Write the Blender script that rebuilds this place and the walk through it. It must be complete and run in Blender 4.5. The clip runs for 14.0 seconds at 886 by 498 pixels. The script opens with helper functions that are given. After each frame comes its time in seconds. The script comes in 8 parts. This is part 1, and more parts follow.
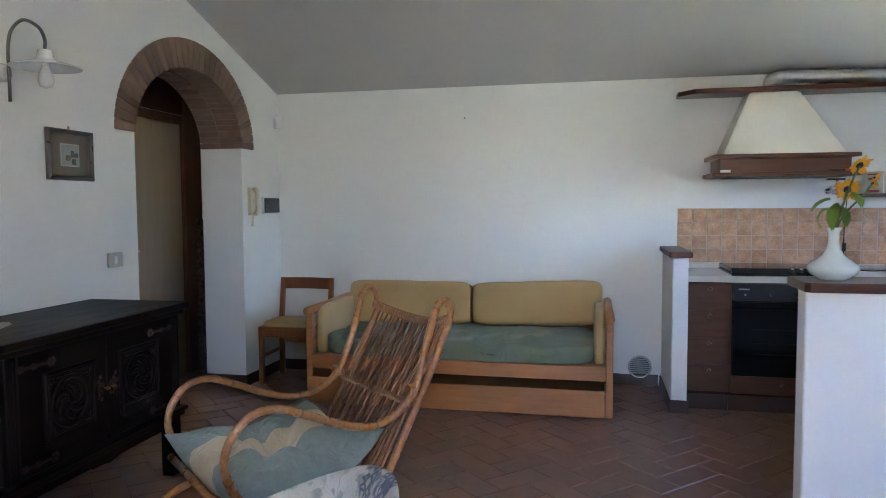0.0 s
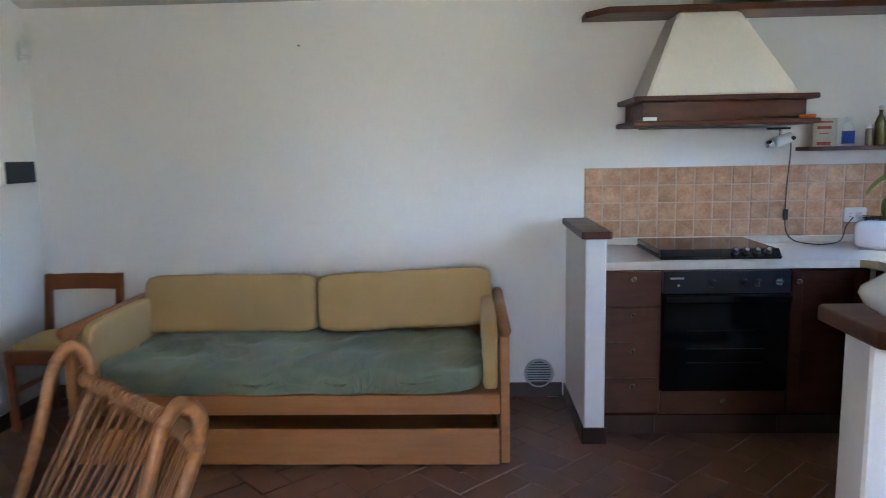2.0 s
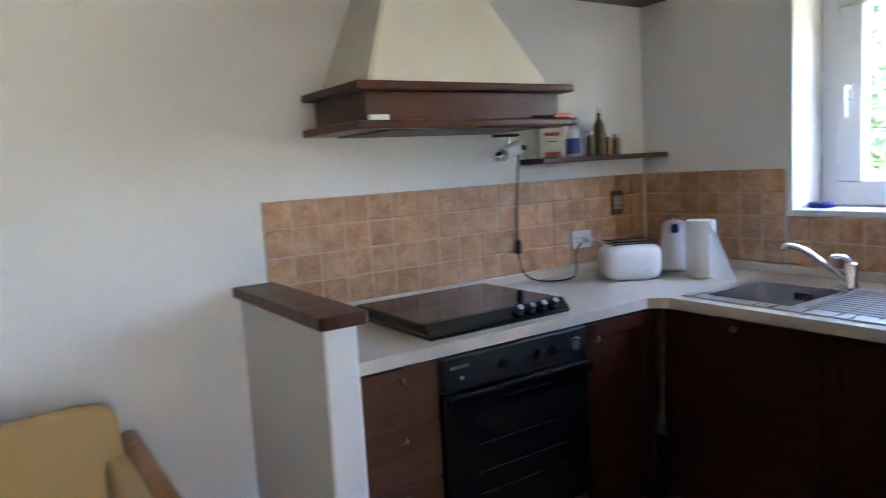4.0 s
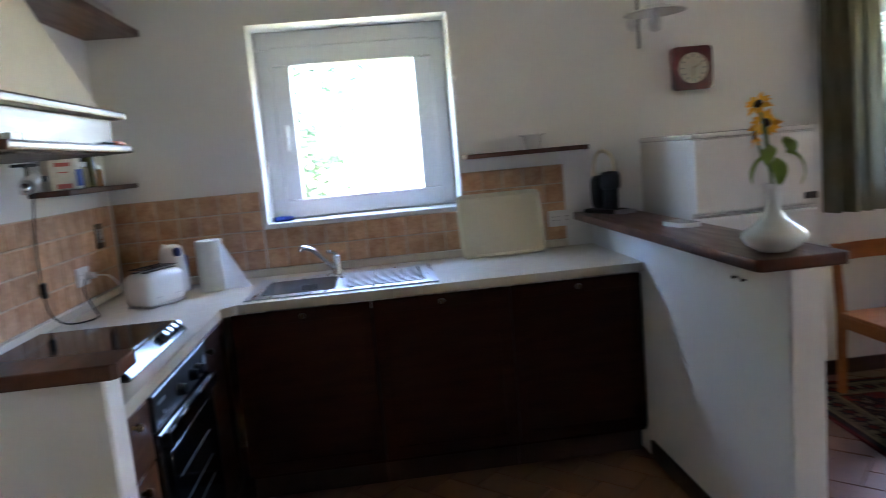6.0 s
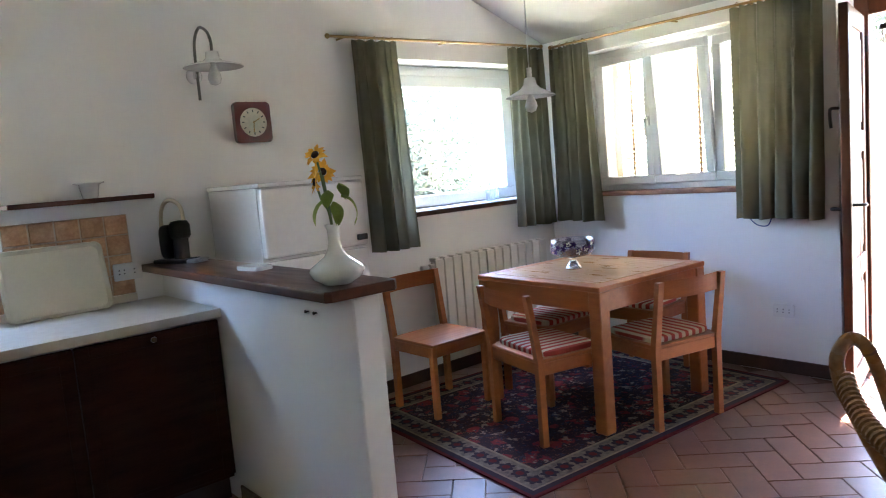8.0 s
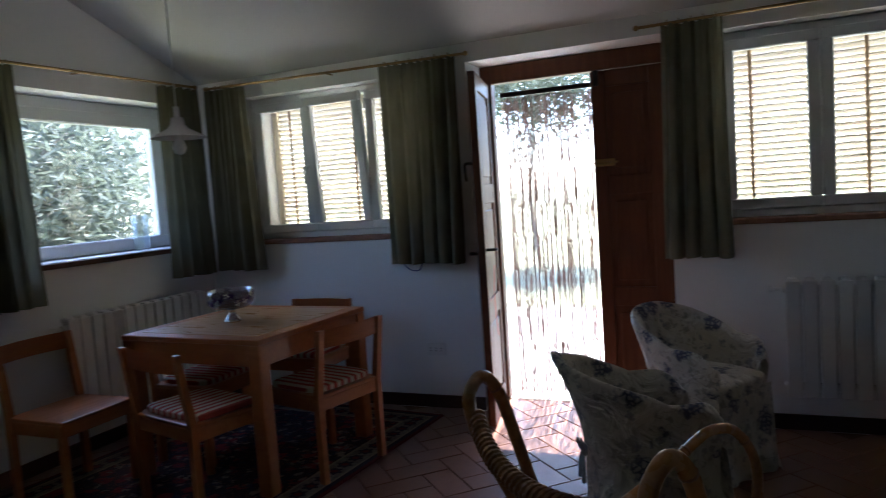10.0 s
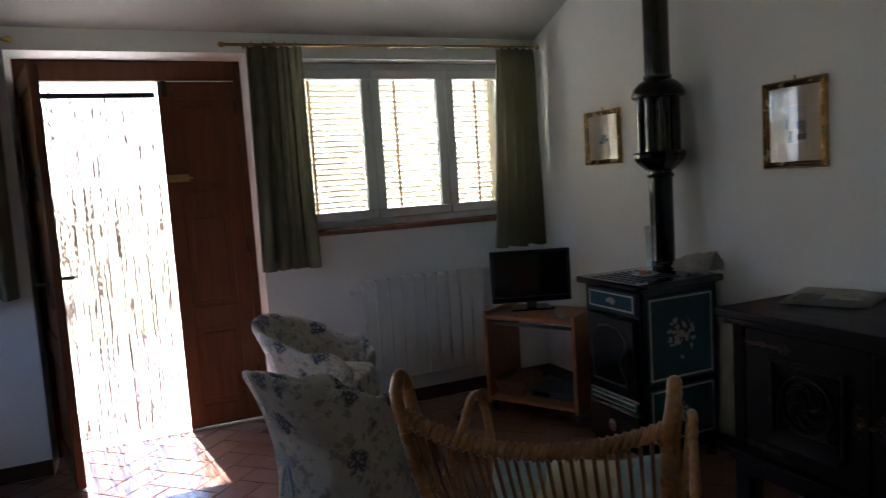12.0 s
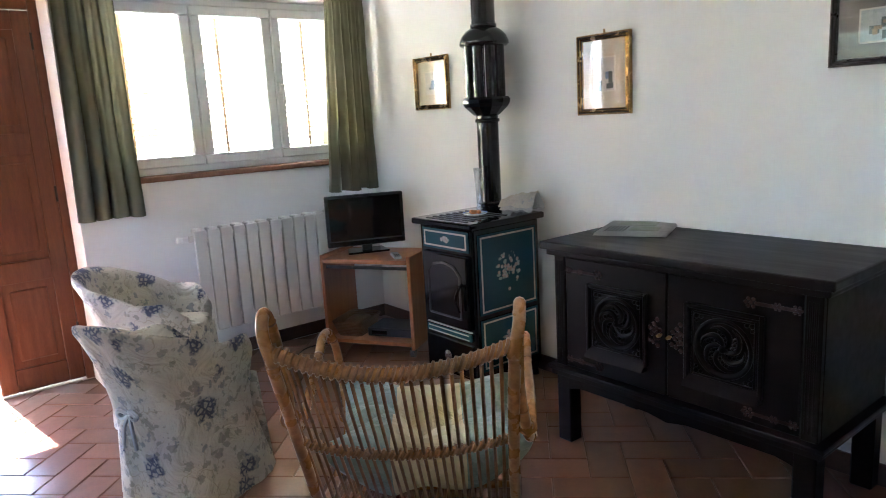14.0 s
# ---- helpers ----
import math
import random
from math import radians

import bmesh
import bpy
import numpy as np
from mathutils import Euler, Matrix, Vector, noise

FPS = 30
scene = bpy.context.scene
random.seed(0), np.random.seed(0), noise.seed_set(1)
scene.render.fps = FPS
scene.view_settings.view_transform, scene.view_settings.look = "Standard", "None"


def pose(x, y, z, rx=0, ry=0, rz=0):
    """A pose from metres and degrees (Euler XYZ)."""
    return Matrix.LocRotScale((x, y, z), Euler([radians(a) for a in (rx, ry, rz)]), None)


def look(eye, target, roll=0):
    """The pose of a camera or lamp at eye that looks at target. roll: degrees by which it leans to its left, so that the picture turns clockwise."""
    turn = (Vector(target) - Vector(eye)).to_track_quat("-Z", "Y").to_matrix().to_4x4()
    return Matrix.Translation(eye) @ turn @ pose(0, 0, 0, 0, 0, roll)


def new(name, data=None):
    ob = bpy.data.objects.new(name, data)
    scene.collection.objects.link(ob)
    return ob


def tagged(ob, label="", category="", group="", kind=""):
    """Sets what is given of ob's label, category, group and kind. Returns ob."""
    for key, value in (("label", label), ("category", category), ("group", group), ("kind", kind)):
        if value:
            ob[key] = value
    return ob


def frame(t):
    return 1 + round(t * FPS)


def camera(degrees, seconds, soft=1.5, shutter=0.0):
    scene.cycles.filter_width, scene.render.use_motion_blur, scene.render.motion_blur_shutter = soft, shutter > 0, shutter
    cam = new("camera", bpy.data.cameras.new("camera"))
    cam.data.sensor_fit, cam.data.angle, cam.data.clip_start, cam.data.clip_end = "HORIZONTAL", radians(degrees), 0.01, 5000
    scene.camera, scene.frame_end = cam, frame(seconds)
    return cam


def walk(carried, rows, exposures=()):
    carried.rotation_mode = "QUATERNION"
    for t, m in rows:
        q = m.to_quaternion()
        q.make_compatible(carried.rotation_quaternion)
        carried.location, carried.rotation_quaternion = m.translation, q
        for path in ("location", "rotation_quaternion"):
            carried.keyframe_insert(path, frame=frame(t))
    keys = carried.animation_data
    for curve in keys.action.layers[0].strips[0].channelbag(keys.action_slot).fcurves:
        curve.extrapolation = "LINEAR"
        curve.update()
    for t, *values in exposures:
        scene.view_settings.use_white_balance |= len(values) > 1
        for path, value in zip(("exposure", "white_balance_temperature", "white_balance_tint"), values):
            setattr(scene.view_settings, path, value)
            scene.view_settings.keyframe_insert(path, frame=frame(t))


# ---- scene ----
cam = camera(65.0, 14.0, soft=0.95, shutter=0.35)
EXPOSURES = [(0, 5.7, 5300, 15), (1.5, 5.79, 5400, 16), (2.2, 5.58, 5440, 16), (4.3, 5.6, 5830, 16), (5.0, 5.55, 5830, 16), (5.5, 5.35, 5730, 16), (6.0, 5.45, 5680, 16), (6.5, 6.1, 5680, 16), (7.2, 6.25, 5680, 16), (9.3, 4.68, 5540, 14), (10, 3.55, 5340, 14), (10.5, 2.82, 5290, 14), (11.0, 2.72, 5340, 13), (11.5, 2.92, 5340, 13), (12.0, 4.22, 5490, 13), (12.5, 5.27, 5490, 13), (13, 6.41, 5490, 13), (14, 6.49, 5490, 13)]
PATH = [
    (0, (0.094, -0.094, 1.365), (-0.328, 1.857, 1.241), -0.3),
    (0.5, (0.075, 0.153, 1.378), (-0.37, 2.097, 1.228), -0.4),
    (1, (0.075, 0.49, 1.361), (-0.362, 2.427, 1.124), -0.5),
    (1.5, (0.097, 0.896, 1.38), (-0.189, 2.854, 1.09), -0.7),
    (2, (0.06, 1.319, 1.443), (-0.023, 3.298, 1.167), -1.1),
    (2.2, (0.001, 1.48, 1.441), (0.015, 3.463, 1.18), -1.8),
    (4.3, (-0.159, 3.162, 1.422), (1.27, 4.544, 1.202), -3.8),
    (4.5, (-0.249, 3.283, 1.424), (1.395, 4.396, 1.19), -4.1),
    (5, (-0.617, 3.622, 1.418), (1.244, 4.315, 1.184), -4.7),
    (5.5, (-0.823, 3.861, 1.442), (1.13, 4.207, 1.19), -4.9),
    (6, (-0.947, 3.989, 1.447), (1.026, 3.809, 1.175), -5.1),
    (6.5, (-0.983, 4.089, 1.459), (0.867, 3.389, 1.162), -5.2),
    (7, (-0.881, 4.058, 1.433), (0.805, 3.024, 1.135), -5.3),
    (7.2, (-0.907, 4.073, 1.428), (0.722, 2.948, 1.142), -5.3),
    (9.3, (-1.034, 3.938, 1.42), (0.183, 2.357, 1.275), -4.0),
    (9.5, (-1.017, 3.927, 1.424), (0.053, 2.244, 1.273), -4.0),
    (10, (-0.992, 3.889, 1.405), (-0.207, 2.056, 1.249), -3.9),
    (10.5, (-0.69, 3.752, 1.359), (-0.284, 1.8, 1.2), -3.7),
    (11, (-0.371, 3.745, 1.384), (-0.479, 1.754, 1.222), -3.6),
    (11.5, (-0.142, 3.822, 1.404), (-0.673, 1.901, 1.235), -3.6),
    (12, (0.032, 3.899, 1.422), (-0.772, 2.078, 1.226), -3.7),
    (12.5, (0.04, 3.888, 1.398), (-0.956, 2.177, 1.11), -3.8),
    (13, (0.052, 3.894, 1.39), (-1.03, 2.25, 1.036), -3.8),
    (13.5, (0.087, 3.917, 1.408), (-1.06, 2.323, 1.03), -3.6),
    (14, (0.145, 3.929, 1.417), (-1.071, 2.387, 1.04), -3.3),
]
walk(cam, [(t, look(eye, target, roll)) for t, eye, target, roll in PATH], EXPOSURES)

# ---- light ----
world = bpy.data.worlds.new("sky")
scene.world = world
world.use_nodes = True
wn = world.node_tree.nodes
sky = wn.new("ShaderNodeTexSky")
sky.sky_type = "NISHITA"
sky.sun_disc = False
sky.sun_elevation, sky.sun_rotation = radians(62), radians(172)
sky.air_density, sky.dust_density = 1.0, 1.0
wn["Background"].inputs["Strength"].default_value = 0.15
world.node_tree.links.new(sky.outputs["Color"], wn["Background"].inputs["Color"])
sun = new("sun", bpy.data.lights.new("sun", "SUN"))
sun.data.energy, sun.data.angle, sun.data.color = 5.0, radians(0.6), (1.0, 0.95, 0.87)
sun.matrix_world = look((1.0, -8.0, 15.5), (0, 0, 0))

# ---- helpers for building ----
def part(name, bm, material, parent=None, label="", smooth=False):
    """Links a bmesh as one mesh object, under a thing or part where one is given."""
    me = bpy.data.meshes.new(name)
    bmesh.ops.recalc_face_normals(bm, faces=bm.faces)
    if smooth:
        for f in bm.faces:
            f.smooth = True
    bm.to_mesh(me)
    bm.free()
    me.materials.append(material)
    ob = new(name, me)
    if parent:
        ob.parent = parent
    if label:
        ob["label"] = label
    return ob


def thing(name, label, category, m=None, group=""):
    ob = new(name)
    ob.empty_display_size = 0.1
    if m is not None:
        ob.matrix_world = m
    return tagged(ob, label, category, group)


def struct(name, bm, material, label="", smooth=False):
    ob = part(name, bm, material, None, "", smooth)
    return tagged(ob, label, "", "", "structure")


def box(x0, y0, z0, x1, y1, z1, bevel=0.0, bm=None, seg=1):
    bm = bm or bmesh.new()
    r = bmesh.ops.create_cube(bm, size=1.0)
    m = Matrix.Translation(((x0 + x1) / 2, (y0 + y1) / 2, (z0 + z1) / 2)) @ Matrix.Diagonal((abs(x1 - x0), abs(y1 - y0), abs(z1 - z0), 1))
    bmesh.ops.transform(bm, matrix=m, verts=r["verts"])
    if bevel:
        es = {e for v in r["verts"] for e in v.link_edges}
        bmesh.ops.bevel(bm, geom=list(es), offset=bevel, segments=seg, affect="EDGES", profile=0.6)
    return bm


def cyl(p0, p1, r0, r1=None, n=16, bm=None):
    bm = bm or bmesh.new()
    p0, p1 = Vector(p0), Vector(p1)
    r1 = r0 if r1 is None else r1
    d = p1 - p0
    q = d.to_track_quat("Z", "Y").to_matrix().to_4x4()
    bmesh.ops.create_cone(bm, cap_ends=True, segments=n, radius1=r0, radius2=r1, depth=d.length, matrix=Matrix.Translation((p0 + p1) / 2) @ q)
    return bm


def smooth_path(pts, per=8):
    """Points along a Catmull-Rom curve through the given ones."""
    pts = [Vector(p) for p in pts]
    pts = [2 * pts[0] - pts[1]] + pts + [2 * pts[-1] - pts[-2]]
    out = []
    for i in range(1, len(pts) - 2):
        a, b, c, d = pts[i - 1:i + 3]
        for k in range(per):
            t = k / per
            out.append(0.5 * (2 * b + (c - a) * t + (2 * a - 5 * b + 4 * c - d) * t * t + (3 * b - a - 3 * c + d) * t ** 3))
    out.append(pts[-2])
    return out


def tube(pts, r, n=8, bm=None, closed=False):
    bm = bm or bmesh.new()
    pts = [Vector(p) for p in pts]
    rings, up = [], Vector((0.13, 0.31, 0.94))
    last = len(pts) - 1
    for i, p in enumerate(pts):
        d = (pts[min(i + 1, last)] - pts[max(i - 1, 0)]).normalized()
        s = d.cross(up)
        if s.length < 0.05:
            s = d.cross(Vector((1, 0, 0)))
        s.normalize()
        u = s.cross(d).normalized()
        up = u
        rr = r(i / max(1, last)) if callable(r) else r
        rings.append([bm.verts.new(p + rr * (math.cos(a) * s + math.sin(a) * u)) for a in (2 * math.pi * k / n for k in range(n))])
    for a, b in zip(rings, rings[1:]):
        for k in range(n):
            bm.faces.new((a[k], a[(k + 1) % n], b[(k + 1) % n], b[k]))
    bm.faces.new(rings[0][::-1])
    bm.faces.new(rings[-1])
    return bm


def lathe(prof, n=32, bm=None, at=(0, 0, 0)):
    """Turns a profile of (radius, height) round the z axis."""
    bm = bm or bmesh.new()
    at = Vector(at)
    rings = []
    for r, z in prof:
        if r < 1e-5:
            rings.append([bm.verts.new(at + Vector((0, 0, z)))])
        else:
            rings.append([bm.verts.new(at + Vector((r * math.cos(2 * math.pi * k / n), r * math.sin(2 * math.pi * k / n), z))) for k in range(n)])
    for a, b in zip(rings, rings[1:]):
        for k in range(n):
            j = (k + 1) % n
            if len(a) == 1 and len(b) == 1:
                continue
            if len(a) == 1:
                bm.faces.new((a[0], b[j], b[k]))
            elif len(b) == 1:
                bm.faces.new((a[k], a[j], b[0]))
            else:
                bm.faces.new((a[k], a[j], b[j], b[k]))
    return bm


def prism(poly, z0, z1, bevel=0.0, bm=None, axis="z"):
    """Extrudes a flat outline; axis names the direction of extrusion."""
    bm = bm or bmesh.new()
    def put(u, v, w):
        return {"z": (u, v, w), "y": (u, w, v), "x": (w, u, v)}[axis]
    lo = [bm.verts.new(put(u, v, z0)) for u, v in poly]
    hi = [bm.verts.new(put(u, v, z1)) for u, v in poly]
    n = len(poly)
    fs = [bm.faces.new(lo[::-1]), bm.faces.new(hi)]
    for k in range(n):
        fs.append(bm.faces.new((lo[k], lo[(k + 1) % n], hi[(k + 1) % n], hi[k])))
    if bevel:
        es = [e for f in fs[:2] for e in f.edges]
        bmesh.ops.bevel(bm, geom=es, offset=bevel, segments=2, affect="EDGES", profile=0.6)
    return bm


def cushion(w, d, h, n=3.2, wobble=0.006, res=20, seed=0):
    """A stuffed block: rounded box with soft bulging faces, centred on its base."""
    bm = bmesh.new()
    bmesh.ops.create_cube(bm, size=2.0)
    bmesh.ops.subdivide_edges(bm, edges=bm.edges, cuts=res, use_grid_fill=True)
    for v in bm.verts:
        c = v.co.copy()
        k = (abs(c.x) ** n + abs(c.y) ** n + abs(c.z) ** n) ** (1 / n)
        c = c / k
        p = Vector((c.x * w / 2, c.y * d / 2, c.z * h / 2 + h / 2))
        p += Vector((1, 1, 1)) * 0 + c * wobble * noise.noise(Vector((p.x * 7 + seed, p.y * 7, p.z * 7)))
        v.co = p
    return bm


def grid_surface(fn, nu, nv, bm=None, thick=0.0):
    """A sheet of nu by nv cells through fn(u, v), with a thickness where one is given."""
    bm = bm or bmesh.new()
    vs = [[bm.verts.new(fn(i / nu, j / nv)) for i in range(nu + 1)] for j in range(nv + 1)]
    for j in range(nv):
        for i in range(nu):
            bm.faces.new((vs[j][i], vs[j][i + 1], vs[j + 1][i + 1], vs[j + 1][i]))
    if thick:
        bmesh.ops.solidify(bm, geom=list(bm.faces), thickness=thick)
    return bm


# ---- materials ----
def srgb(r, g, b):
    return tuple(((c / 255) / 12.92 if c <= 10 else ((c / 255 + 0.055) / 1.055) ** 2.4) for c in (r, g, b))


def stuff(name, col, col2=None, rough=0.6, metal=0.0, scale=8.0, fine=90.0, bump=0.15, stretch=(1, 1, 1), spread=0.5, coat=0.0,
          per_object=0.0, rough_var=0.1, sheen=0.0, per_island=0.0, dist=0.004):
    """Principled material with a broad and a fine variation, relief and uneven gloss, in metres."""
    m = bpy.data.materials.new(name)
    m.use_nodes = True
    nt = m.node_tree
    nd, lk = nt.nodes, nt.links
    bs = nd["Principled BSDF"]
    tc = nd.new("ShaderNodeTexCoord")
    mp = nd.new("ShaderNodeMapping")
    mp.inputs["Scale"].default_value = stretch
    lk.new(tc.outputs["Object"], mp.inputs["Vector"])
    src = mp.outputs["Vector"]
    rnd = None
    if per_object or per_island:
        if per_island:
            rnd = nd.new("ShaderNodeNewGeometry").outputs["Random Per Island"]
        else:
            rnd = nd.new("ShaderNodeObjectInfo").outputs["Random"]
        ad = nd.new("ShaderNodeVectorMath")
        sc = nd.new("ShaderNodeMath")
        sc.operation = "MULTIPLY"
        sc.inputs[1].default_value = 37.0
        lk.new(rnd, sc.inputs[0])
        lk.new(src, ad.inputs[0])
        lk.new(sc.outputs[0], ad.inputs[1])
        src = ad.outputs[0]
    n1, n2 = nd.new("ShaderNodeTexNoise"), nd.new("ShaderNodeTexNoise")
    for n, s, det in ((n1, scale, 4), (n2, fine, 3)):
        n.inputs["Scale"].default_value, n.inputs["Detail"].default_value = s, det
        lk.new(src, n.inputs["Vector"])
    mix = nd.new("ShaderNodeMix")
    mix.data_type = "RGBA"
    col2 = col2 or tuple(c * 0.72 for c in col)
    mix.inputs["A"].default_value, mix.inputs["B"].default_value = (*col, 1), (*col2, 1)
    w = nd.new("ShaderNodeMath")
    w.operation = "MULTIPLY_ADD"
    w.inputs[1].default_value = 0.6
    lk.new(n1.outputs["Fac"], w.inputs[0])
    w2 = nd.new("ShaderNodeMath")
    w2.operation = "MULTIPLY"
    w2.inputs[1].default_value = 0.4
    lk.new(n2.outputs["Fac"], w2.inputs[0])
    lk.new(w2.outputs[0], w.inputs[2])
    rm = nd.new("ShaderNodeMapRange")
    rm.inputs["From Min"].default_value, rm.inputs["From Max"].default_value = 0.5 - spread * 0.4, 0.5 + spread * 0.4
    lk.new(w.outputs[0], rm.inputs["Value"])
    lk.new(rm.outputs["Result"], mix.inputs["Factor"])
    out = mix.outputs["Result"]
    if rnd is not None:
        hs = nd.new("ShaderNodeHueSaturation")
        r2 = nd.new("ShaderNodeMapRange")
        k = per_object or per_island
        r2.inputs["To Min"].default_value, r2.inputs["To Max"].default_value = 1 - k, 1 + k
        lk.new(rnd, r2.inputs["Value"])
        lk.new(r2.outputs["Result"], hs.inputs["Value"])
        lk.new(out, hs.inputs["Color"])
        out = hs.outputs["Color"]
    lk.new(out, bs.inputs["Base Color"])
    rr = nd.new("ShaderNodeMapRange")
    rr.inputs["To Min"].default_value, rr.inputs["To Max"].default_value = max(0.02, rough - rough_var), min(1, rough + rough_var)
    lk.new(n1.outputs["Fac"], rr.inputs["Value"])
    lk.new(rr.outputs["Result"], bs.inputs["Roughness"])
    bs.inputs["Metallic"].default_value = metal
    bs.inputs["Coat Weight"].default_value = coat
    bs.inputs["Sheen Weight"].default_value = sheen
    if bump:
        bp = nd.new("ShaderNodeBump")
        bp.inputs["Strength"].default_value, bp.inputs["Distance"].default_value = bump, dist
        lk.new(w.outputs[0], bp.inputs["Height"])
        lk.new(bp.outputs["Normal"], bs.inputs["Normal"])
    return m


def glass(name, tint=(1, 1, 1), gloss=0.045):
    m = bpy.data.materials.new(name)
    m.use_nodes = True
    nd, lk = m.node_tree.nodes, m.node_tree.links
    nd.remove(nd["Principled BSDF"])
    tr, gl, mx, lw = nd.new("ShaderNodeBsdfTransparent"), nd.new("ShaderNodeBsdfGlossy"), nd.new("ShaderNodeMixShader"), nd.new("ShaderNodeLayerWeight")
    pw, ma = nd.new("ShaderNodeMath"), nd.new("ShaderNodeMath")
    pw.operation, ma.operation = "POWER", "MULTIPLY_ADD"
    pw.inputs[1].default_value, ma.inputs[1].default_value, ma.inputs[2].default_value = 5.0, 0.9, gloss
    lw.inputs["Blend"].default_value = 0.5
    tr.inputs["Color"].default_value = (*tint, 1)
    gl.inputs["Roughness"].default_value = 0.02
    lk.new(lw.outputs["Facing"], pw.inputs[0])
    lk.new(pw.outputs[0], ma.inputs[0])
    lk.new(ma.outputs[0], mx.inputs[0])
    lk.new(tr.outputs[0], mx.inputs[1])
    lk.new(gl.outputs[0], mx.inputs[2])
    lk.new(mx.outputs[0], nd["Material Output"].inputs["Surface"])
    return m


def cloth(name, col, col2, through_share=0.35, scale=5.0):
    """Woven cloth that lets some daylight through."""
    m = stuff(name, col, col2, rough=0.9, scale=scale, fine=260, bump=0.3, sheen=0.2, dist=0.002)
    nd, lk = m.node_tree.nodes, m.node_tree.links
    t, mx = nd.new("ShaderNodeBsdfTranslucent"), nd.new("ShaderNodeMixShader")
    mx.inputs[0].default_value = through_share
    bs = nd["Principled BSDF"]
    lk.new(bs.inputs["Base Color"].links[0].from_socket, t.inputs["Color"])
    lk.new(bs.outputs[0], mx.inputs[1])
    lk.new(t.outputs[0], mx.inputs[2])
    lk.new(mx.outputs[0], nd["Material Output"].inputs["Surface"])
    return m


def wrinkled(m, scale, depth, stretch=(1, 1, 1), strength=0.75):
    """Adds soft creases, scale to the metre and depth in metres, on top of a cloth's own relief."""
    nd, lk = m.node_tree.nodes, m.node_tree.links
    bs = nd["Principled BSDF"]
    tc, mp, ns, bp = nd.new("ShaderNodeTexCoord"), nd.new("ShaderNodeMapping"), nd.new("ShaderNodeTexNoise"), nd.new("ShaderNodeBump")
    mp.inputs["Scale"].default_value = stretch
    ns.inputs["Scale"].default_value, ns.inputs["Detail"].default_value, ns.inputs["Distortion"].default_value = scale, 3.0, 1.6
    bp.inputs["Strength"].default_value, bp.inputs["Distance"].default_value = strength, depth
    lk.new(tc.outputs["Object"], mp.inputs["Vector"]), lk.new(mp.outputs["Vector"], ns.inputs["Vector"]), lk.new(ns.outputs["Fac"], bp.inputs["Height"])
    lk.new(bs.inputs["Normal"].links[0].from_socket, bp.inputs["Normal"])
    lk.new(bp.outputs["Normal"], bs.inputs["Normal"])
    return m


PLASTER = stuff("plaster", (0.84, 0.835, 0.815), (0.79, 0.785, 0.765), 0.9, scale=1.6, fine=70, bump=0.25, spread=1.2)
# White ceiling plaster, greyed below the walls: its dimmer light is in the colour.
CEILING_SHADED = stuff("ceiling_plaster_shaded", (0.56, 0.55, 0.53), (0.50, 0.49, 0.475), 0.92, scale=1.0, fine=60, bump=0.15, spread=1.2)
TERRA = stuff("terracotta", (0.210, 0.094, 0.053), (0.150, 0.067, 0.040), 0.32, scale=9, fine=70, bump=0.2, per_object=0.15, rough_var=0.06, dist=0.002)
TERRA_J = stuff("terracotta_joined", (0.210, 0.094, 0.053), (0.150, 0.067, 0.040), 0.32, scale=9, fine=70, bump=0.2, per_island=0.15, rough_var=0.06, dist=0.002)
GROUT = stuff("floor_grout", (0.165, 0.095, 0.064), (0.125, 0.074, 0.050), 0.85)
SKIRT = stuff("skirting_tile", (0.07, 0.03, 0.02), (0.04, 0.02, 0.014), 0.4, scale=6, fine=60)
BRICK = stuff("arch_brick", (0.235, 0.145, 0.105), (0.16, 0.10, 0.075), 0.85, scale=12, fine=90, bump=0.4, per_object=0.22)
MORTAR = stuff("mortar", (0.27, 0.20, 0.155), None, 0.95, scale=20, bump=0.4)
WALLTILE = stuff("wall_tile", (0.60, 0.37, 0.215), (0.40, 0.205, 0.10), 0.32, scale=15, fine=70, bump=0.2, per_object=0.12, dist=0.003, spread=0.32)
TILEGROUT = stuff("tile_grout", (0.62, 0.50, 0.37), None, 0.9, scale=20)
PINE = stuff("honey_wood", (0.42, 0.145, 0.034), (0.30, 0.092, 0.020), 0.38, scale=4, fine=30, stretch=(1, 8, 8), bump=0.08, per_object=0.1, dist=0.002)
SOFAWOOD = stuff("sofa_wood", (0.47, 0.205, 0.07), (0.35, 0.14, 0.042), 0.4, scale=4, fine=30, stretch=(1, 8, 8), bump=0.08, dist=0.002)
WALNUT = stuff("dark_stained_wood", (0.108, 0.036, 0.015), (0.058, 0.019, 0.009), 0.34, scale=4, fine=40, stretch=(1, 7, 7), bump=0.12, dist=0.002)
DOORWOOD = stuff("door_wood", (0.14, 0.050, 0.020), (0.078, 0.027, 0.011), 0.48, scale=4, fine=40, stretch=(9, 9, 1), bump=0.1, dist=0.002)
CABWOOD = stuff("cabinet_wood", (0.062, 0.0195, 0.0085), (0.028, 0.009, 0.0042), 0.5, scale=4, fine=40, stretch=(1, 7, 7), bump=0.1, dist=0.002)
# Cabinet wood again, paler: light on the south-facing drawer fronts put into the colour.
CABWOOD_LIT = stuff("cabinet_wood_lit", (0.125, 0.054, 0.028), (0.072, 0.029, 0.015), 0.45, scale=4, fine=40, stretch=(1, 7, 7), bump=0.1, dist=0.002)
BLACKWOOD = stuff("black_oak", (0.0095, 0.0036, 0.0027), (0.0034, 0.0015, 0.0012), 0.42, scale=4, fine=50, stretch=(7, 1, 7), bump=0.15, dist=0.002)
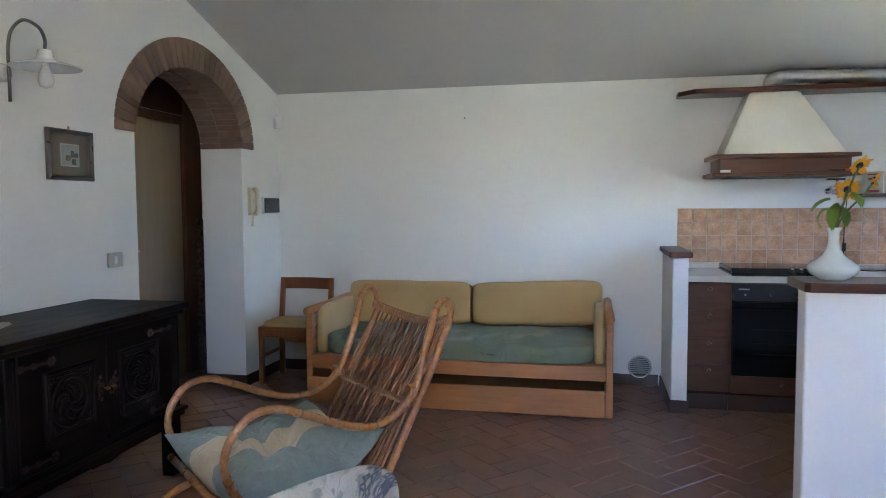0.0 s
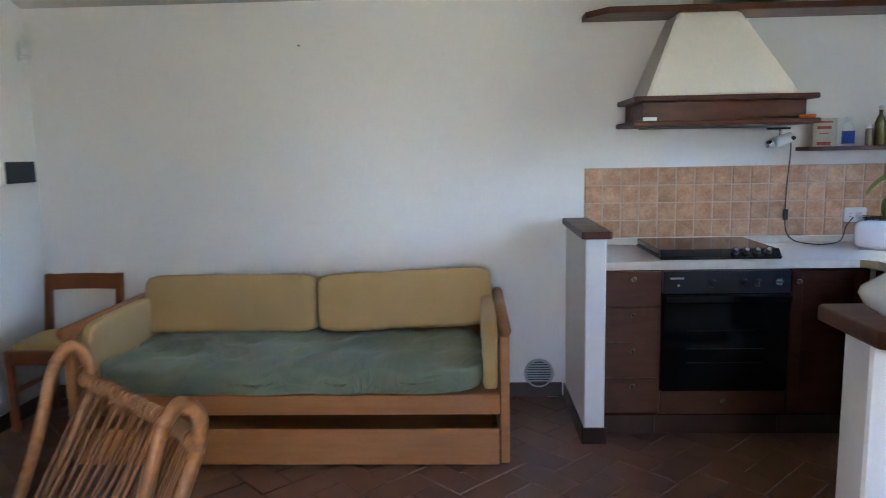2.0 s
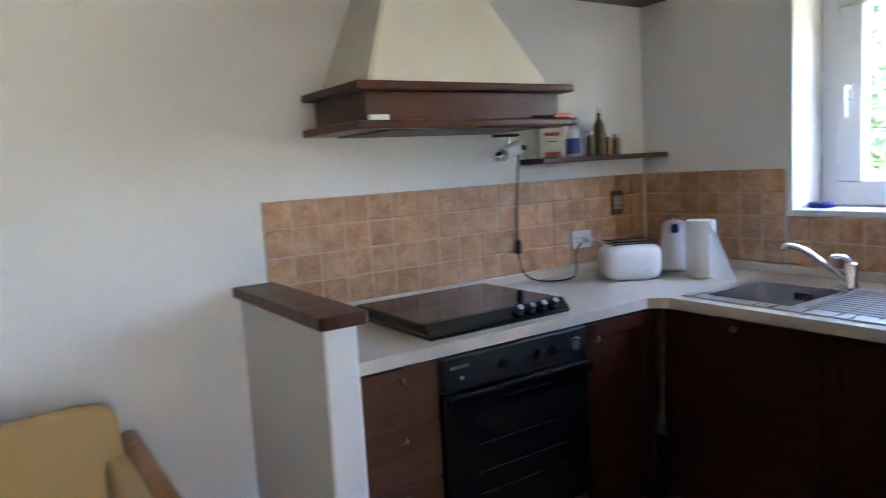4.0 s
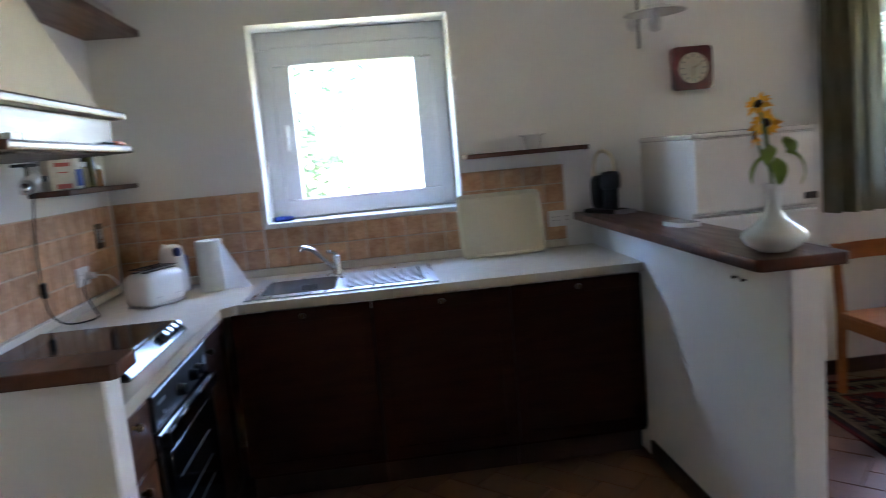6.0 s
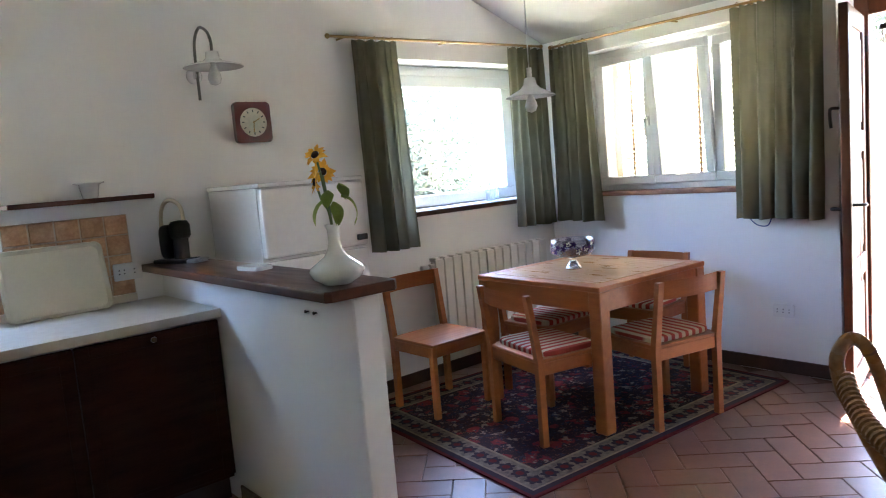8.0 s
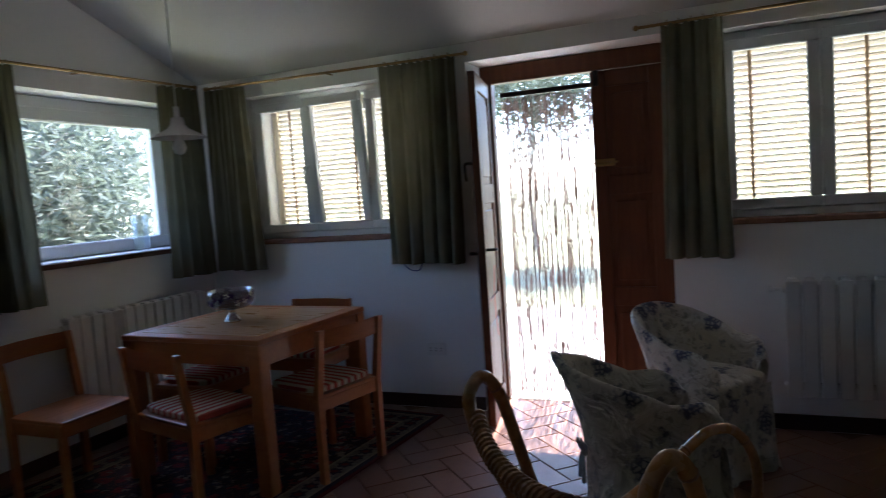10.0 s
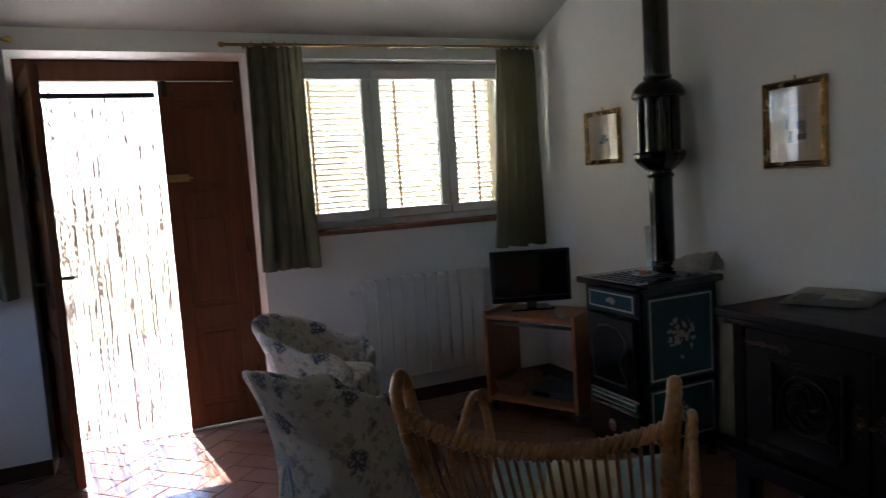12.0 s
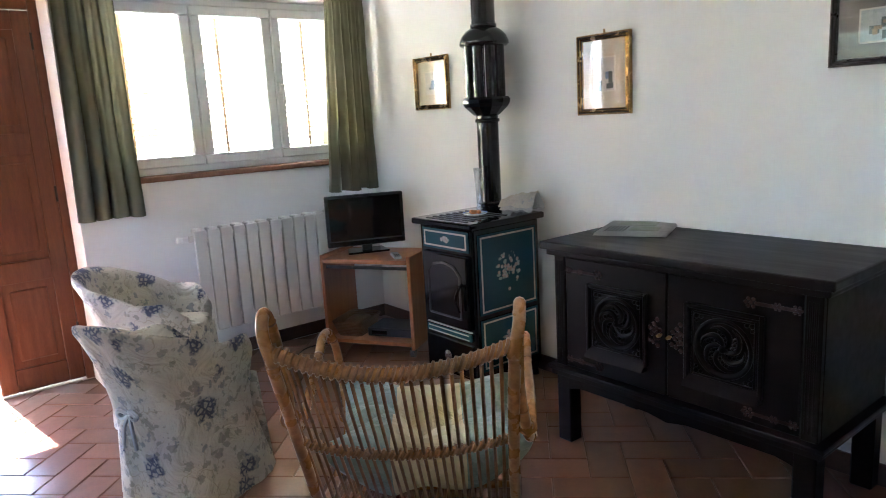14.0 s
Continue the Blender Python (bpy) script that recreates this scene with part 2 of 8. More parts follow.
for dm, sp in ((BLACKWOOD, 0.13), (CABWOOD, 0.07), (CABWOOD_LIT, 0.3), (WALNUT, 0.35), (DOORWOOD, 0.3)):
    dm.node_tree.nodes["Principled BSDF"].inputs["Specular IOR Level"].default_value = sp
LAMINATE = stuff("worktop_laminate", (0.66, 0.60, 0.50), (0.58, 0.52, 0.43), 0.35, scale=18, fine=160, bump=0.04, rough_var=0.05)
WHITE = stuff("white_paint", (0.78, 0.78, 0.76), (0.70, 0.70, 0.69), 0.4, scale=5, fine=60, bump=0.05)
PVC = stuff("white_window_frame", (0.76, 0.77, 0.77), (0.69, 0.70, 0.70), 0.3, scale=3, fine=50, bump=0.03)
ENAMEL = stuff("white_enamel", (0.80, 0.80, 0.79), (0.74, 0.74, 0.73), 0.22, scale=3, fine=40, bump=0.02, coat=0.2)
RADIATOR = stuff("radiator_enamel", (0.72, 0.70, 0.66), (0.66, 0.64, 0.60), 0.38, scale=3, fine=40, bump=0.04)
BLACKGLOSS = stuff("black_enamel", (0.005, 0.005, 0.0055), (0.008, 0.008, 0.0085), 0.09, scale=6, fine=80, bump=0.02, rough_var=0.04)
BLACKPLASTIC = stuff("black_plastic", (0.009, 0.009, 0.0095), (0.014, 0.014, 0.0145), 0.42, scale=8, fine=120, bump=0.05)
STEEL = stuff("brushed_steel", (0.62, 0.62, 0.62), (0.54, 0.54, 0.55), 0.3, metal=1.0, scale=5, fine=60, stretch=(1, 12, 12), bump=0.0)
CHROME = stuff("chrome", (0.78, 0.78, 0.79), (0.72, 0.72, 0.73), 0.1, metal=1.0, bump=0.0, rough_var=0.04)
BRASS = stuff("aged_brass", (0.42, 0.28, 0.11), (0.27, 0.17, 0.07), 0.35, metal=1.0, scale=20)
IRON = stuff("dark_iron", (0.05, 0.045, 0.04), (0.03, 0.027, 0.025), 0.5, metal=0.8, scale=20)
COPPER = stuff("dull_copper", (0.075, 0.040, 0.031), (0.032, 0.018, 0.015), 0.45, metal=0.7, scale=20)
RATTAN = stuff("rattan", (0.45, 0.225, 0.090), (0.26, 0.110, 0.040), 0.28, scale=16, fine=70, bump=0.2, dist=0.002, spread=0.35)
RATTAN_W = stuff("cane_binding", (0.36, 0.175, 0.075), (0.22, 0.10, 0.042), 0.34, scale=30, fine=120, bump=0.2, dist=0.002)
RATTAN_D = stuff("rattan_spindle", (0.29, 0.125, 0.048), (0.17, 0.07, 0.028), 0.42, scale=10, fine=80, bump=0.15, per_object=0.15, dist=0.002)
YELLOWC = stuff("mustard_cloth", (0.56, 0.39, 0.17), (0.49, 0.33, 0.135), 0.92, scale=5, fine=300, bump=0.3, sheen=0.15, dist=0.002)
GREENC = stuff("sage_cover", (0.215, 0.25, 0.165), (0.165, 0.198, 0.126), 0.9, scale=5, fine=300, bump=0.3, sheen=0.15, dist=0.002)
wrinkled(GREENC, 5.0, 0.035, (0.9, 0.45, 1))
CURTAIN = cloth("olive_curtain", (0.175, 0.163, 0.105), (0.125, 0.118, 0.074), 0.32)
PANE = glass("pane_glass")
CREAM = stuff("cream_plastic", (0.70, 0.62, 0.45), (0.62, 0.54, 0.39), 0.4, bump=0.03)

# ---- the shell of the house ----
XE, YN, YS = 2.667, 5.304, -0.243
RIDGE_Y, RIDGE_Z = 2.30, 3.27


def xw(y):
    """The west wall runs slightly askew."""
    return -2.47 - (YN - y) * 0.018


def roof_z(y):
    return 2.29 + 0.326 * (YN - y) if y > RIDGE_Y else 2.33 + 0.3697 * (y - YS)


def wall_panel(us, holes, u0, u1, zt, put, thick):
    """A wall with rectangular holes (u0, u1, z0, z1); put(u, depth, z) gives the place of a point."""
    bm = bmesh.new()
    cu = sorted({u0, u1, *us, *(h[0] for h in holes), *(h[1] for h in holes)})
    cz = sorted({-0.1, zt, *(h[2] for h in holes), *(h[3] for h in holes)})
    solid = {}
    for i in range(len(cu) - 1):
        for j in range(len(cz) - 1):
            mu, mz = (cu[i] + cu[i + 1]) / 2, (cz[j] + cz[j + 1]) / 2
            solid[i, j] = not any(h[0] < mu < h[1] and h[2] < mz < h[3] for h in holes)
    vs = {}
    def v(i, j, k):
        if (i, j, k) not in vs:
            vs[i, j, k] = bm.verts.new(put(cu[i], thick * k, cz[j]))
        return vs[i, j, k]
    for (i, j), s in solid.items():
        if not s:
            continue
        for k in (0, 1):
            bm.faces.new((v(i, j, k), v(i + 1, j, k), v(i + 1, j + 1, k), v(i, j + 1, k)))
        for (di, dj, a, b) in ((-1, 0, (0, 0), (0, 1)), (1, 0, (1, 0), (1, 1)), (0, -1, (0, 0), (1, 0)), (0, 1, (0, 1), (1, 1))):
            if not solid.get((i + di, j + dj), False):
                p, q = (i + a[0], j + a[1]), (i + b[0], j + b[1])
                bm.faces.new((v(*p, 0), v(*q, 0), v(*q, 1), v(*p, 1)))
    return bm


def clip_roof(bm, drop=-0.05):
    """Cuts a gable wall along the two slopes of the roof."""
    for y0, z0, y1, z1 in ((YS, 2.33, RIDGE_Y, RIDGE_Z), (RIDGE_Y, RIDGE_Z, YN, 2.29)):
        nrm = Vector((0, -(z1 - z0), y1 - y0)).normalized()
        bmesh.ops.bisect_plane(bm, geom=[*bm.verts, *bm.edges, *bm.faces], plane_co=(0, y0, z0 - drop), plane_no=nrm, clear_outer=True)
    return bm


W1 = (3.54, 4.54, 1.163, 2.152)
W2 = (-0.10, 1.266, 1.160, 2.165)
W3 = (0.86, 2.29, 1.160, 2.19)
W4 = (-2.43, -0.90, 1.160, 2.19)
DOOR = (-0.645, 0.545, -0.1, 2.215)
EASTT, SOUTHT = 0.30, 0.46

struct("wall_north", wall_panel([], [], -2.9, XE + EASTT, 2.33, lambda u, d, z: (u, YN + d, z), 0.3), PLASTER, "white plastered wall")
struct("wall_east", clip_roof(wall_panel([RIDGE_Y], [W1, W2], YS, YN, 3.6, lambda u, d, z: (XE + d, u, z), EASTT)), PLASTER, "white plastered gable wall with two windows")
struct("wall_south", wall_panel([], [W3, W4, DOOR], -3.0, XE + EASTT, 2.36, lambda u, d, z: (u, YS - d, z), SOUTHT), PLASTER, "white plastered wall with door and two windows")

# west wall with its arch
A_C, A_H, A_Z, A_R = 4.095, 0.605, 1.80, 0.47
def arch_z(y, h=A_H, r=A_R, c=A_C):
    k = max(0.0, 1 - ((y - c) / h) ** 2)
    return A_Z + r * math.sqrt(k)

bm = bmesh.new()
ys = [YS - 0.2, 1.0, RIDGE_Y, 3.0] + [A_C - A_H * math.cos(math.pi * k / 28) for k in range(29)] + [YN]
cols = ys
TW = 0.33
for i in range(len(cols) - 1):
    y0, y1 = cols[i], cols[i + 1]
    inside = A_C - A_H - 1e-6 <= y0 and y1 <= A_C + A_H + 1e-6
    b0, b1 = (arch_z(y0), arch_z(y1)) if inside else (-0.1, -0.1)
    t0, t1 = roof_z(max(y0, YS)) + 0.04, roof_z(y1) + 0.04
    f = [bm.verts.new((xw(y), y, z)) for y, z in ((y0, b0), (y1, b1), (y1, t1), (y0, t0))]
    k = [bm.verts.new((xw(y) - TW, y, z)) for y, z in ((y0, b0), (y1, b1), (y1, t1), (y0, t0))]
    bm.faces.new(f), bm.faces.new(k[::-1])
    bm.faces.new((f[0], f[1], k[1], k[0])), bm.faces.new((f[3], f[2], k[2], k[3]))
for y in (A_C - A_H, A_C + A_H):
    bm.faces.new([bm.verts.new((x, y, z)) for x, z in ((xw(y), -0.1), (xw(y) - TW, -0.1), (xw(y) - TW, A_Z), (xw(y), A_Z))])
bmesh.ops.remove_doubles(bm, verts=bm.verts, dist=0.0005)
struct("wall_west", bm, PLASTER, "white plastered wall with a brick-lined arch")

# ceiling: two sloping plastered slabs in one mesh
prof = [(-0.72, roof_z(YS) - 0.3697 * 0.477), (RIDGE_Y, RIDGE_Z), (YN + 0.32, 2.29 - 0.326 * 0.32)]
bm = bmesh.new()
rows = []
for x in (-3.05, 3.1):
    rows.append([bm.verts.new((x, y, z)) for y, z in prof] + [bm.verts.new((x, y, z + 0.22)) for y, z in prof[::-1]])
for k in range(6):
    bm.faces.new((rows[0][k], rows[0][(k + 1) % 6], rows[1][(k + 1) % 6], rows[1][k]))
bm.faces.new((rows[0][0], rows[0][1], rows[0][4], rows[0][5])), bm.faces.new((rows[0][1], rows[0][2], rows[0][3], rows[0][4]))
bm.faces.new((rows[1][0], rows[1][1], rows[1][4], rows[1][5])), bm.faces.new((rows[1][1], rows[1][2], rows[1][3], rows[1][4]))
struct("ceiling", bm, CEILING_SHADED, "white plastered ceiling sloping up to a ridge")

# floor bed under the tiles, also under the hall and the door sill
floor = struct("floor", box(-4.0, -0.72, -0.15, 3.0, YN + 0.02, -0.006), GROUT, "terracotta tile floor laid in herringbone")

# the hall behind the arch
hx = -3.62
struct("wall_hall", box(hx - 0.1, 2.6, -0.1, hx, 5.9, 2.5), PLASTER, "white plastered hall wall")
struct("wall_hall_north", box(hx, 5.24, -0.1, xw(YN) - TW, 5.34, 2.5), PLASTER, "white plastered hall wall")
struct("wall_hall_south", box(hx, 2.6, -0.1, xw(2.6) - TW, 2.7, 2.5), PLASTER, "white plastered hall wall")
struct("ceiling_hall", box(hx - 0.1, 2.6, 2.4, -2.83, 5.34, 2.5), CEILING_SHADED, "low hall ceiling")

# skirting
def skirting(x0, y0, x1, y1, h=0.085, t=0.012, parent_name="baseboard"):
    d = Vector((x1 - x0, y1 - y0, 0))
    n = Vector((-d.y, d.x, 0)).normalized() * t
    bm = bmesh.new()
    lo = [(x0, y0), (x1, y1), (x1 + n.x, y1 + n.y), (x0 + n.x, y0 + n.y)]
    prism(lo, 0.0, h, 0.003, bm)
    return struct(parent_name, bm, SKIRT, "dark brown tile skirting")

for a in ((XE, 1.0, XE, YS + 0.02), (XE, 2.62, XE, 1.0)):
    skirting(a[0], a[1], a[2], a[3], t=-0.012)
skirting(XE, YS, 0.545, YS, t=-0.012)
skirting(-0.645, YS, xw(YS), YS, t=-0.012)
skirting(xw(YS), YS, xw(3.48), 3.48, t=-0.012)
skirting(xw(4.71), 4.70, xw(YN), YN, t=-0.012)
skirting(xw(YN), YN, 0.58, YN, t=-0.012)
skirting(xw(4.7) - TW, A_C + A_H, xw(4.7) + 0.012, A_C + A_H, t=-0.012)
skirting(xw(3.5) - TW, A_C - A_H, xw(3.5), A_C - A_H, t=0.012)

# ---- windows ----
def window(name, w, h, casements, depth_mat, put, label, handles=(), tilt=None, f=0.055, s=0.062, fb=0.055):
    """A white frame with casements between 0 and w; put(bm-local) is the pose of its lower corner, x along, y outward, z up."""
    ob = thing(name, label, "", put)
    ob["kind"] = "structure"
    bm = bmesh.new()
    d = 0.06
    box(0, 0, 0, w, d, fb, 0.006, bm), box(0, 0, h - f, w, d, h, 0.006, bm)
    box(0, 0.001, fb - 0.004, f, d - 0.001, h - f + 0.004, 0.006, bm), box(w - f, 0.001, fb - 0.004, w, d - 0.001, h - f + 0.004, 0.006, bm)
    part("window_frame", bm, PVC, ob)
    for i, (a, b) in enumerate(casements):
        bm = bmesh.new()
        z0, z1 = fb - 0.012, h - f + 0.012
        box(a, -0.018, z0, b, d - 0.02, z0 + s, 0.007, bm), box(a, -0.018, z1 - s, b, d - 0.02, z1, 0.007, bm)
        box(a, -0.017, z0 + s - 0.003, a + s, d - 0.021, z1 - s + 0.003, 0.007, bm), box(b - s, -0.017, z0 + s - 0.003, b, d - 0.021, z1 - s + 0.003, 0.007, bm)
        c = part("casement", bm, PVC, ob)
        g = part("pane", box(a + s - 0.004, 0.010, z0 + s - 0.004, b - s + 0.004, 0.016, z1 - s + 0.004), PANE, c)
        g.visible_shadow = False
        for zz in (z0 + 0.10, z1 - 0.12):
            if i in tilt if tilt else False:
                continue
            part("hinge", cyl((a + 0.004, -0.024, zz), (a + 0.004, -0.024, zz + 0.07), 0.008, n=8), PVC, c)
        if i in handles:
            side = handles[i]
            hx_ = a + s * 0.5 if side < 0 else b - s * 0.5
            bm = box(hx_ - 0.014, -0.030, h * 0.44, hx_ + 0.014, -0.016, h * 0.44 + 0.07, 0.005)
            tube(smooth_path([(hx_, -0.03, h * 0.44 + 0.05), (hx_, -0.058, h * 0.44 + 0.05), (hx_, -0.062, h * 0.44 + 0.01), (hx_, -0.056, h * 0.44 - 0.07)], 5), 0.010, 8, bm)
            part("handle", bm, WHITE, c, "white lever handle")
        if tilt and i in tilt:
            c.matrix_basis = Matrix.Translation((0, 0, f)) @ Matrix.Rotation(radians(tilt[i]), 4, "X") @ Matrix.Translation((0, 0, -f))
    return ob


def east_pose(y, z, x):
    return Matrix.Translation((x, y, z)) @ Matrix.Rotation(radians(-90), 4, "Z")


def south_pose(x, z, y):
    return Matrix.Translation((x, y, z)) @ Matrix.Rotation(radians(180), 4, "Z")


window("window_1", W1[1] - W1[0], W1[3] - W1[2], [(0.075, W1[1] - W1[0] - 0.075)], None, east_pose(W1[1], W1[2], 2.88), "white framed kitchen window with one casement", {0: -1}, None, 0.095, 0.10, 0.02)
window("window_2", W2[1] - W2[0], W2[3] - W2[2], [(0.07, W2[1] - W2[0] - 0.07)], None, east_pose(W2[1], W2[2], 2.88), "wide white framed fixed window", {}, None, 0.08, 0.085, 0.02)
window("window_3", 1.43, 1.03, [(0.03, 0.49), (0.492, 0.948), (0.95, 1.40)], None, south_pose(W3[1], W3[2], -0.37), "white framed three-part window with one casement tilted in", {0: 1}, {1: 5.0})
window("window_4", 1.53, 1.03, [(0.03, 0.515), (0.517, 1.030), (1.032, 1.50)], None, south_pose(W4[1], W4[2], -0.37), "white framed three-part window, closed", {2: -1})

# sills
SILLBRICK = stuff("sill_terracotta", (0.30, 0.145, 0.085), (0.20, 0.095, 0.055), 0.6, scale=14)
struct("window_sill_3", box(W3[0] - 0.01, YS - 0.20, W3[2] - 0.028, W3[1] + 0.01, YS + 0.018, W3[2] + 0.004, 0.006), SILLBRICK, "terracotta window sill")
struct("window_sill_4", box(W4[0] - 0.01, YS - 0.20, W4[2] - 0.028, W4[1] + 0.01, YS + 0.018, W4[2] + 0.004, 0.006), SILLBRICK, "terracotta window sill")
struct("window_sill_1", box(XE - 0.004, W1[0] + 0.002, W1[2] - 0.02, XE + 0.23, W1[1] - 0.002, W1[2] + 0.004, 0.003), WHITE, "white window sill")
struct("window_sill_2", box(XE - 0.010, W2[0] + 0.002, W2[2] - 0.03, XE + 0.23, W2[1] - 0.002, W2[2] + 0.004, 0.004), WHITE, "white window sill")
struct("window_sill_edge", box(XE - 0.018, W2[0] - 0.01, W2[2] - 0.034, XE - 0.0105, W2[1] + 0.01, W2[2] - 0.004, 0.003), WALNUT, "dark sill edge")

# louvred shutters outside the two south windows
SHUTTER = stuff("shutter_paint", (0.74, 0.66, 0.50), (0.66, 0.58, 0.43), 0.55, scale=6, fine=60)
TAPE = cloth("brown_tape", (0.46, 0.33, 0.17), (0.38, 0.26, 0.13), 0.35, 20.0)


def shutter(x0, x1, z0, z1, y, lab):
    ob = thing("shutter", lab, "shutter", Matrix.Translation((x0, y, z0)), "louvred shutters")
    w, h = x1 - x0, z1 - z0
    bm = box(0, -0.04, 0, 0.05, 0, h, 0.004)
    part("stile", bm, SHUTTER, ob)
    part("stile", box(w - 0.05, -0.04, 0, w, 0, h, 0.004), SHUTTER, ob)
    part("rail", box(0.05, -0.038, 0, w - 0.05, -0.002, 0.06, 0.004), SHUTTER, ob)
    part("rail", box(0.05, -0.038, h - 0.06, w - 0.05, -0.002, h, 0.004), SHUTTER, ob)
    for k in (0.10, 0.50, 0.885):
        part("ladder_tape", box(w * k - 0.010, 0.003, 0.02, w * k + 0.010, 0.006, h - 0.02, 0.001), TAPE, ob, "brown upright tape holding the slats")
    n = int((h - 0.12) / 0.036)
    me = None
    for k in range(n):
        z = 0.06 + (k + 0.5) * (h - 0.12) / n
        if me is None:
            s = part("slat", box(-(w - 0.1) / 2, -0.022, -0.004, (w - 0.1) / 2, 0.022, 0.004, 0.002), SHUTTER, ob)
            me = s.data
        else:
            s = new("slat", me)
            s.parent = ob
        s.matrix_basis = Matrix.Translation((w / 2, -0.022, z)) @ Matrix.Rotation(radians(40), 4, "X")
    return ob

for W_ in (W3, W4):
    shutter(W_[0] + 0.002, W_[1] - 0.002, W_[2], W_[3], YS - SOUTHT + 0.10, "cream slatted wooden shutter with brown tapes, closed")

# ---- front door: frame, closed leaf, open leaf, bead curtain ----
fr = thing("door_frame", "dark brown wooden front door frame", "", Matrix.Translation((0, 0, 0)))
fr["kind"] = "structure"
FY0, FY1 = -0.575, -0.50
part("jamb", box(0.47, FY0, -0.004, 0.545, FY1, 2.215, 0.004), DOORWOOD, fr)
part("jamb", box(-0.645, FY0, -0.004, -0.60, FY1, 2.215, 0.004), DOORWOOD, fr)
part("head", box(-0.60, FY0, 2.10, 0.47, FY1, 2.214, 0.004), DOORWOOD, fr)


def door_leaf(name, m, w, h, label, bolt=False, lock=False):
    """A panelled leaf; x across from its hinge, y thickness, z up; the inner face looks to +y."""
    ob = thing(name, label, "door", m)
    t = 0.045
    st = 0.085
    zs = [(0.13, 0.62), (0.74, 1.32), (1.44, h - 0.10)]
    bm = box(0, -t, 0, st, 0, h, 0.004)
    box(w - st, -t, 0, w, 0, h, 0.004, bm)
    for a, b in ((0, 0.13), (0.62, 0.74), (1.32, 1.44), (h - 0.10, h)):
        box(st, -t + 0.001, a, w - st, -0.001, b, 0.004, bm)
    part("leaf_frame", bm, DOORWOOD, ob)
    for a, b in zs:
        p = box(st - 0.004, -t + 0.012, a - 0.004, w - st + 0.004, -0.014, b + 0.004)
        q = box(st + 0.035, -t + 0.006, a + 0.04, w - st - 0.035, -0.005, b - 0.04, 0.008, p)
        part("panel", q, DOORWOOD, ob)
    for z in (0.25, 1.05, 1.88):
        part("hinge", cyl((0.0, 0.006, z), (0.0, 0.006, z + 0.09), 0.009, n=10), IRON, ob)
    if bolt:
        bm = box(w - 0.13, 0.0, 1.50, w - 0.01, 0.006, 1.545, 0.002)
        cyl((w - 0.15, 0.012, 1.522), (w + 0.0, 0.012, 1.522), 0.006, n=8, bm=bm)
        cyl((w - 0.10, 0.012, 1.522), (w - 0.10, 0.034, 1.522), 0.005, n=8, bm=bm)
        part("bolt", bm, BRASS, ob, "brass slide bolt")
        bm = box(w - 0.05, 0.0, h - 0.09, w - 0.02, 0.012, h + 0.02, 0.002)
        part("catch", bm, IRON, ob)
    if lock:
        for z, side in ((1.52, -1), (0.985, -1)):
            bm = box(w - 0.075, -t - 0.008, z - 0.08, w - 0.035, -t, z + 0.08, 0.003)
            part("lock_plate", bm, IRON, ob)
        bm = bmesh.new()
        tube(smooth_path([(w - 0.055, -t - 0.005, 1.03), (w - 0.055, -t - 0.05, 1.03), (w - 0.09, -t - 0.055, 1.03), (w - 0.15, -t - 0.05, 1.025)], 5), 0.009, 8, bm)
        part("handle", bm, IRON, ob, "dark iron lever handle")
        bm = bmesh.new()
        tube(smooth_path([(w - 0.055, -t - 0.005, 1.56), (w - 0.055, -t - 0.05, 1.56), (w - 0.055, -t - 0.055, 1.52), (w - 0.055, -t - 0.05, 1.46)], 5), 0.008, 8, bm)
        part("pull", bm, IRON, ob)
        bm = bmesh.new()
        tube(smooth_path([(w - 0.055, 0.0, 1.05), (w - 0.055, 0.05, 1.05), (w - 0.09, 0.055, 1.05), (w - 0.16, 0.05, 1.04)], 5), 0.009, 8, bm)
        part("handle", bm, IRON, ob, "dark iron lever handle")
    return ob

LEAFH = 2.085
door_leaf("door_2", Matrix.Translation((-0.600, -0.515, 0.012)), 0.43, LEAFH, "dark brown panelled front door leaf, closed", bolt=True)
door_leaf("door_1", Matrix.Translation((0.488, -0.50, 0.012)) @ Matrix.Rotation(radians(101.5), 4, "Z"), 0.60, LEAFH, "dark brown panelled front door leaf standing open", lock=True)
REDC = stuff("red_ribbon", (0.45, 0.03, 0.02), (0.3, 0.02, 0.015), 0.6)
rib = thing("lanyard", "red ribbon hanging from the door key", "lanyard", Matrix.Translation((0.338, 0.028, 0.55)))
part("ribbon", grid_surface(lambda u, v: (0.012 * math.sin(3 * v), (u - 0.5) * 0.016, 0.42 * v), 2, 12, thick=0.002), REDC, rib)
struct("door_sill", box(-0.645, -0.72, -0.02, 0.545, -0.50, 0.006, 0.004), stuff("sill_stone", (0.42, 0.36, 0.29), (0.34, 0.29, 0.23), 0.7, scale=9), "worn stone door sill")

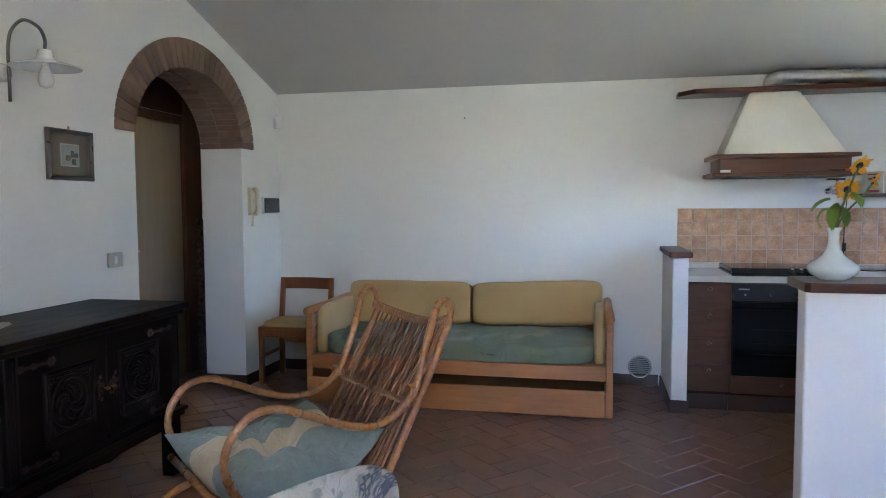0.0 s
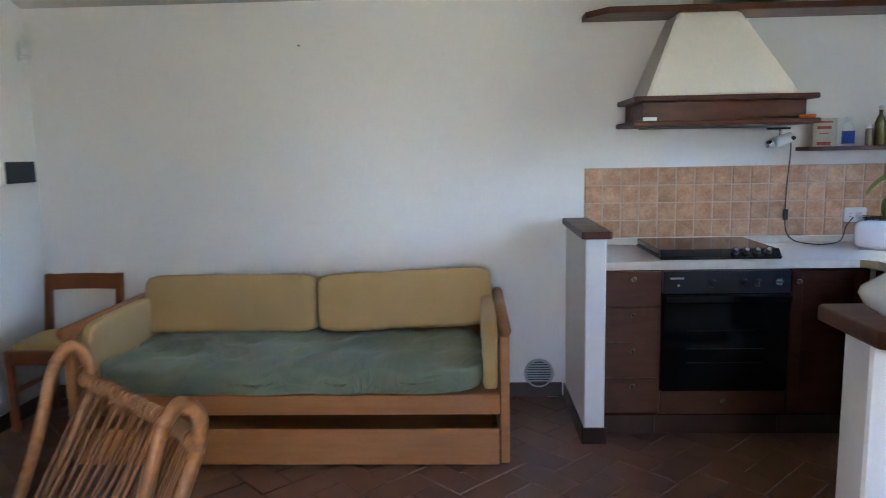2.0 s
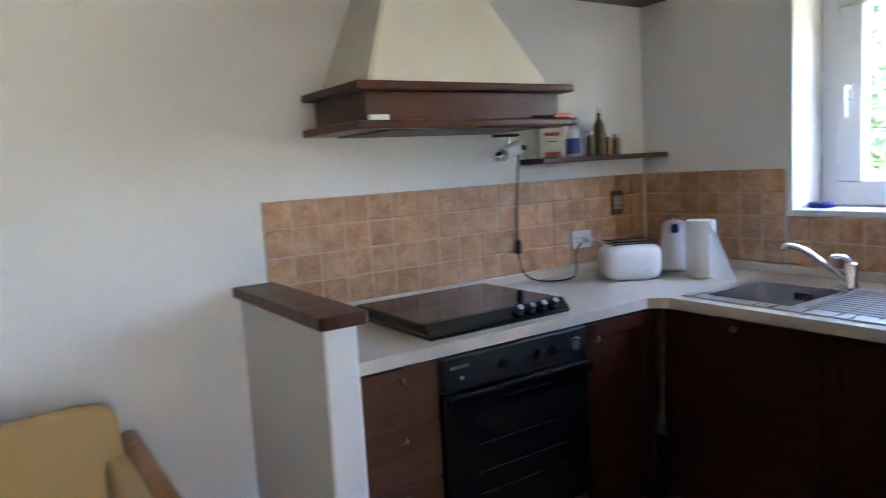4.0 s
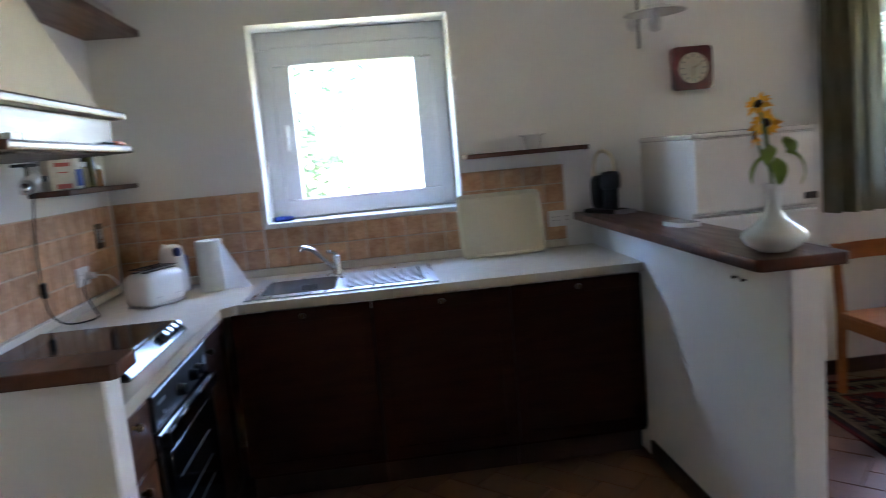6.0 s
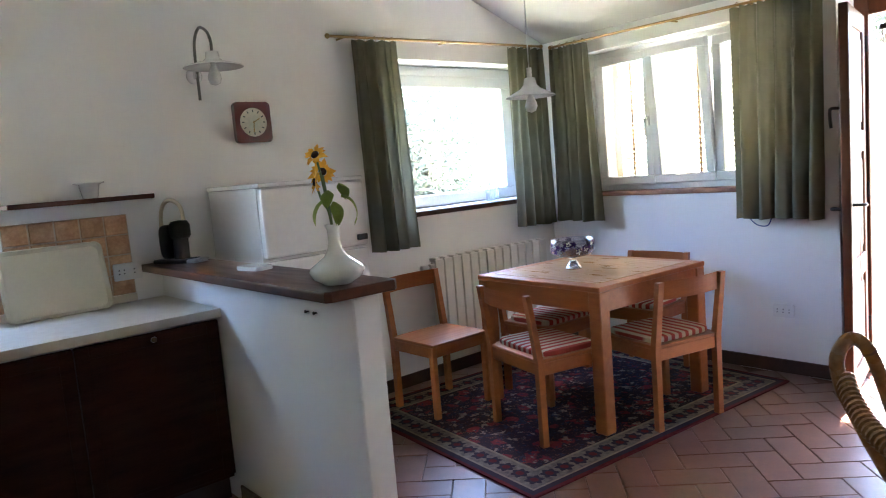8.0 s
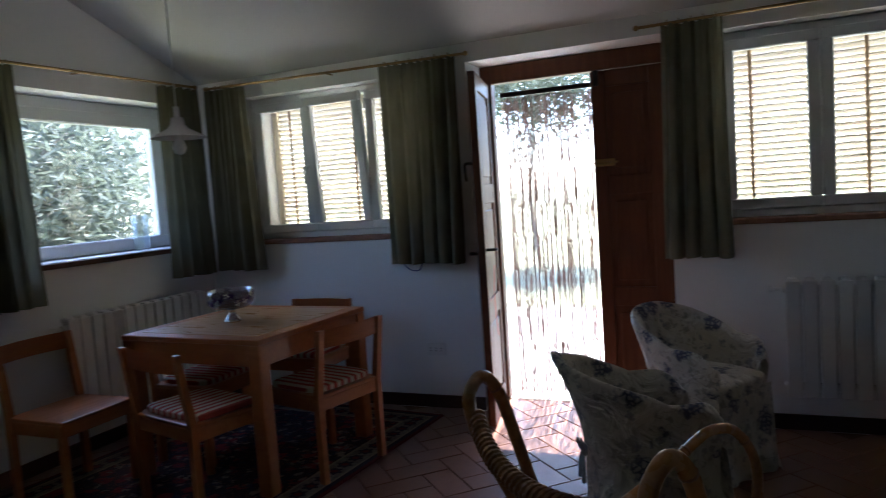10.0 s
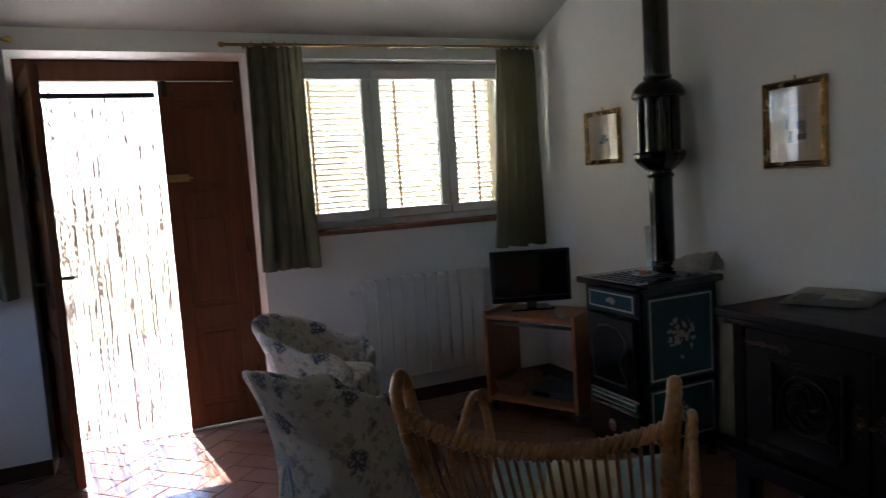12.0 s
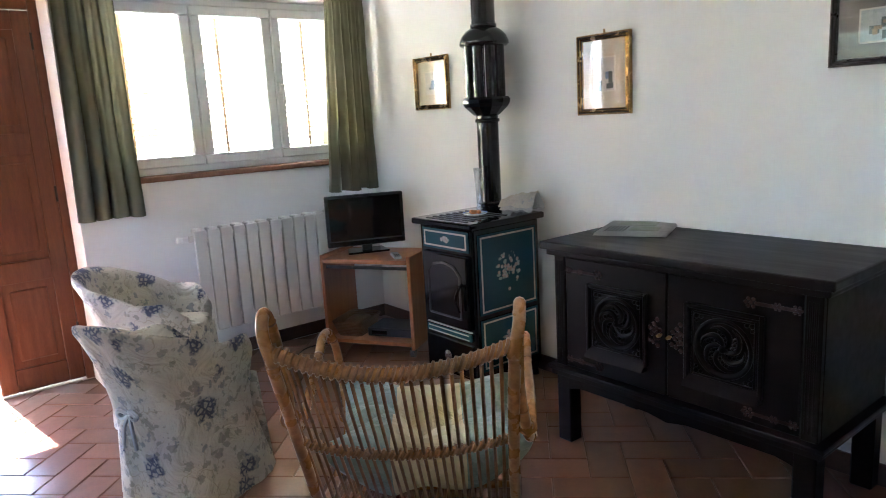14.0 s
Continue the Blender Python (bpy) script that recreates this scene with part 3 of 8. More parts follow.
# strings of small wooden beads in the doorway
BEAD = cloth("bead_wood", (0.34, 0.23, 0.19), (0.23, 0.15, 0.12), 0.3)
bc = thing("bead_curtain", "curtain of thin wooden bead strings in the open doorway", "curtain", Matrix.Translation((0, -0.625, 0)))
part("rail", box(-0.16, -0.012, 2.02, 0.45, 0.012, 2.05, 0.003), IRON, bc)
rng = random.Random(4)
def bead_string(h):
    bm = bmesh.new()
    z, prof = 0.0, []
    while z > -h:
        l = 0.05
        prof += [(0.0020, z), (0.0030, z - 0.010), (0.0032, z - l + 0.012), (0.0020, z - l + 0.002)]
        z -= l
    lathe(prof, 5, bm)
    for v in bm.verts:
        v.co.x += 0.0035 * math.sin(v.co.z * 13.7) + 0.0016 * math.sin(v.co.z * 41 + 1)
    return bm
me = None
for k in range(112):
    if me is None:
        s = part("string", bead_string(1.98), BEAD, bc)
        me = s.data
    else:
        s = new("string", me)
        s.parent = bc
    s.matrix_basis = pose(-0.152 + k * 0.0053 + rng.uniform(-0.005, 0.005), rng.uniform(-0.008, 0.008), 2.022 + rng.uniform(-0.02, 0.012), rng.uniform(-0.5, 0.5), rng.uniform(-0.35, 0.35), rng.uniform(0, 360))

# ---- outside ----
GROUND = stuff("dry_grass", (0.26, 0.23, 0.12), (0.17, 0.18, 0.085), 0.95, scale=0.8, fine=30, bump=0.4)
PAVE = stuff("terrace_paving", (0.44, 0.39, 0.32), (0.36, 0.32, 0.26), 0.85, scale=3, fine=40)
struct("ground", grid_surface(lambda u, v: (-600 + 1200 * u, -600 + 1200 * v, -0.12), 4, 4), GROUND, "dry grass reaching to the horizon")
struct("pavement", box(-4.5, -4.2, -0.3, 4.5, -0.72, -0.03, 0.01), PAVE, "pale terrace before the door")

LEAF = cloth("olive_leaf", (0.11, 0.125, 0.092), (0.075, 0.092, 0.06), 0.4, 2.0)
LEAF2 = cloth("green_leaf", (0.048, 0.085, 0.045), (0.030, 0.055, 0.028), 0.35, 2.0)
BARK = stuff("bark", (0.30, 0.27, 0.23), (0.20, 0.18, 0.15), 0.9, scale=12, fine=60, bump=0.4)
def tree(x, y, h, rad, leaf, n, seed, lab, size=0.07, low=0.12, thick=0.14):
    r = random.Random(seed)
    ob = thing("tree", lab, "tree", Matrix.Translation((x, y, -0.12)))
    bm = bmesh.new()
    tube(smooth_path([(0, 0, 0), (0.1, 0.05, h * 0.25), (-0.05, 0.08, h * 0.5), (0.05, 0, h * 0.85)], 5), lambda t: thick * (1 - 0.85 * t) + 0.01, 8, bm)
    tips = []
    for k in range(22):
        z = h * r.uniform(low, 0.75)
        a = r.uniform(0, 6.283)
        l = rad * r.uniform(0.6, 1.0) * math.sqrt(max(0.1, 1 - ((z / h - 0.5) * 1.5) ** 2))
        e = Vector((math.cos(a) * l, math.sin(a) * l, z + h * r.uniform(0.05, 0.25)))
        tube(smooth_path([(0, 0, z), (e.x * 0.5, e.y * 0.5, z + (e.z - z) * 0.7), e], 4), lambda t: 0.035 * (1 - 0.8 * t), 5, bm)
        tips += [e, e * 0.75 + Vector((0, 0, 0.3)), Vector((e.x * 0.5, e.y * 0.5, e.z))]
    part("trunk", bm, BARK, ob)
    bm = bmesh.new()
    for k in range(n):
        c = r.choice(tips) + Vector((r.gauss(0, 0.33), r.gauss(0, 0.33), r.gauss(0, 0.3)))
        d = Vector((r.uniform(-1, 1), r.uniform(-1, 1), r.uniform(-0.8, 0.8))).normalized()
        s = d.cross(Vector((r.uniform(-1, 1), r.uniform(-1, 1), r.uniform(-1, 1)))).normalized()
        l, w = size * r.uniform(0.7, 1.3), size * r.uniform(0.16, 0.28)
        vs = [bm.verts.new(c + p) for p in (-d * l, s * w, d * l, -s * w)]
        bm.faces.new(vs)
    part("crown", bm, leaf, ob)
    return ob

tree(6.4, 0.2, 3.4, 1.5, LEAF, 9000, 1, "silvery green olive tree outside the dining window", 0.08)
tree(6.9, -1.9, 3.6, 1.6, LEAF, 8000, 2, "silvery green olive tree outside the dining window", 0.08)
tree(8.2, -0.8, 3.9, 1.8, LEAF, 8000, 6, "silvery green olive tree outside the dining window", 0.09)
tree(7.2, 6.1, 4.8, 1.9, LEAF2, 15000, 3, "leafy green tree outside the kitchen window", 0.11)
tree(2.7, -9.6, 5.4, 1.7, LEAF, 8000, 4, "olive tree beyond the terrace", 0.10, 0.5, 0.035)
tree(6.0, -1.2, 2.5, 1.3, LEAF, 8000, 8, "low silvery green olive bush outside the dining window", 0.08)
tree(7.6, -3.2, 3.4, 1.6, LEAF, 7000, 9, "silvery green olive tree outside the dining window", 0.08)
tree(-4.5, -12.0, 5.2, 2.0, LEAF, 5000, 5, "olive tree beyond the terrace", 0.11)

# ---- kitchen ----
def rounded(w, h, r, n=5):
    """Outline of a rounded rectangle centred on the origin."""
    out = []
    for cx, cy, a0 in ((w / 2 - r, h / 2 - r, 0), (-w / 2 + r, h / 2 - r, 90), (-w / 2 + r, -h / 2 + r, 180), (w / 2 - r, -h / 2 + r, 270)):
        for k in range(n + 1):
            a = radians(a0 + 90 * k / n)
            out.append((cx + r * math.cos(a), cy + r * math.sin(a)))
    return out


hw = thing("half_wall", "low white plastered wall with a dark wooden cap", "", Matrix.Translation((0.65, 4.62, 0)))
hw["kind"] = "structure"
part("wall_core", box(-0.05, 0.0, -0.006, 0.05, 0.684, 1.022, 0.006), PLASTER, hw)
part("cap", prism([(-0.072, -0.025), (-0.06, -0.037), (0.06, -0.037), (0.072, -0.025), (0.072, 0.682), (-0.072, 0.682)], 1.022, 1.058, 0.006), WALNUT, hw, "dark varnished wooden cap")
part("baseboard", box(-0.061, -0.012, 0.0, 0.061, 0.0, 0.085, 0.003), SKIRT, hw)
part("baseboard", box(-0.062, 0.0, 0.0, -0.05, 0.67, 0.085, 0.003), SKIRT, hw)

pn = thing("peninsula", "white plastered breakfast wall with a dark wooden top", "", Matrix.Translation((0, 0, 0)))
pn["kind"] = "structure"
part("wall_core", box(0.880, 2.742, -0.006, XE - 0.001, 2.850, 1.038, 0.006), PLASTER, pn)
part("cap", prism([(0.860, 2.690), (0.876, 2.672), (XE - 0.002, 2.672), (XE - 0.002, 2.952), (0.880, 2.952), (0.862, 2.934)], 1.038, 1.075, 0.007), WALNUT, pn, "dark varnished wooden top")
part("baseboard", box(0.868, 2.730, 0.0, 0.880, 2.862, 0.085, 0.003), SKIRT, pn)
part("baseboard", box(0.880, 2.730, 0.0, 2.0, 2.742, 0.085, 0.003), SKIRT, pn)
part("baseboard", box(0.880, 2.85, 0.0, 1.95, 2.862, 0.085, 0.003), SKIRT, pn)

for x_ in (1.172, 1.115):
    sc_ = thing("screw", "small dark screw in the breakfast wall", "screw", Matrix.Translation((x_, 2.85, 0.966)), "screws in the breakfast wall")
    part("shank", cyl((0, -0.002, 0), (0, 0.012, 0.001), 0.003, n=8), IRON, sc_)
    part("head", cyl((0, 0.012, 0.001), (0, 0.016, 0.001), 0.0065, 0.005, n=10), IRON, sc_)

# worktop in one L-shaped piece, with a low upstand
wt = thing("worktop", "pale cream laminate worktop in an L shape", "worktop", Matrix.Translation((0, 0, 0)))
SX0, SX1, SY0, SY1 = 2.03, 2.48, 3.775, 4.555
bm = bmesh.new()
bw = [((0.703, 4.655), (1.90, 4.655), (1.90, 5.30), (0.703, 5.30)), ((1.90, 4.655), (1.955, 4.60), (2.03, 4.56), (2.03, 5.30), (1.90, 5.30)),
      ((2.03, 4.56), (2.66, 4.56), (2.66, 5.30), (2.03, 5.30)), ((2.48, 3.77), (2.66, 3.77), (2.66, 4.56), (2.48, 4.56)),
      ((1.955, 3.77), (2.03, 3.77), (2.03, 4.56), (1.955, 4.60)), ((1.955, 2.853), (2.66, 2.853), (2.66, 3.77), (1.955, 3.77))]
for poly in bw:
    prism(poly, 0.862, 0.900, 0, bm)
bmesh.ops.remove_doubles(bm, verts=bm.verts, dist=0.0006)
part("top", bm, LAMINATE, wt)
part("upstand", box(0.703, 5.282, 0.9005, 2.66, 5.3025, 0.938, 0.003), LAMINATE, wt)
part("upstand", box(2.645, 2.99, 0.9005, 2.6655, 5.28, 0.938, 0.003), LAMINATE, wt)


KNOB = stuff("antique_bronze", (0.15, 0.105, 0.06), (0.08, 0.055, 0.032), 0.3, metal=0.9, scale=30, bump=0.05)


def knob(bm, x, y, z, d, r=0.013):
    """A turned knob whose axis is the vector d."""
    d = Vector(d)
    p = Vector((x, y, z))
    cyl(p, p + d * 0.012, r * 0.5, n=10, bm=bm)
    cyl(p + d * 0.012, p + d * 0.026, r, r * 0.75, n=12, bm=bm)
    return bm


def front(ob, x0, x1, z0, z1, name, kn=None, panel=True):
    """A cabinet front in the local plane y = 0, facing -y, with a raised frame."""
    bm = box(x0 + 0.002, 0.0, z0 + 0.002, x1 - 0.002, 0.019, z1 - 0.002, 0.003)
    f = part(name, bm, CABWOOD if panel else CABWOOD_LIT, ob)
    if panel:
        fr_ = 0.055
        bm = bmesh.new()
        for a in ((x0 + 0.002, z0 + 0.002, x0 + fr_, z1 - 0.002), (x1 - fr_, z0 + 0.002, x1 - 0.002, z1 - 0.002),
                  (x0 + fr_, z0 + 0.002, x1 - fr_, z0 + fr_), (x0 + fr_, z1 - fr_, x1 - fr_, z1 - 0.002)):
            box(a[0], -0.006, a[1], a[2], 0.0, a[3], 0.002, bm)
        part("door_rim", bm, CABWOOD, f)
    if kn:
        part("knob", knob(bmesh.new(), kn[0], -0.001 if not panel else -0.006, kn[1], (0, -1, 0)), KNOB, f, "small dark bronze knob", True)
    return f


def carcass(ob, w, d, z0=0.12, z1=0.86):
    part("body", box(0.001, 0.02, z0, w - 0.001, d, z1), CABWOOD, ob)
    part("plinth", box(0.001, 0.08, 0.0, w - 0.001, 0.10, z0 - 0.001), SKIRT, ob)


dr = thing("drawer_cabinet", "brown wooden kitchen unit with four drawers", "cabinet", Matrix.Translation((0.703, 4.665, 0)))
carcass(dr, 0.272, 0.60)
for k in range(4):
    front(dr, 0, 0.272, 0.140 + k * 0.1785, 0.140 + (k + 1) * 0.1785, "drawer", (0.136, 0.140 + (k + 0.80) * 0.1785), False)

ov = thing("oven", "black built-in oven with a glass door", "oven", Matrix.Translation((0.977, 4.665, 0)))
carcass(ov, 0.61, 0.60)
part("lower_panel", box(0.002, 0.0, 0.135, 0.608, 0.019, 0.25, 0.003), CABWOOD_LIT, ov)
part("knob", knob(bmesh.new(), 0.305, 0.0, 0.205, (0, -1, 0)), KNOB, ov)
part("control_panel", box(0.004, -0.012, 0.745, 0.606, 0.02, 0.853, 0.004), BLACKPLASTIC, ov)
for x in (0.235, 0.385, 0.45):
    bm = cyl((x, -0.012, 0.795), (x, -0.038, 0.795), 0.021, 0.017, 16)
    box(x - 0.004, -0.042, 0.778, x + 0.004, -0.036, 0.812, 0.001, bm)
    part("dial", bm, BLACKPLASTIC, ov)
bm = lathe([(0, 0), (0.026, 0), (0.028, 0.003), (0.024, 0.005), (0, 0.005)], 24)
bmesh.ops.transform(bm, matrix=Matrix.Translation((0.55, -0.0118, 0.797)) @ Matrix.Rotation(radians(90), 4, "X"), verts=bm.verts)
part("timer_rim", bm, BLACKPLASTIC, ov)
for k in range(5):
    part("timer_bar", box(0.55 - 0.018 + 0.003 * abs(k - 2), -0.0182, 0.783 + 0.0068 * k, 0.55 + 0.018 - 0.003 * abs(k - 2), -0.0165, 0.786 + 0.0068 * k), STEEL, ov)
part("lamp_button", cyl((0.075, -0.012, 0.785), (0.075, -0.016, 0.785), 0.006, n=10), STEEL, ov)
part("maker_plate", box(0.035, -0.0135, 0.815, 0.10, -0.0118, 0.824), STEEL, ov)
d = part("oven_door", box(0.004, -0.018, 0.256, 0.606, 0.02, 0.738, 0.005), BLACKGLOSS, ov)
part("door_glass", box(0.075, -0.0195, 0.32, 0.535, -0.0175, 0.66), BLACKGLOSS, d)
bm = box(0.006, -0.046, 0.700, 0.604, -0.0175, 0.7405, 0.008, seg=2)
part("handle", bm, BLACKGLOSS, d, "glossy black bar handle")
for z in (0.40, 0.47, 0.56):
    part("rack_line", box(0.12, -0.0205, z, 0.49, -0.0192, z + 0.004), BLACKPLASTIC, d)

cc = thing("corner_cabinet", "dark brown wooden corner kitchen unit", "cabinet", Matrix.Translation((1.589, 4.665, 0)))
carcass(cc, 0.38, 0.60)
front(cc, 0.0, 0.35, 0.14, 0.853, "door", (0.03, 0.80))

for y1, y0 in ((4.64, 4.05), (4.05, 3.45), (3.45, 2.865)):
    cb = thing("base_cabinet", "dark brown wooden kitchen base unit", "cabinet", Matrix.Translation((1.972, y1, 0)) @ Matrix.Rotation(radians(-90), 4, "Z"), "kitchen base units")
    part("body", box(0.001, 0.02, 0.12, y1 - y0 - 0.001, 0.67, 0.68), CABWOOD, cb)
    part("plinth", box(0.001, 0.08, 0.0, y1 - y0 - 0.001, 0.10, 0.119), SKIRT, cb)
    front(cb, 0.0, y1 - y0, 0.14, 0.853, "door", (0.30, 0.825))

# hob with its glass lid closed
hb = thing("hob", "gas hob under a closed black glass lid", "hob", Matrix.Translation((0.975, 4.70, 0.900)))
part("base", box(0.0, 0.0, 0.0005, 0.585, 0.50, 0.018, 0.006), BLACKGLOSS, hb)
part("lid", box(0.004, 0.050, 0.0185, 0.581, 0.498, 0.048, 0.005), BLACKGLOSS, hb, "black tempered glass lid")
part("control_strip", prism([(0.004, 0.0185), (0.010, 0.0185), (0.049, 0.0185), (0.049, 0.048), (0.036, 0.048)], 0.004, 0.581, 0.002, axis="x"), BLACKGLOSS, hb, "sloping black control strip")
KD = Vector((0, -0.68, 0.73)).normalized()
for k in range(4):
    c = Vector((0.365 + k * 0.052, 0.021, 0.034))
    bm = cyl(c, c + KD * 0.022, 0.017, 0.014, 14)
    dl = part("dial", bm, BLACKPLASTIC, hb)
    part("dial_mark", cyl(c + KD * 0.0222, c + KD * 0.0235, 0.010, n=10), STEEL, dl)

# steel sink, one bowl and a ribbed drainer
sk = thing("sink", "stainless steel sink with one bowl and ribbed drainer", "sink", Matrix.Translation((0, 0, 0.9005)))
bx0, bx1, by0, by1 = 2.06, 2.41, 4.20, 4.52
bm = bmesh.new()
for a in ((SX0 - 0.028, SY0 - 0.025, SX1 + 0.028, by0), (SX0 - 0.028, by1, SX1 + 0.028, SY1 + 0.025), (SX0 - 0.028, by0, bx0, by1), (bx1, by0, SX1 + 0.028, by1)):
    box(a[0], a[1], 0.0, a[2], a[3], 0.006, 0, bm)
part("rim", bm, STEEL, sk)
bm = bmesh.new()
rings = []
for s_, z in ((1.0, 0.006), (0.97, -0.02), (0.93, -0.14), (0.80, -0.155)):
    o = rounded((bx1 - bx0) * s_, (by1 - by0) * s_, 0.06 * s_)
    rings.append([bm.verts.new(((bx0 + bx1) / 2 + x, (by0 + by1) / 2 + y, z)) for x, y in o])
for a, b in zip(rings, rings[1:]):
    for k in range(len(a)):
        bm.faces.new((a[k], a[(k + 1) % len(a)], b[(k + 1) % len(a)], b[k]))
bm.faces.new(rings[-1])
# The bowl is the rim's steel darkened, so the recess carries its own shade.
part("bowl", bm, stuff("bowl_steel_shaded", (0.30, 0.30, 0.31), (0.24, 0.24, 0.25), 0.32, metal=1.0, bump=0.0), sk, smooth=True)
for k in range(4):
    part("overflow_slot", box(bx1 - 0.022, 4.31 + k * 0.018, -0.045, bx1 - 0.016, 4.318 + k * 0.018, -0.02), BLACKPLASTIC, sk)
part("drain", lathe([(0, -0.153), (0.03, -0.153), (0.034, -0.150), (0.03, -0.149), (0, -0.150)], 20, at=(2.235, 4.36, 0)), CHROME, sk)
me = None
for k in range(12):
    if me is None:
        rb = part("rib", box(-0.008, -0.18, 0.006, 0.008, 0.18, 0.010, 0.002), STEEL, sk)
        me = rb.data
    else:
        rb = new("rib", me)
        rb.parent = sk
    rb.matrix_basis = Matrix.Translation((2.075 + k * 0.032, 3.98, 0))

tp = thing("tap", "chrome single-lever kitchen tap with a swivel spout", "tap", Matrix.Translation((2.452, 4.205, 0.907)))
bm = lathe([(0, 0), (0.027, 0), (0.027, 0.008), (0.022, 0.02), (0.022, 0.085), (0.018, 0.095), (0, 0.098)], 20)
part("body", bm, CHROME, tp, smooth=True)
bm = tube(smooth_path([(-0.01, 0.01, 0.035), (-0.06, 0.05, 0.085), (-0.12, 0.10, 0.145), (-0.165, 0.14, 0.165), (-0.175, 0.148, 0.150)], 6), 0.011, 10)
part("spout", bm, CHROME, tp, smooth=True)
bm = tube(smooth_path([(0, 0, 0.095), (-0.02, 0.012, 0.115), (-0.075, 0.03, 0.125)], 5), lambda t: 0.012 - 0.004 * t, 8)
part("lever", bm, CHROME, tp, smooth=True)

# cooker hood
GREYD = stuff("grey_filter", (0.16, 0.15, 0.14), None, 0.7)
hd = thing("cooker_hood", "white plastered cooker hood with dark wooden frieze", "cooker hood", Matrix.Translation((0, YN, 0)))
HOODP = stuff("hood_plaster", (0.78, 0.74, 0.66), (0.72, 0.68, 0.60), 0.85, scale=3, fine=60)
bm = bmesh.new()
lo = [(0.95, -0.375), (1.715, -0.375), (1.715, -0.001), (0.95, -0.001)]
hi = [(1.135, -0.24), (1.45, -0.24), (1.45, -0.001), (1.135, -0.001)]
a, b = [bm.verts.new((x, y, 1.699)) for x, y in lo], [bm.verts.new((x, y, 2.13)) for x, y in hi]
bm.faces.new(a[::-1]), bm.faces.new(b)
for k in range(4):
    bm.faces.new((a[k], a[(k + 1) % 4], b[(k + 1) % 4], b[k]))
bmesh.ops.bevel(bm, geom=list(bm.edges), offset=0.008, segments=2, affect="EDGES")
part("canopy", bm, HOODP, hd, "cream plastered tapering canopy")
part("top_moulding", box(0.878, -0.432, 1.672, 1.782, -0.001, 1.699, 0.008, seg=2), WALNUT, hd)
part("frieze", box(0.925, -0.388, 1.577, 1.735, -0.003, 1.672, 0.003), WALNUT, hd)
part("lower_moulding", box(0.872, -0.438, 1.550, 1.788, -0.001, 1.577, 0.008, seg=2), WALNUT, hd)
part("filter_plate", box(0.99, -0.40, 1.544, 1.66, -0.04, 1.550, 0.002), GREYD, hd)
lt = thing("lighter", "orange plastic gas lighter on the hood ledge", "lighter", Matrix.Translation((1.70, YN - 0.405, 1.5775)))
ORANGE = stuff("orange_plastic", (0.75, 0.13, 0.015), None, 0.35)
part("grip", box(-0.01, -0.012, 0.0, 0.075, 0.012, 0.016, 0.005), ORANGE, lt)
part("nozzle", cyl((-0.01, 0, 0.008), (-0.10, 0, 0.008), 0.005, n=8), IRON, lt)
mb = thing("matchbox", "small white box on the hood ledge", "box", Matrix.Translation((0.955, YN - 0.412, 1.5775)))
part("box", box(-0.03, -0.012, 0, 0.035, 0.012, 0.018, 0.002), WHITE, mb)

bmm = thing("beam_shelf", "dark wooden plank shelf along the wall under the ceiling", "shelf", Matrix.Translation((0, YN, 2.133)))
part("plank", prism([(0.68, -0.001), (0.68, -0.12), (0.78, -0.255), (1.46, -0.255), (XE - 0.002, -0.255), (XE - 0.002, -0.001)], 0.0, 0.033, 0.004), WALNUT, bmm)
part("edge_strip", box(0.785, -0.2625, 0.002, XE - 0.003, -0.2555, 0.031, 0.002), WALNUT, bmm, "thin wooden lipping")
FOIL = stuff("aluminium_duct", (0.62, 0.61, 0.58), (0.5, 0.49, 0.47), 0.35, metal=0.9, scale=30, fine=120, bump=0.4)
du = thing("extractor_duct", "flexible ribbed aluminium duct lying on the plank", "duct", Matrix.Translation((0, YN, 2.166)))
pp = smooth_path([(1.29, -0.13, 0.0), (1.30, -0.13, 0.05), (1.38, -0.13, 0.078), (1.6, -0.135, 0.072), (2.0, -0.13, 0.060), (2.64, -0.13, 0.060)], 26)
part("hose", tube(pp, lambda t: 0.048 + 0.004 * math.sin(t * 520), 14), FOIL, du, smooth=True)

sh = thing("wall_shelf", "narrow dark wooden shelf above the tiles", "shelf", Matrix.Translation((1.865, YN, 1.412)))
part("board", box(0.0, -0.155, 0.0, 0.80, -0.001, 0.022, 0.003), WALNUT, sh)
REDP = stuff("red_print", (0.45, 0.07, 0.04), None, 0.5)
BLUEP = stuff("blue_print", (0.05, 0.10, 0.42), None, 0.5)
CARD = stuff("cream_card", (0.70, 0.64, 0.52), None, 0.6)
def carton(x, w, d, h, lab, bands, m=CARD):
    ob = thing("carton", lab, "box", Matrix.Translation((x, YN - 0.075, 1.4345)))
    part("box", box(-w / 2, -d / 2, 0, w / 2, d / 2, h, 0.002), m, ob)
    for z0, z1, mm, a in bands:
        part("print_band", box(-w / 2 * a, -d / 2 - 0.0012, z0 * h, w / 2 * a, -d / 2 + 0.001, z1 * h), mm, ob)
    return ob
def carton_at(x, w, d, h, turn, lab, bands, m=CARD):
    ob = carton(x, w, d, h, lab, bands, m)
    ob.matrix_basis = ob.matrix_basis @ Matrix.Rotation(radians(turn), 4, "Z")
    return ob
carton_at(1.985, 0.112, 0.055, 0.150, -32, "cream and red salt carton on the shelf", ((0.04, 0.16, REDP, 0.6), (0.62, 0.72, REDP, 0.6), (0.84, 0.9, REDP, 0.7), (0.45, 0.48, REDP, 0.4)))
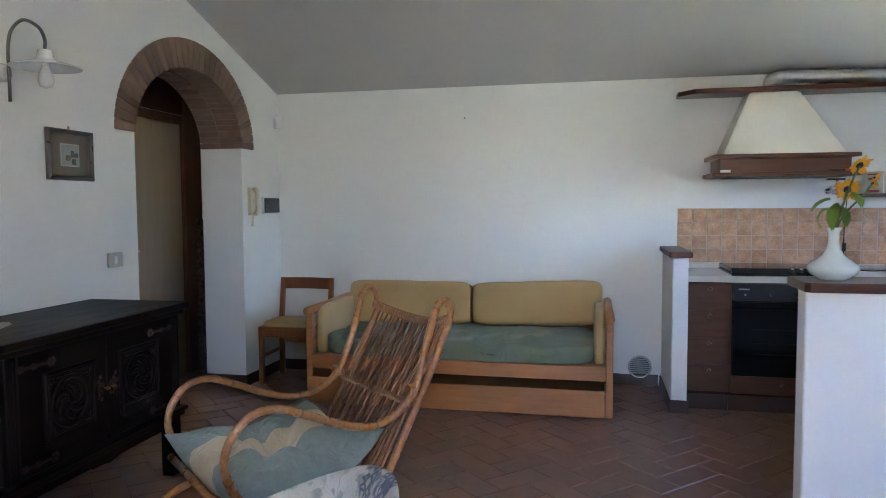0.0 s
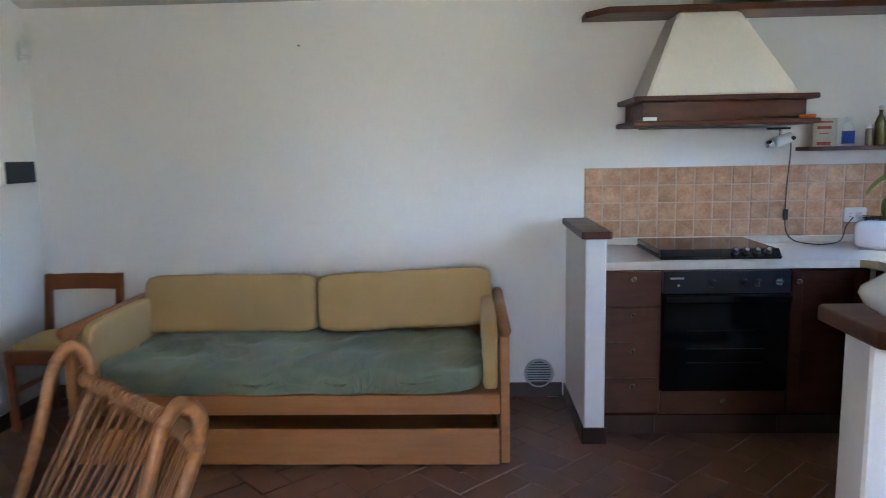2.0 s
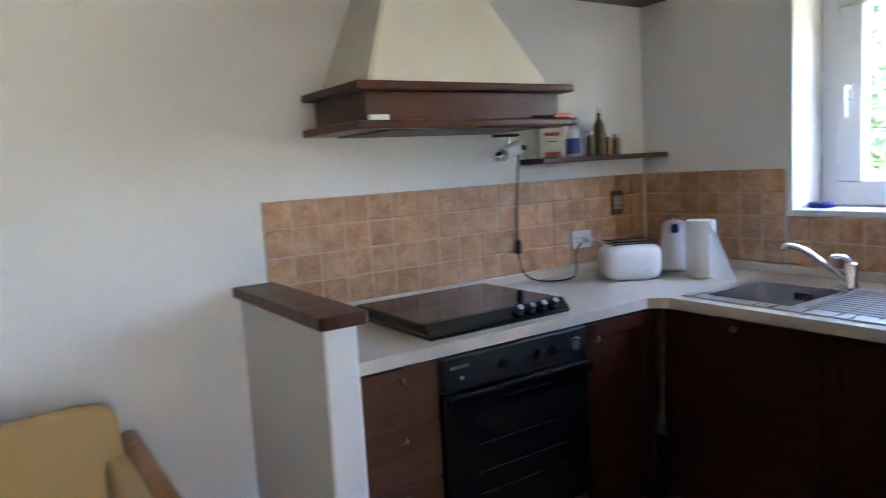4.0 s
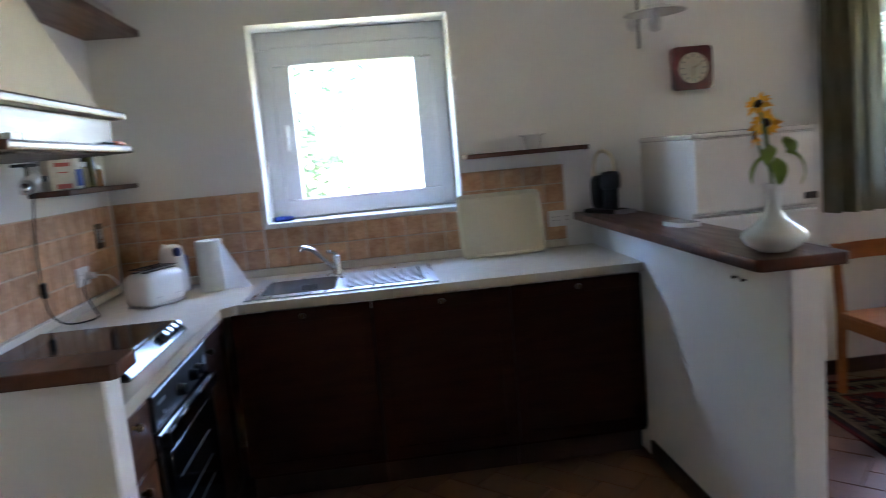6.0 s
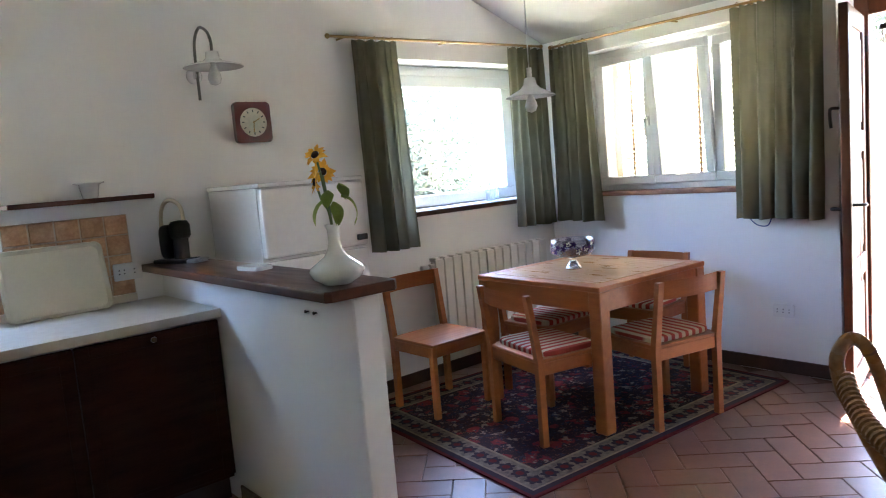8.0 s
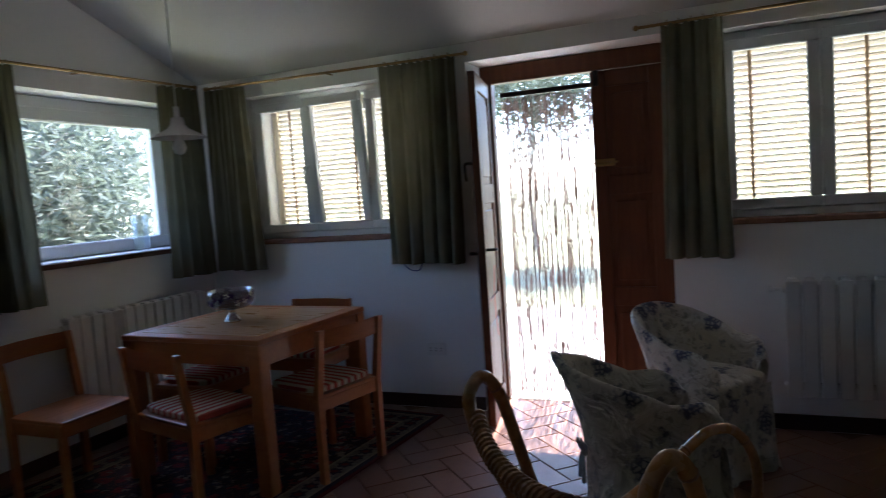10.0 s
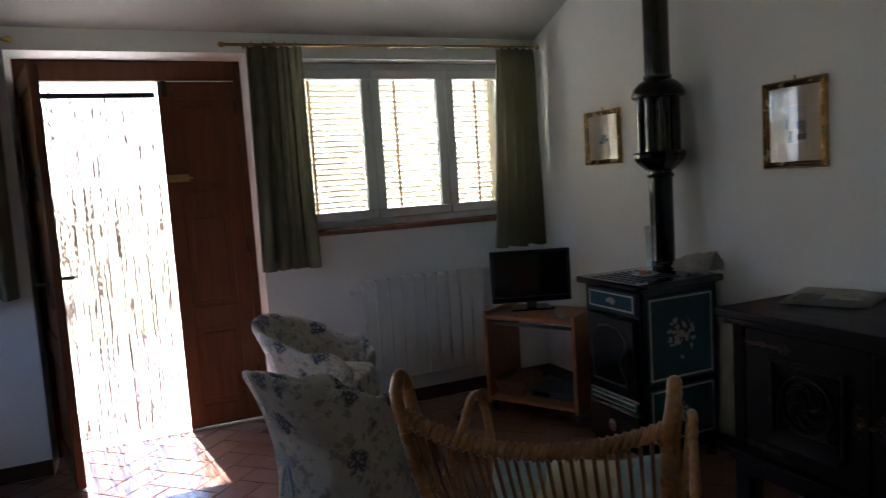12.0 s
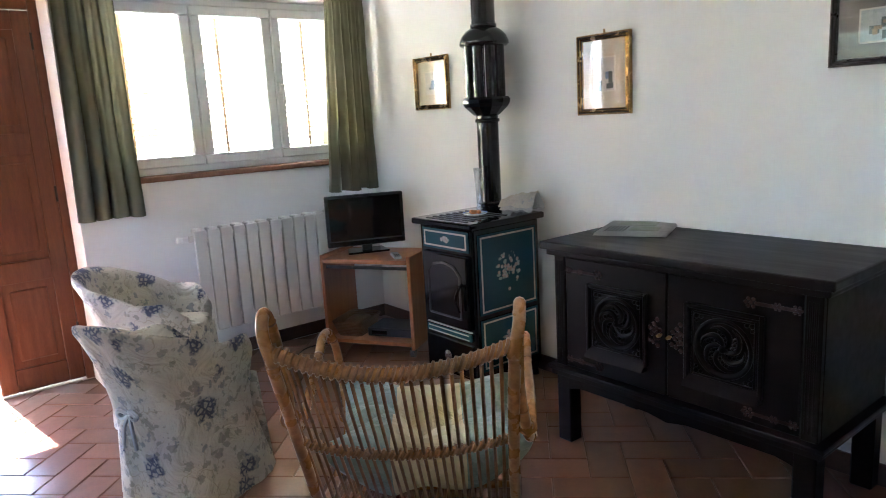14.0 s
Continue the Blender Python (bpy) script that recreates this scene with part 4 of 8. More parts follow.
bt = thing("bottle", "white plastic bottle with a blue label on the shelf", "bottle", Matrix.Translation((2.105, YN - 0.085, 1.4345)))
part("body", lathe([(0, 0), (0.029, 0), (0.031, 0.006), (0.031, 0.095), (0.024, 0.115), (0.013, 0.125), (0.012, 0.135), (0, 0.135)], 22), WHITE, bt, smooth=True)
part("label_band", lathe([(0.0314, 0.012), (0.0318, 0.014), (0.0318, 0.078), (0.0314, 0.08)], 22), BLUEP, bt, "blue paper label", True)
part("cap", lathe([(0.014, 0.128), (0.0145, 0.130), (0.0145, 0.155), (0, 0.156)], 16), WHITE, bt)
JARG = stuff("amber_glass", (0.30, 0.13, 0.03), (0.22, 0.09, 0.02), 0.15, bump=0, coat=0.4)
SPICE = stuff("spice_glass", (0.28, 0.22, 0.12), None, 0.15, bump=0)
OILG = stuff("oil_glass", (0.10, 0.085, 0.02), (0.07, 0.06, 0.015), 0.1, bump=0, coat=0.4)
for x, h, mm, lab in ((2.222, 0.112, SPICE, "small spice jar with a metal lid"), (2.335, 0.10, JARG, "small amber glass jar on the shelf"), (2.395, 0.095, JARG, "small amber glass jar on the shelf")):
    jr = thing("spice_jar", lab, "jar", Matrix.Translation((x, YN - 0.075, 1.4345)), "jars on the shelf")
    part("jar", lathe([(0, 0), (0.019, 0), (0.02, 0.005), (0.02, h * 0.7), (0.015, h * 0.82), (0, h * 0.82)], 18), mm, jr, smooth=True)
    part("lid", lathe([(0, h * 0.82), (0.017, h * 0.82), (0.017, h), (0, h)], 18), STEEL, jr)
ol = thing("oil_bottle", "tall glass bottle half full of olive oil", "bottle", Matrix.Translation((2.275, YN - 0.08, 1.4345)))
part("bottle", lathe([(0, 0), (0.026, 0), (0.028, 0.005), (0.028, 0.12), (0.02, 0.145), (0.0105, 0.165), (0.0105, 0.195), (0, 0.196)], 22), OILG, ol, smooth=True)
part("stopper", lathe([(0.012, 0.19), (0.0125, 0.191), (0.0125, 0.212), (0, 0.213)], 14), STEEL, ol)

sp = thing("clip_spotlight", "small white clip-on spotlight under the hood", "lamp", Matrix.Translation((1.745, YN - 0.062, 1.541)))
part("clip", box(-0.055, -0.025, -0.010, 0.055, 0.025, 0.0, 0.003), IRON, sp)
part("stem", cyl((0.01, 0, -0.010), (0.005, 0, -0.048), 0.008, n=10), CHROME, sp)
AX = Vector((-0.152, -0.02, -0.045)).normalized()
RB_ = Vector((0, 0, 1)).rotation_difference(AX).to_matrix().to_4x4()
bm = lathe([(0, 0.0), (0.024, 0.0), (0.029, 0.006), (0.030, 0.11), (0.026, 0.112), (0.024, 0.108), (0, 0.09)], 24)
bmesh.ops.transform(bm, matrix=Matrix.Translation((0.072, 0.0, -0.052)) @ RB_, verts=bm.verts)
part("housing", bm, ENAMEL, sp, "white cylindrical housing", True)
bm = lathe([(0.010, 0.095), (0.017, 0.115), (0.022, 0.132), (0.018, 0.150), (0, 0.156)], 18)
bmesh.ops.transform(bm, matrix=Matrix.Translation((0.072, 0.0, -0.052)) @ RB_, verts=bm.verts)
part("bulb", bm, CHROME, sp, "unlit mirrored bulb", True)
part("switch", cyl((0.066, -0.022, -0.056), (0.064, -0.042, -0.058), 0.011, n=12), BLACKPLASTIC, sp)
cbm = tube(smooth_path([(1.815, 5.245, 1.475), (1.825, 5.27, 1.38), (1.82, 5.285, 1.20), (1.82, 5.28, 1.00), (1.84, 5.25, 0.93), (1.90, 5.21, 0.906), (2.0, 5.17, 0.905), (2.10, 5.22, 0.92), (2.15, 5.27, 0.99), (2.19, 5.275, 1.04)], 8), 0.0035, 6)
cb2 = thing("power_cable", "thin black cable hanging from the spotlight to the socket", "cable", Matrix.Translation((0, 0, 0)))
part("wire", cbm, BLACKPLASTIC, cb2)
part("inline_switch", box(1.808, 5.270, 1.03, 1.832, 5.290, 1.09, 0.004), BLACKPLASTIC, cb2)


def wall_socket(name, m, w, h, lab, mat_, holes=(), grey=None):
    ob = thing(name, lab, "socket", m)
    part("plate", prism(rounded(w, h, 0.006, 2), -0.010, 0.0, 0.002, axis="y"), mat_, ob)
    for x in holes:
        part("module", box(x - 0.011, -0.0125, -h * 0.28, x + 0.011, -0.0095, h * 0.28, 0.001), grey or mat_, ob)
        part("hole", box(x - 0.003, -0.0132, -0.012, x + 0.003, -0.0124, -0.006), BLACKPLASTIC, ob)
        part("hole", box(x - 0.003, -0.0132, 0.006, x + 0.003, -0.0124, 0.012), BLACKPLASTIC, ob)
    return ob

NP = lambda x, z: Matrix.Translation((x, YN - 0.008, z))
EP = lambda y, z: Matrix.Translation((XE - 0.008, y, z)) @ Matrix.Rotation(radians(-90), 4, "Z")
SP_ = lambda x, z: Matrix.Translation((x, YS, z)) @ Matrix.Rotation(radians(180), 4, "Z")
WP = lambda y, z: Matrix.Translation((xw(y), y, z)) @ Matrix.Rotation(radians(90), 4, "Z")
wall_socket("wall_socket", NP(2.207, 1.052), 0.12, 0.08, "white double wall socket with a plug in it", WHITE, (-0.03, 0.03))
bm = cyl((2.225, YN - 0.02, 1.052), (2.225, YN - 0.06, 1.052), 0.018, 0.014, 14)
pl = thing("plug", "white plug and cable of the toaster", "plug", Matrix.Translation((0, 0, 0)))
part("plug_body", bm, WHITE, pl)
part("flex", tube(smooth_path([(2.225, YN - 0.058, 1.052), (2.235, 5.19, 1.04), (2.25, 5.15, 0.98), (2.24, 5.13, 0.912), (2.22, 5.11, 0.905)], 8), 0.0035, 6), WHITE, pl)
wall_socket("wall_switch", NP(2.455, 1.205), 0.075, 0.115, "brown switch box set in the tiles", stuff("brown_plate", (0.10, 0.055, 0.035), None, 0.4), (-0.014, 0.014), STEEL)
wall_socket("wall_socket", EP(3.019, 1.052), 0.135, 0.085, "white four-module wall socket", WHITE, (-0.042, -0.018, 0.030))

# small appliances and things on the worktop
ts = thing("toaster", "white plastic two-slot toaster with a bun rack", "toaster", pose(2.185, 4.985, 0.9005, 0, 0, -28) @ Matrix.Diagonal((0.84, 0.95, 0.83, 1)))
bm = cushion(0.30, 0.165, 0.185, 4.5, 0.0, 10)
part("shell", bm, ENAMEL, ts, smooth=True)
for y in (-0.03, 0.03):
    part("slot", box(-0.10, y - 0.012, 0.180, 0.10, y + 0.012, 0.1875), BLACKPLASTIC, ts)
bm = bmesh.new()
for k in range(6):
    x = -0.09 + k * 0.036
    tube([(x, -0.05, 0.18), (x, -0.05, 0.20), (x, 0.05, 0.20), (x, 0.05, 0.18)], 0.0025, 6, bm)
tube([(-0.11, -0.05, 0.20), (0.11, -0.05, 0.20)], 0.003, 6, bm), tube([(-0.11, 0.05, 0.20), (0.11, 0.05, 0.20)], 0.003, 6, bm)
part("bun_rack", bm, IRON, ts)
BLUEK = stuff("blue_plastic", (0.015, 0.04, 0.25), None, 0.35)
part("lever", box(0.143, -0.018, 0.06, 0.165, 0.018, 0.08, 0.004), BLUEK, ts)
part("foot_plate", box(-0.125, -0.07, 0.0, 0.125, 0.07, 0.012, 0.003), STEEL, ts)
for x in (-0.07, 0.06):
    part("print_mark", box(x - 0.02, -0.0835, 0.05, x + 0.02, -0.0815, 0.055), STEEL, ts)

kt = thing("kettle", "white plastic electric kettle with a blue window", "kettle", pose(2.485, 4.985, 0.9005, 0, 0, 40) @ Matrix.Diagonal((0.9, 0.9, 1, 1)))
part("body", lathe([(0, 0), (0.078, 0), (0.08, 0.02), (0.074, 0.10), (0.062, 0.19), (0.055, 0.215), (0.03, 0.228), (0, 0.23)], 28), ENAMEL, kt, smooth=True)
part("window", box(-0.016, -0.083, 0.05, 0.016, -0.058, 0.17, 0.008), BLUEK, kt, "blue water gauge")
part("handle", tube(smooth_path([(0.055, 0, 0.20), (0.095, 0, 0.215), (0.115, 0, 0.16), (0.105, 0, 0.08), (0.075, 0, 0.04)], 6), 0.013, 10), ENAMEL, kt, smooth=True)
part("spout", box(-0.085, -0.018, 0.175, -0.05, 0.018, 0.215, 0.008), BLUEK, kt)

PAPER = stuff("kitchen_paper", (0.82, 0.82, 0.80), (0.74, 0.74, 0.73), 0.95, scale=30, bump=0.3)
pr = thing("paper_roll", "upright white kitchen paper roll with a loose sheet", "paper roll", pose(2.405, 4.79, 0.9005, 0, 0, 0))
part("roll", lathe([(0.02, 0), (0.058, 0), (0.06, 0.005), (0.06, 0.235), (0.058, 0.24), (0.02, 0.24), (0.02, 0.0)], 28), PAPER, pr, smooth=False)
part("loose_sheet", grid_surface(lambda u, v: (-0.02 - 0.012 * math.sin(u * 3), -0.057 - 0.125 * u * (1 - v) ** 0.9, 0.003 + 0.234 * v), 8, 8, thick=0.001), PAPER, pr)

tr = thing("serving_tray", "cream plastic tray leaning against the tiles", "tray", Matrix.Translation((2.535, 3.355, 0.9005)) @ Matrix.Rotation(radians(-90), 4, "Z") @ Matrix.Rotation(radians(-17), 4, "X"))
o1, o2 = rounded(0.445, 0.335, 0.035), rounded(0.405, 0.295, 0.028)
bm = bmesh.new()
lv = [[bm.verts.new((x, yy, z + 0.168)) for x, z in o] for o, yy in ((o1, 0.004), (o1, -0.006), (rounded(0.435, 0.325, 0.033), -0.008), (o2, 0.008))]
for a, b in zip(lv, lv[1:]):
    for k in range(len(a)):
        bm.faces.new((a[k], a[(k + 1) % len(a)], b[(k + 1) % len(a)], b[k]))
bk = [bm.verts.new((x, 0.012, z + 0.168)) for x, z in o2]
for k in range(len(bk)):
    bm.faces.new((lv[0][k], lv[0][(k + 1) % len(bk)], bk[(k + 1) % len(bk)], bk[k]))
TRAYP = stuff("tray_plastic", (0.68, 0.64, 0.50), (0.62, 0.58, 0.45), 0.5, scale=5)
part("rim", bm, TRAYP, tr)
bm = bmesh.new()
fc = [[bm.verts.new((x, yy, z + 0.168)) for x, z in o2] for yy in (0.008, 0.012)]
bm.faces.new(fc[0]), bm.faces.new(fc[1])
part("tray_base", bm, TRAYP, tr)

se = thing("wall_shelf", "narrow dark wooden shelf beside the kitchen window", "shelf", Matrix.Translation((XE, 3.52, 1.405)))
part("board", box(-0.19, -0.62, 0.0, -0.001, 0.0, 0.022, 0.003), WALNUT, se)
cp = thing("plastic_cup", "white plastic cup with a flared rim on the shelf", "cup", Matrix.Translation((2.585, 3.16, 1.4275)))
part("cup", lathe([(0, 0), (0.032, 0), (0.034, 0.004), (0.045, 0.065), (0.066, 0.07), (0.068, 0.075), (0.043, 0.072), (0.03, 0.006), (0, 0.006)], 24), ENAMEL, cp, smooth=True)

bs_ = thing("sponge", "blue sponge on the window sill", "sponge", pose(2.76, 4.47, W1[2] + 0.0045, 0, 0, 80))
part("sponge", cushion(0.11, 0.05, 0.026, 4, 0.003, 6), BLUEK, bs_, smooth=True)

# things on the breakfast wall
cm = thing("coffee_machine", "small black coffee machine with a cream arch handle", "coffee machine", pose(2.50, 2.83, 1.0755, 0, 0, 25))
part("base", box(-0.12, -0.055, 0, 0.10, 0.055, 0.02, 0.006), BLACKPLASTIC, cm)
part("body", cushion(0.06, 0.09, 0.17, 4, 0, 8), BLACKPLASTIC, cm, smooth=True).matrix_basis = Matrix.Translation((0.03, 0, 0.02))
part("brew_head", lathe([(0, 0.12), (0.042, 0.12), (0.05, 0.135), (0.05, 0.185), (0.04, 0.205), (0, 0.21)], 20, at=(-0.05, 0, 0)), BLACKPLASTIC, cm, smooth=True)
part("column", cyl((-0.045, 0, 0.02), (-0.05, 0, 0.125), 0.038, 0.036, 16), BLACKPLASTIC, cm)
part("lever_arch", tube(smooth_path([(0.10, -0.03, 0.01), (0.10, -0.03, 0.20), (0.075, -0.03, 0.285), (0.02, -0.03, 0.31), (-0.04, -0.03, 0.275), (-0.055, -0.03, 0.19)], 6), 0.010, 8), CREAM, cm, smooth=True)
part("drip_tray", box(-0.175, -0.05, 0.0, -0.11, 0.05, 0.018, 0.005), STEEL, cm)

ds = thing("dish", "small white ceramic dish", "dish", pose(1.72, 2.78, 1.0755, 0, 0, 10))
bm = prism(rounded(0.16, 0.085, 0.02), 0.0, 0.018, 0.004)
part("dish", bm, ENAMEL, ds)

PORC = stuff("porcelain", (0.72, 0.74, 0.72), (0.66, 0.69, 0.67), 0.12, bump=0, coat=0.5, rough_var=0.04)
vs = thing("flower_vase", "squat white porcelain bottle vase with sunflowers", "vase", Matrix.Translation((0.995, 2.825, 1.0755)) @ Matrix.Scale(0.95, 4))
part("vase", lathe([(0, 0), (0.054, 0), (0.058, 0.005), (0.086, 0.022), (0.098, 0.046), (0.092, 0.060), (0.064, 0.080), (0.040, 0.098), (0.027, 0.120), (0.0205, 0.150), (0.0215, 0.190), (0.029, 0.209), (0.025, 0.210), (0.016, 0.190), (0.015, 0.15), (0, 0.14)], 40), PORC, vs, smooth=True)
STEM = stuff("flower_stem", (0.12, 0.17, 0.05), None, 0.6)
PETAL = stuff("sunflower_petal", (0.85, 0.47, 0.015), (0.75, 0.34, 0.01), 0.6, scale=40)
SEED = stuff("sunflower_heart", (0.05, 0.025, 0.012), None, 0.9, scale=60)
LEAFG = cloth("flower_leaf", (0.26, 0.34, 0.07), (0.17, 0.25, 0.05), 0.4)
rng = random.Random(9)
for (hx_, hy, hz), tiltx, az in (((0.085, -0.01, 0.455), 50, 200), ((0.125, -0.055, 0.395), 75, 250), ((0.05, 0.02, 0.36), 85, 150)):
    part("stem", tube(smooth_path([(0, 0, 0.15), (hx_ * 0.2, hy * 0.2, 0.25), (hx_ * 0.7, hy * 0.7, hz - 0.06), (hx_, hy, hz)], 6), 0.004, 6), STEM, vs)
    mh = Matrix.Translation((hx_, hy, hz)) @ Matrix.Rotation(radians(az), 4, "Z") @ Matrix.Rotation(radians(tiltx), 4, "X")
    hbm = lathe([(0, -0.004), (0.013, -0.002), (0.015, 0.006), (0.010, 0.011), (0, 0.011)], 14)
    bmesh.ops.transform(hbm, matrix=mh, verts=hbm.verts)
    hobj = part("flower_heart", hbm, SEED, vs, smooth=True)
    pb = bmesh.new()
    for k in range(15):
        a = 2 * math.pi * k / 15 + rng.uniform(-0.1, 0.1)
        l, w, dz = rng.uniform(0.026, 0.042), 0.010, rng.uniform(-0.02, 0.016)
        q = [(0.016, -w * 0.5, 0.002), (0.016 + l * 0.5, -w, dz * 0.4 + 0.004), (0.016 + l, 0, dz), (0.016 + l * 0.5, w, dz * 0.4 + 0.004), (0.016, w * 0.5, 0.002)]
        pb.faces.new([pb.verts.new(mh @ Matrix.Rotation(a, 4, "Z") @ Vector(c)) for c in q])
    part("petals", pb, PETAL, hobj)
for (x, y, z), az, l, dr_ in (((0.0, -0.01, 0.30), 40, 0.10, -60), ((0.01, -0.03, 0.31), 230, 0.11, -70), ((0.0, 0.0, 0.33), 140, 0.09, -35), ((0.03, -0.05, 0.35), 300, 0.07, -50), ((-0.005, 0.0, 0.29), 170, 0.08, -75)):
    m_ = Matrix.Translation((x, y, z)) @ Matrix.Rotation(radians(az), 4, "Z")
    def lf(u, v, l=l, dr_=dr_, m_=m_):
        w = 0.023 * math.sin(math.pi * min(1, v * 0.9 + 0.08)) ** 0.8
        a = radians(dr_) * v
        return m_ @ Vector((0.02 + l * v * math.cos(a), (u - 0.5) * 2 * w, l * v * math.sin(a) - 0.01 * (2 * abs(u - 0.5)) ** 2))
    part("leaf", grid_surface(lf, 4, 7, thick=0.0006), LEAFG, vs)

# fridge and things on the wall behind it
fg = thing("fridge", "low white freestanding fridge with two doors", "fridge", Matrix.Translation((0, 0, 0)))
part("body", box(2.075, 1.99, 0.03, 2.645, 2.57, 1.41, 0.01, seg=2), ENAMEL, fg)
part("top", box(2.03, 1.985, 1.41, 2.648, 2.575, 1.432, 0.008, seg=2), ENAMEL, fg)
part("door", box(2.025, 1.99, 1.07, 2.073, 2.57, 1.405, 0.012, seg=2), ENAMEL, fg)
part("door", box(2.025, 1.99, 0.09, 2.073, 2.57, 1.055, 0.012, seg=2), ENAMEL, fg)
part("handle", box(2.008, 2.00, 1.10, 2.026, 2.06, 1.13, 0.004), BLACKPLASTIC, fg)
for x, y in ((2.12, 2.1), (2.12, 2.57), (2.6, 2.1), (2.6, 2.57)):
    part("foot", cyl((x, y, 0), (x, y, 0.032), 0.02, n=10), BLACKPLASTIC, fg)

ck = thing("wall_clock", "square dark red wall clock with a round cream dial", "clock", EP(2.27, 1.772))
part("case", prism(rounded(0.212, 0.222, 0.02), -0.035, -0.0, 0.006, axis="y"), stuff("dark_red_case", (0.10, 0.012, 0.012), (0.07, 0.01, 0.01), 0.25, coat=0.3), ck)
fbm = lathe([(0, 0.0), (0.072, 0), (0.076, 0.003), (0.079, 0.0), (0.079, -0.004)], 40)
bmesh.ops.transform(fbm, matrix=Matrix.Translation((0, -0.036, 0)) @ Matrix.Rotation(radians(90), 4, "X"), verts=fbm.verts)
part("dial", fbm, CARD, ck)
for k in range(12):
    a = radians(30 * k)
    hm = box(-0.003, -0.0375, 0.055, 0.003, -0.036, 0.068)
    bmesh.ops.transform(hm, matrix=Matrix.Rotation(a, 4, "Y"), verts=hm.verts)
    part("hour_mark", hm, BLACKPLASTIC, ck)
for a, l in ((60, 0.04), (185, 0.055)):
    hm = box(-0.003, -0.041, -0.008, 0.003, -0.039, l)
    bmesh.ops.transform(hm, matrix=Matrix.Rotation(radians(a), 4, "Y"), verts=hm.verts)
    part("clock_hand", hm, BRASS, ck)


# Chrome of the lamp necks, with the dark room's reflection put into its colour.
CHROME_DIMMED = stuff("chrome_dimmed", (0.20, 0.195, 0.185), (0.14, 0.135, 0.13), 0.35, metal=0.9, scale=20)


def wall_lamp(m):
    """A swan-neck lamp; local -y points into the room."""
    ob = thing("wall_lamp", "white enamel swan-neck wall lamp with a bare bulb", "lamp", m, "swan-neck wall lamps")
    part("backplate", lathe([(0, 0), (0.04, 0), (0.042, 0.012), (0.03, 0.025), (0, 0.027)], 24), ENAMEL, ob, smooth=True).matrix_basis = Matrix.Rotation(radians(90), 4, "X")
    part("mount", box(-0.012, -0.055, -0.02, 0.012, -0.02, 0.02, 0.003), CHROME, ob)
    bm = tube([(0, -0.05, -0.13), (0, -0.05, 0.0)] + smooth_path([(0, -0.05, 0.0), (0, -0.05, 0.11), (0, -0.075, 0.185), (0, -0.145, 0.222), (0, -0.23, 0.185), (0, -0.265, 0.13), (0, -0.265, 0.085)], 7)[1:], 0.0075, 10)
    part("swan_neck", bm, CHROME_DIMMED, ob, smooth=True)
    part("shade", lathe([(0.012, 0.085), (0.03, 0.08), (0.034, 0.05), (0.05, 0.035), (0.14, 0.010), (0.146, 0.005), (0.14, 0.004), (0.048, 0.028), (0.03, 0.03), (0, 0.032)], 36, at=(0, -0.265, 0.0)), ENAMEL, ob, smooth=True)
    part("bulb", lathe([(0.014, 0.03), (0.016, 0.005), (0.03, -0.03), (0.033, -0.05), (0.025, -0.075), (0, -0.085)], 20, at=(0, -0.265, 0.0)), stuff("bulb_glass", (0.8, 0.8, 0.78), None, 0.15, bump=0) if "bulb_glass" not in bpy.data.materials else bpy.data.materials["bulb_glass"], ob, "unlit frosted bulb", True)
    return ob

wall_lamp(Matrix.Translation((XE, 2.56, 2.02)) @ Matrix.Rotation(radians(-90), 4, "Z"))
wall_lamp(Matrix.Translation((xw(2.588), 2.588, 1.972)) @ Matrix.Rotation(radians(90), 4, "Z") @ Matrix.Rotation(radians(-6.5), 4, "Z"))

# ---- living room ----
sf = thing("sofa_bed", "honey wood sofa bed with mustard bolsters and a sage mattress cover", "sofa", Matrix.Translation((-1.86, 4.40, 0)))
SW_, SD = 2.085, 0.86
part("front_rail", box(0.045, 0.0, 0.238, SW_ - 0.045, 0.025, 0.334, 0.004), SOFAWOOD, sf)
part("back_rail", box(0.045, SD - 0.03, 0.30, SW_ - 0.045, SD, 0.60, 0.004), SOFAWOOD, sf)
part("slat_base", box(0.05, 0.025, 0.27, SW_ - 0.05, SD - 0.03, 0.334), SOFAWOOD, sf)
part("back_board", box(0.045, SD - 0.03, 0.0, SW_ - 0.045, SD - 0.005, 0.299), SOFAWOOD, sf)
dw = part("bed_drawer", box(0.03, -0.04, 0.012, SW_ - 0.05, -0.018, 0.186, 0.004), SOFAWOOD, sf, "pull-out bed drawer front")
part("drawer_box", box(0.05, -0.018, 0.03, SW_ - 0.07, SD - 0.06, 0.06), SOFAWOOD, dw)
for x in (0.038, SW_ - 0.044):
    part("side_board", box(x, 0.062, 0.02, x + 0.006, SD - 0.03, 0.335), SOFAWOOD, sf)
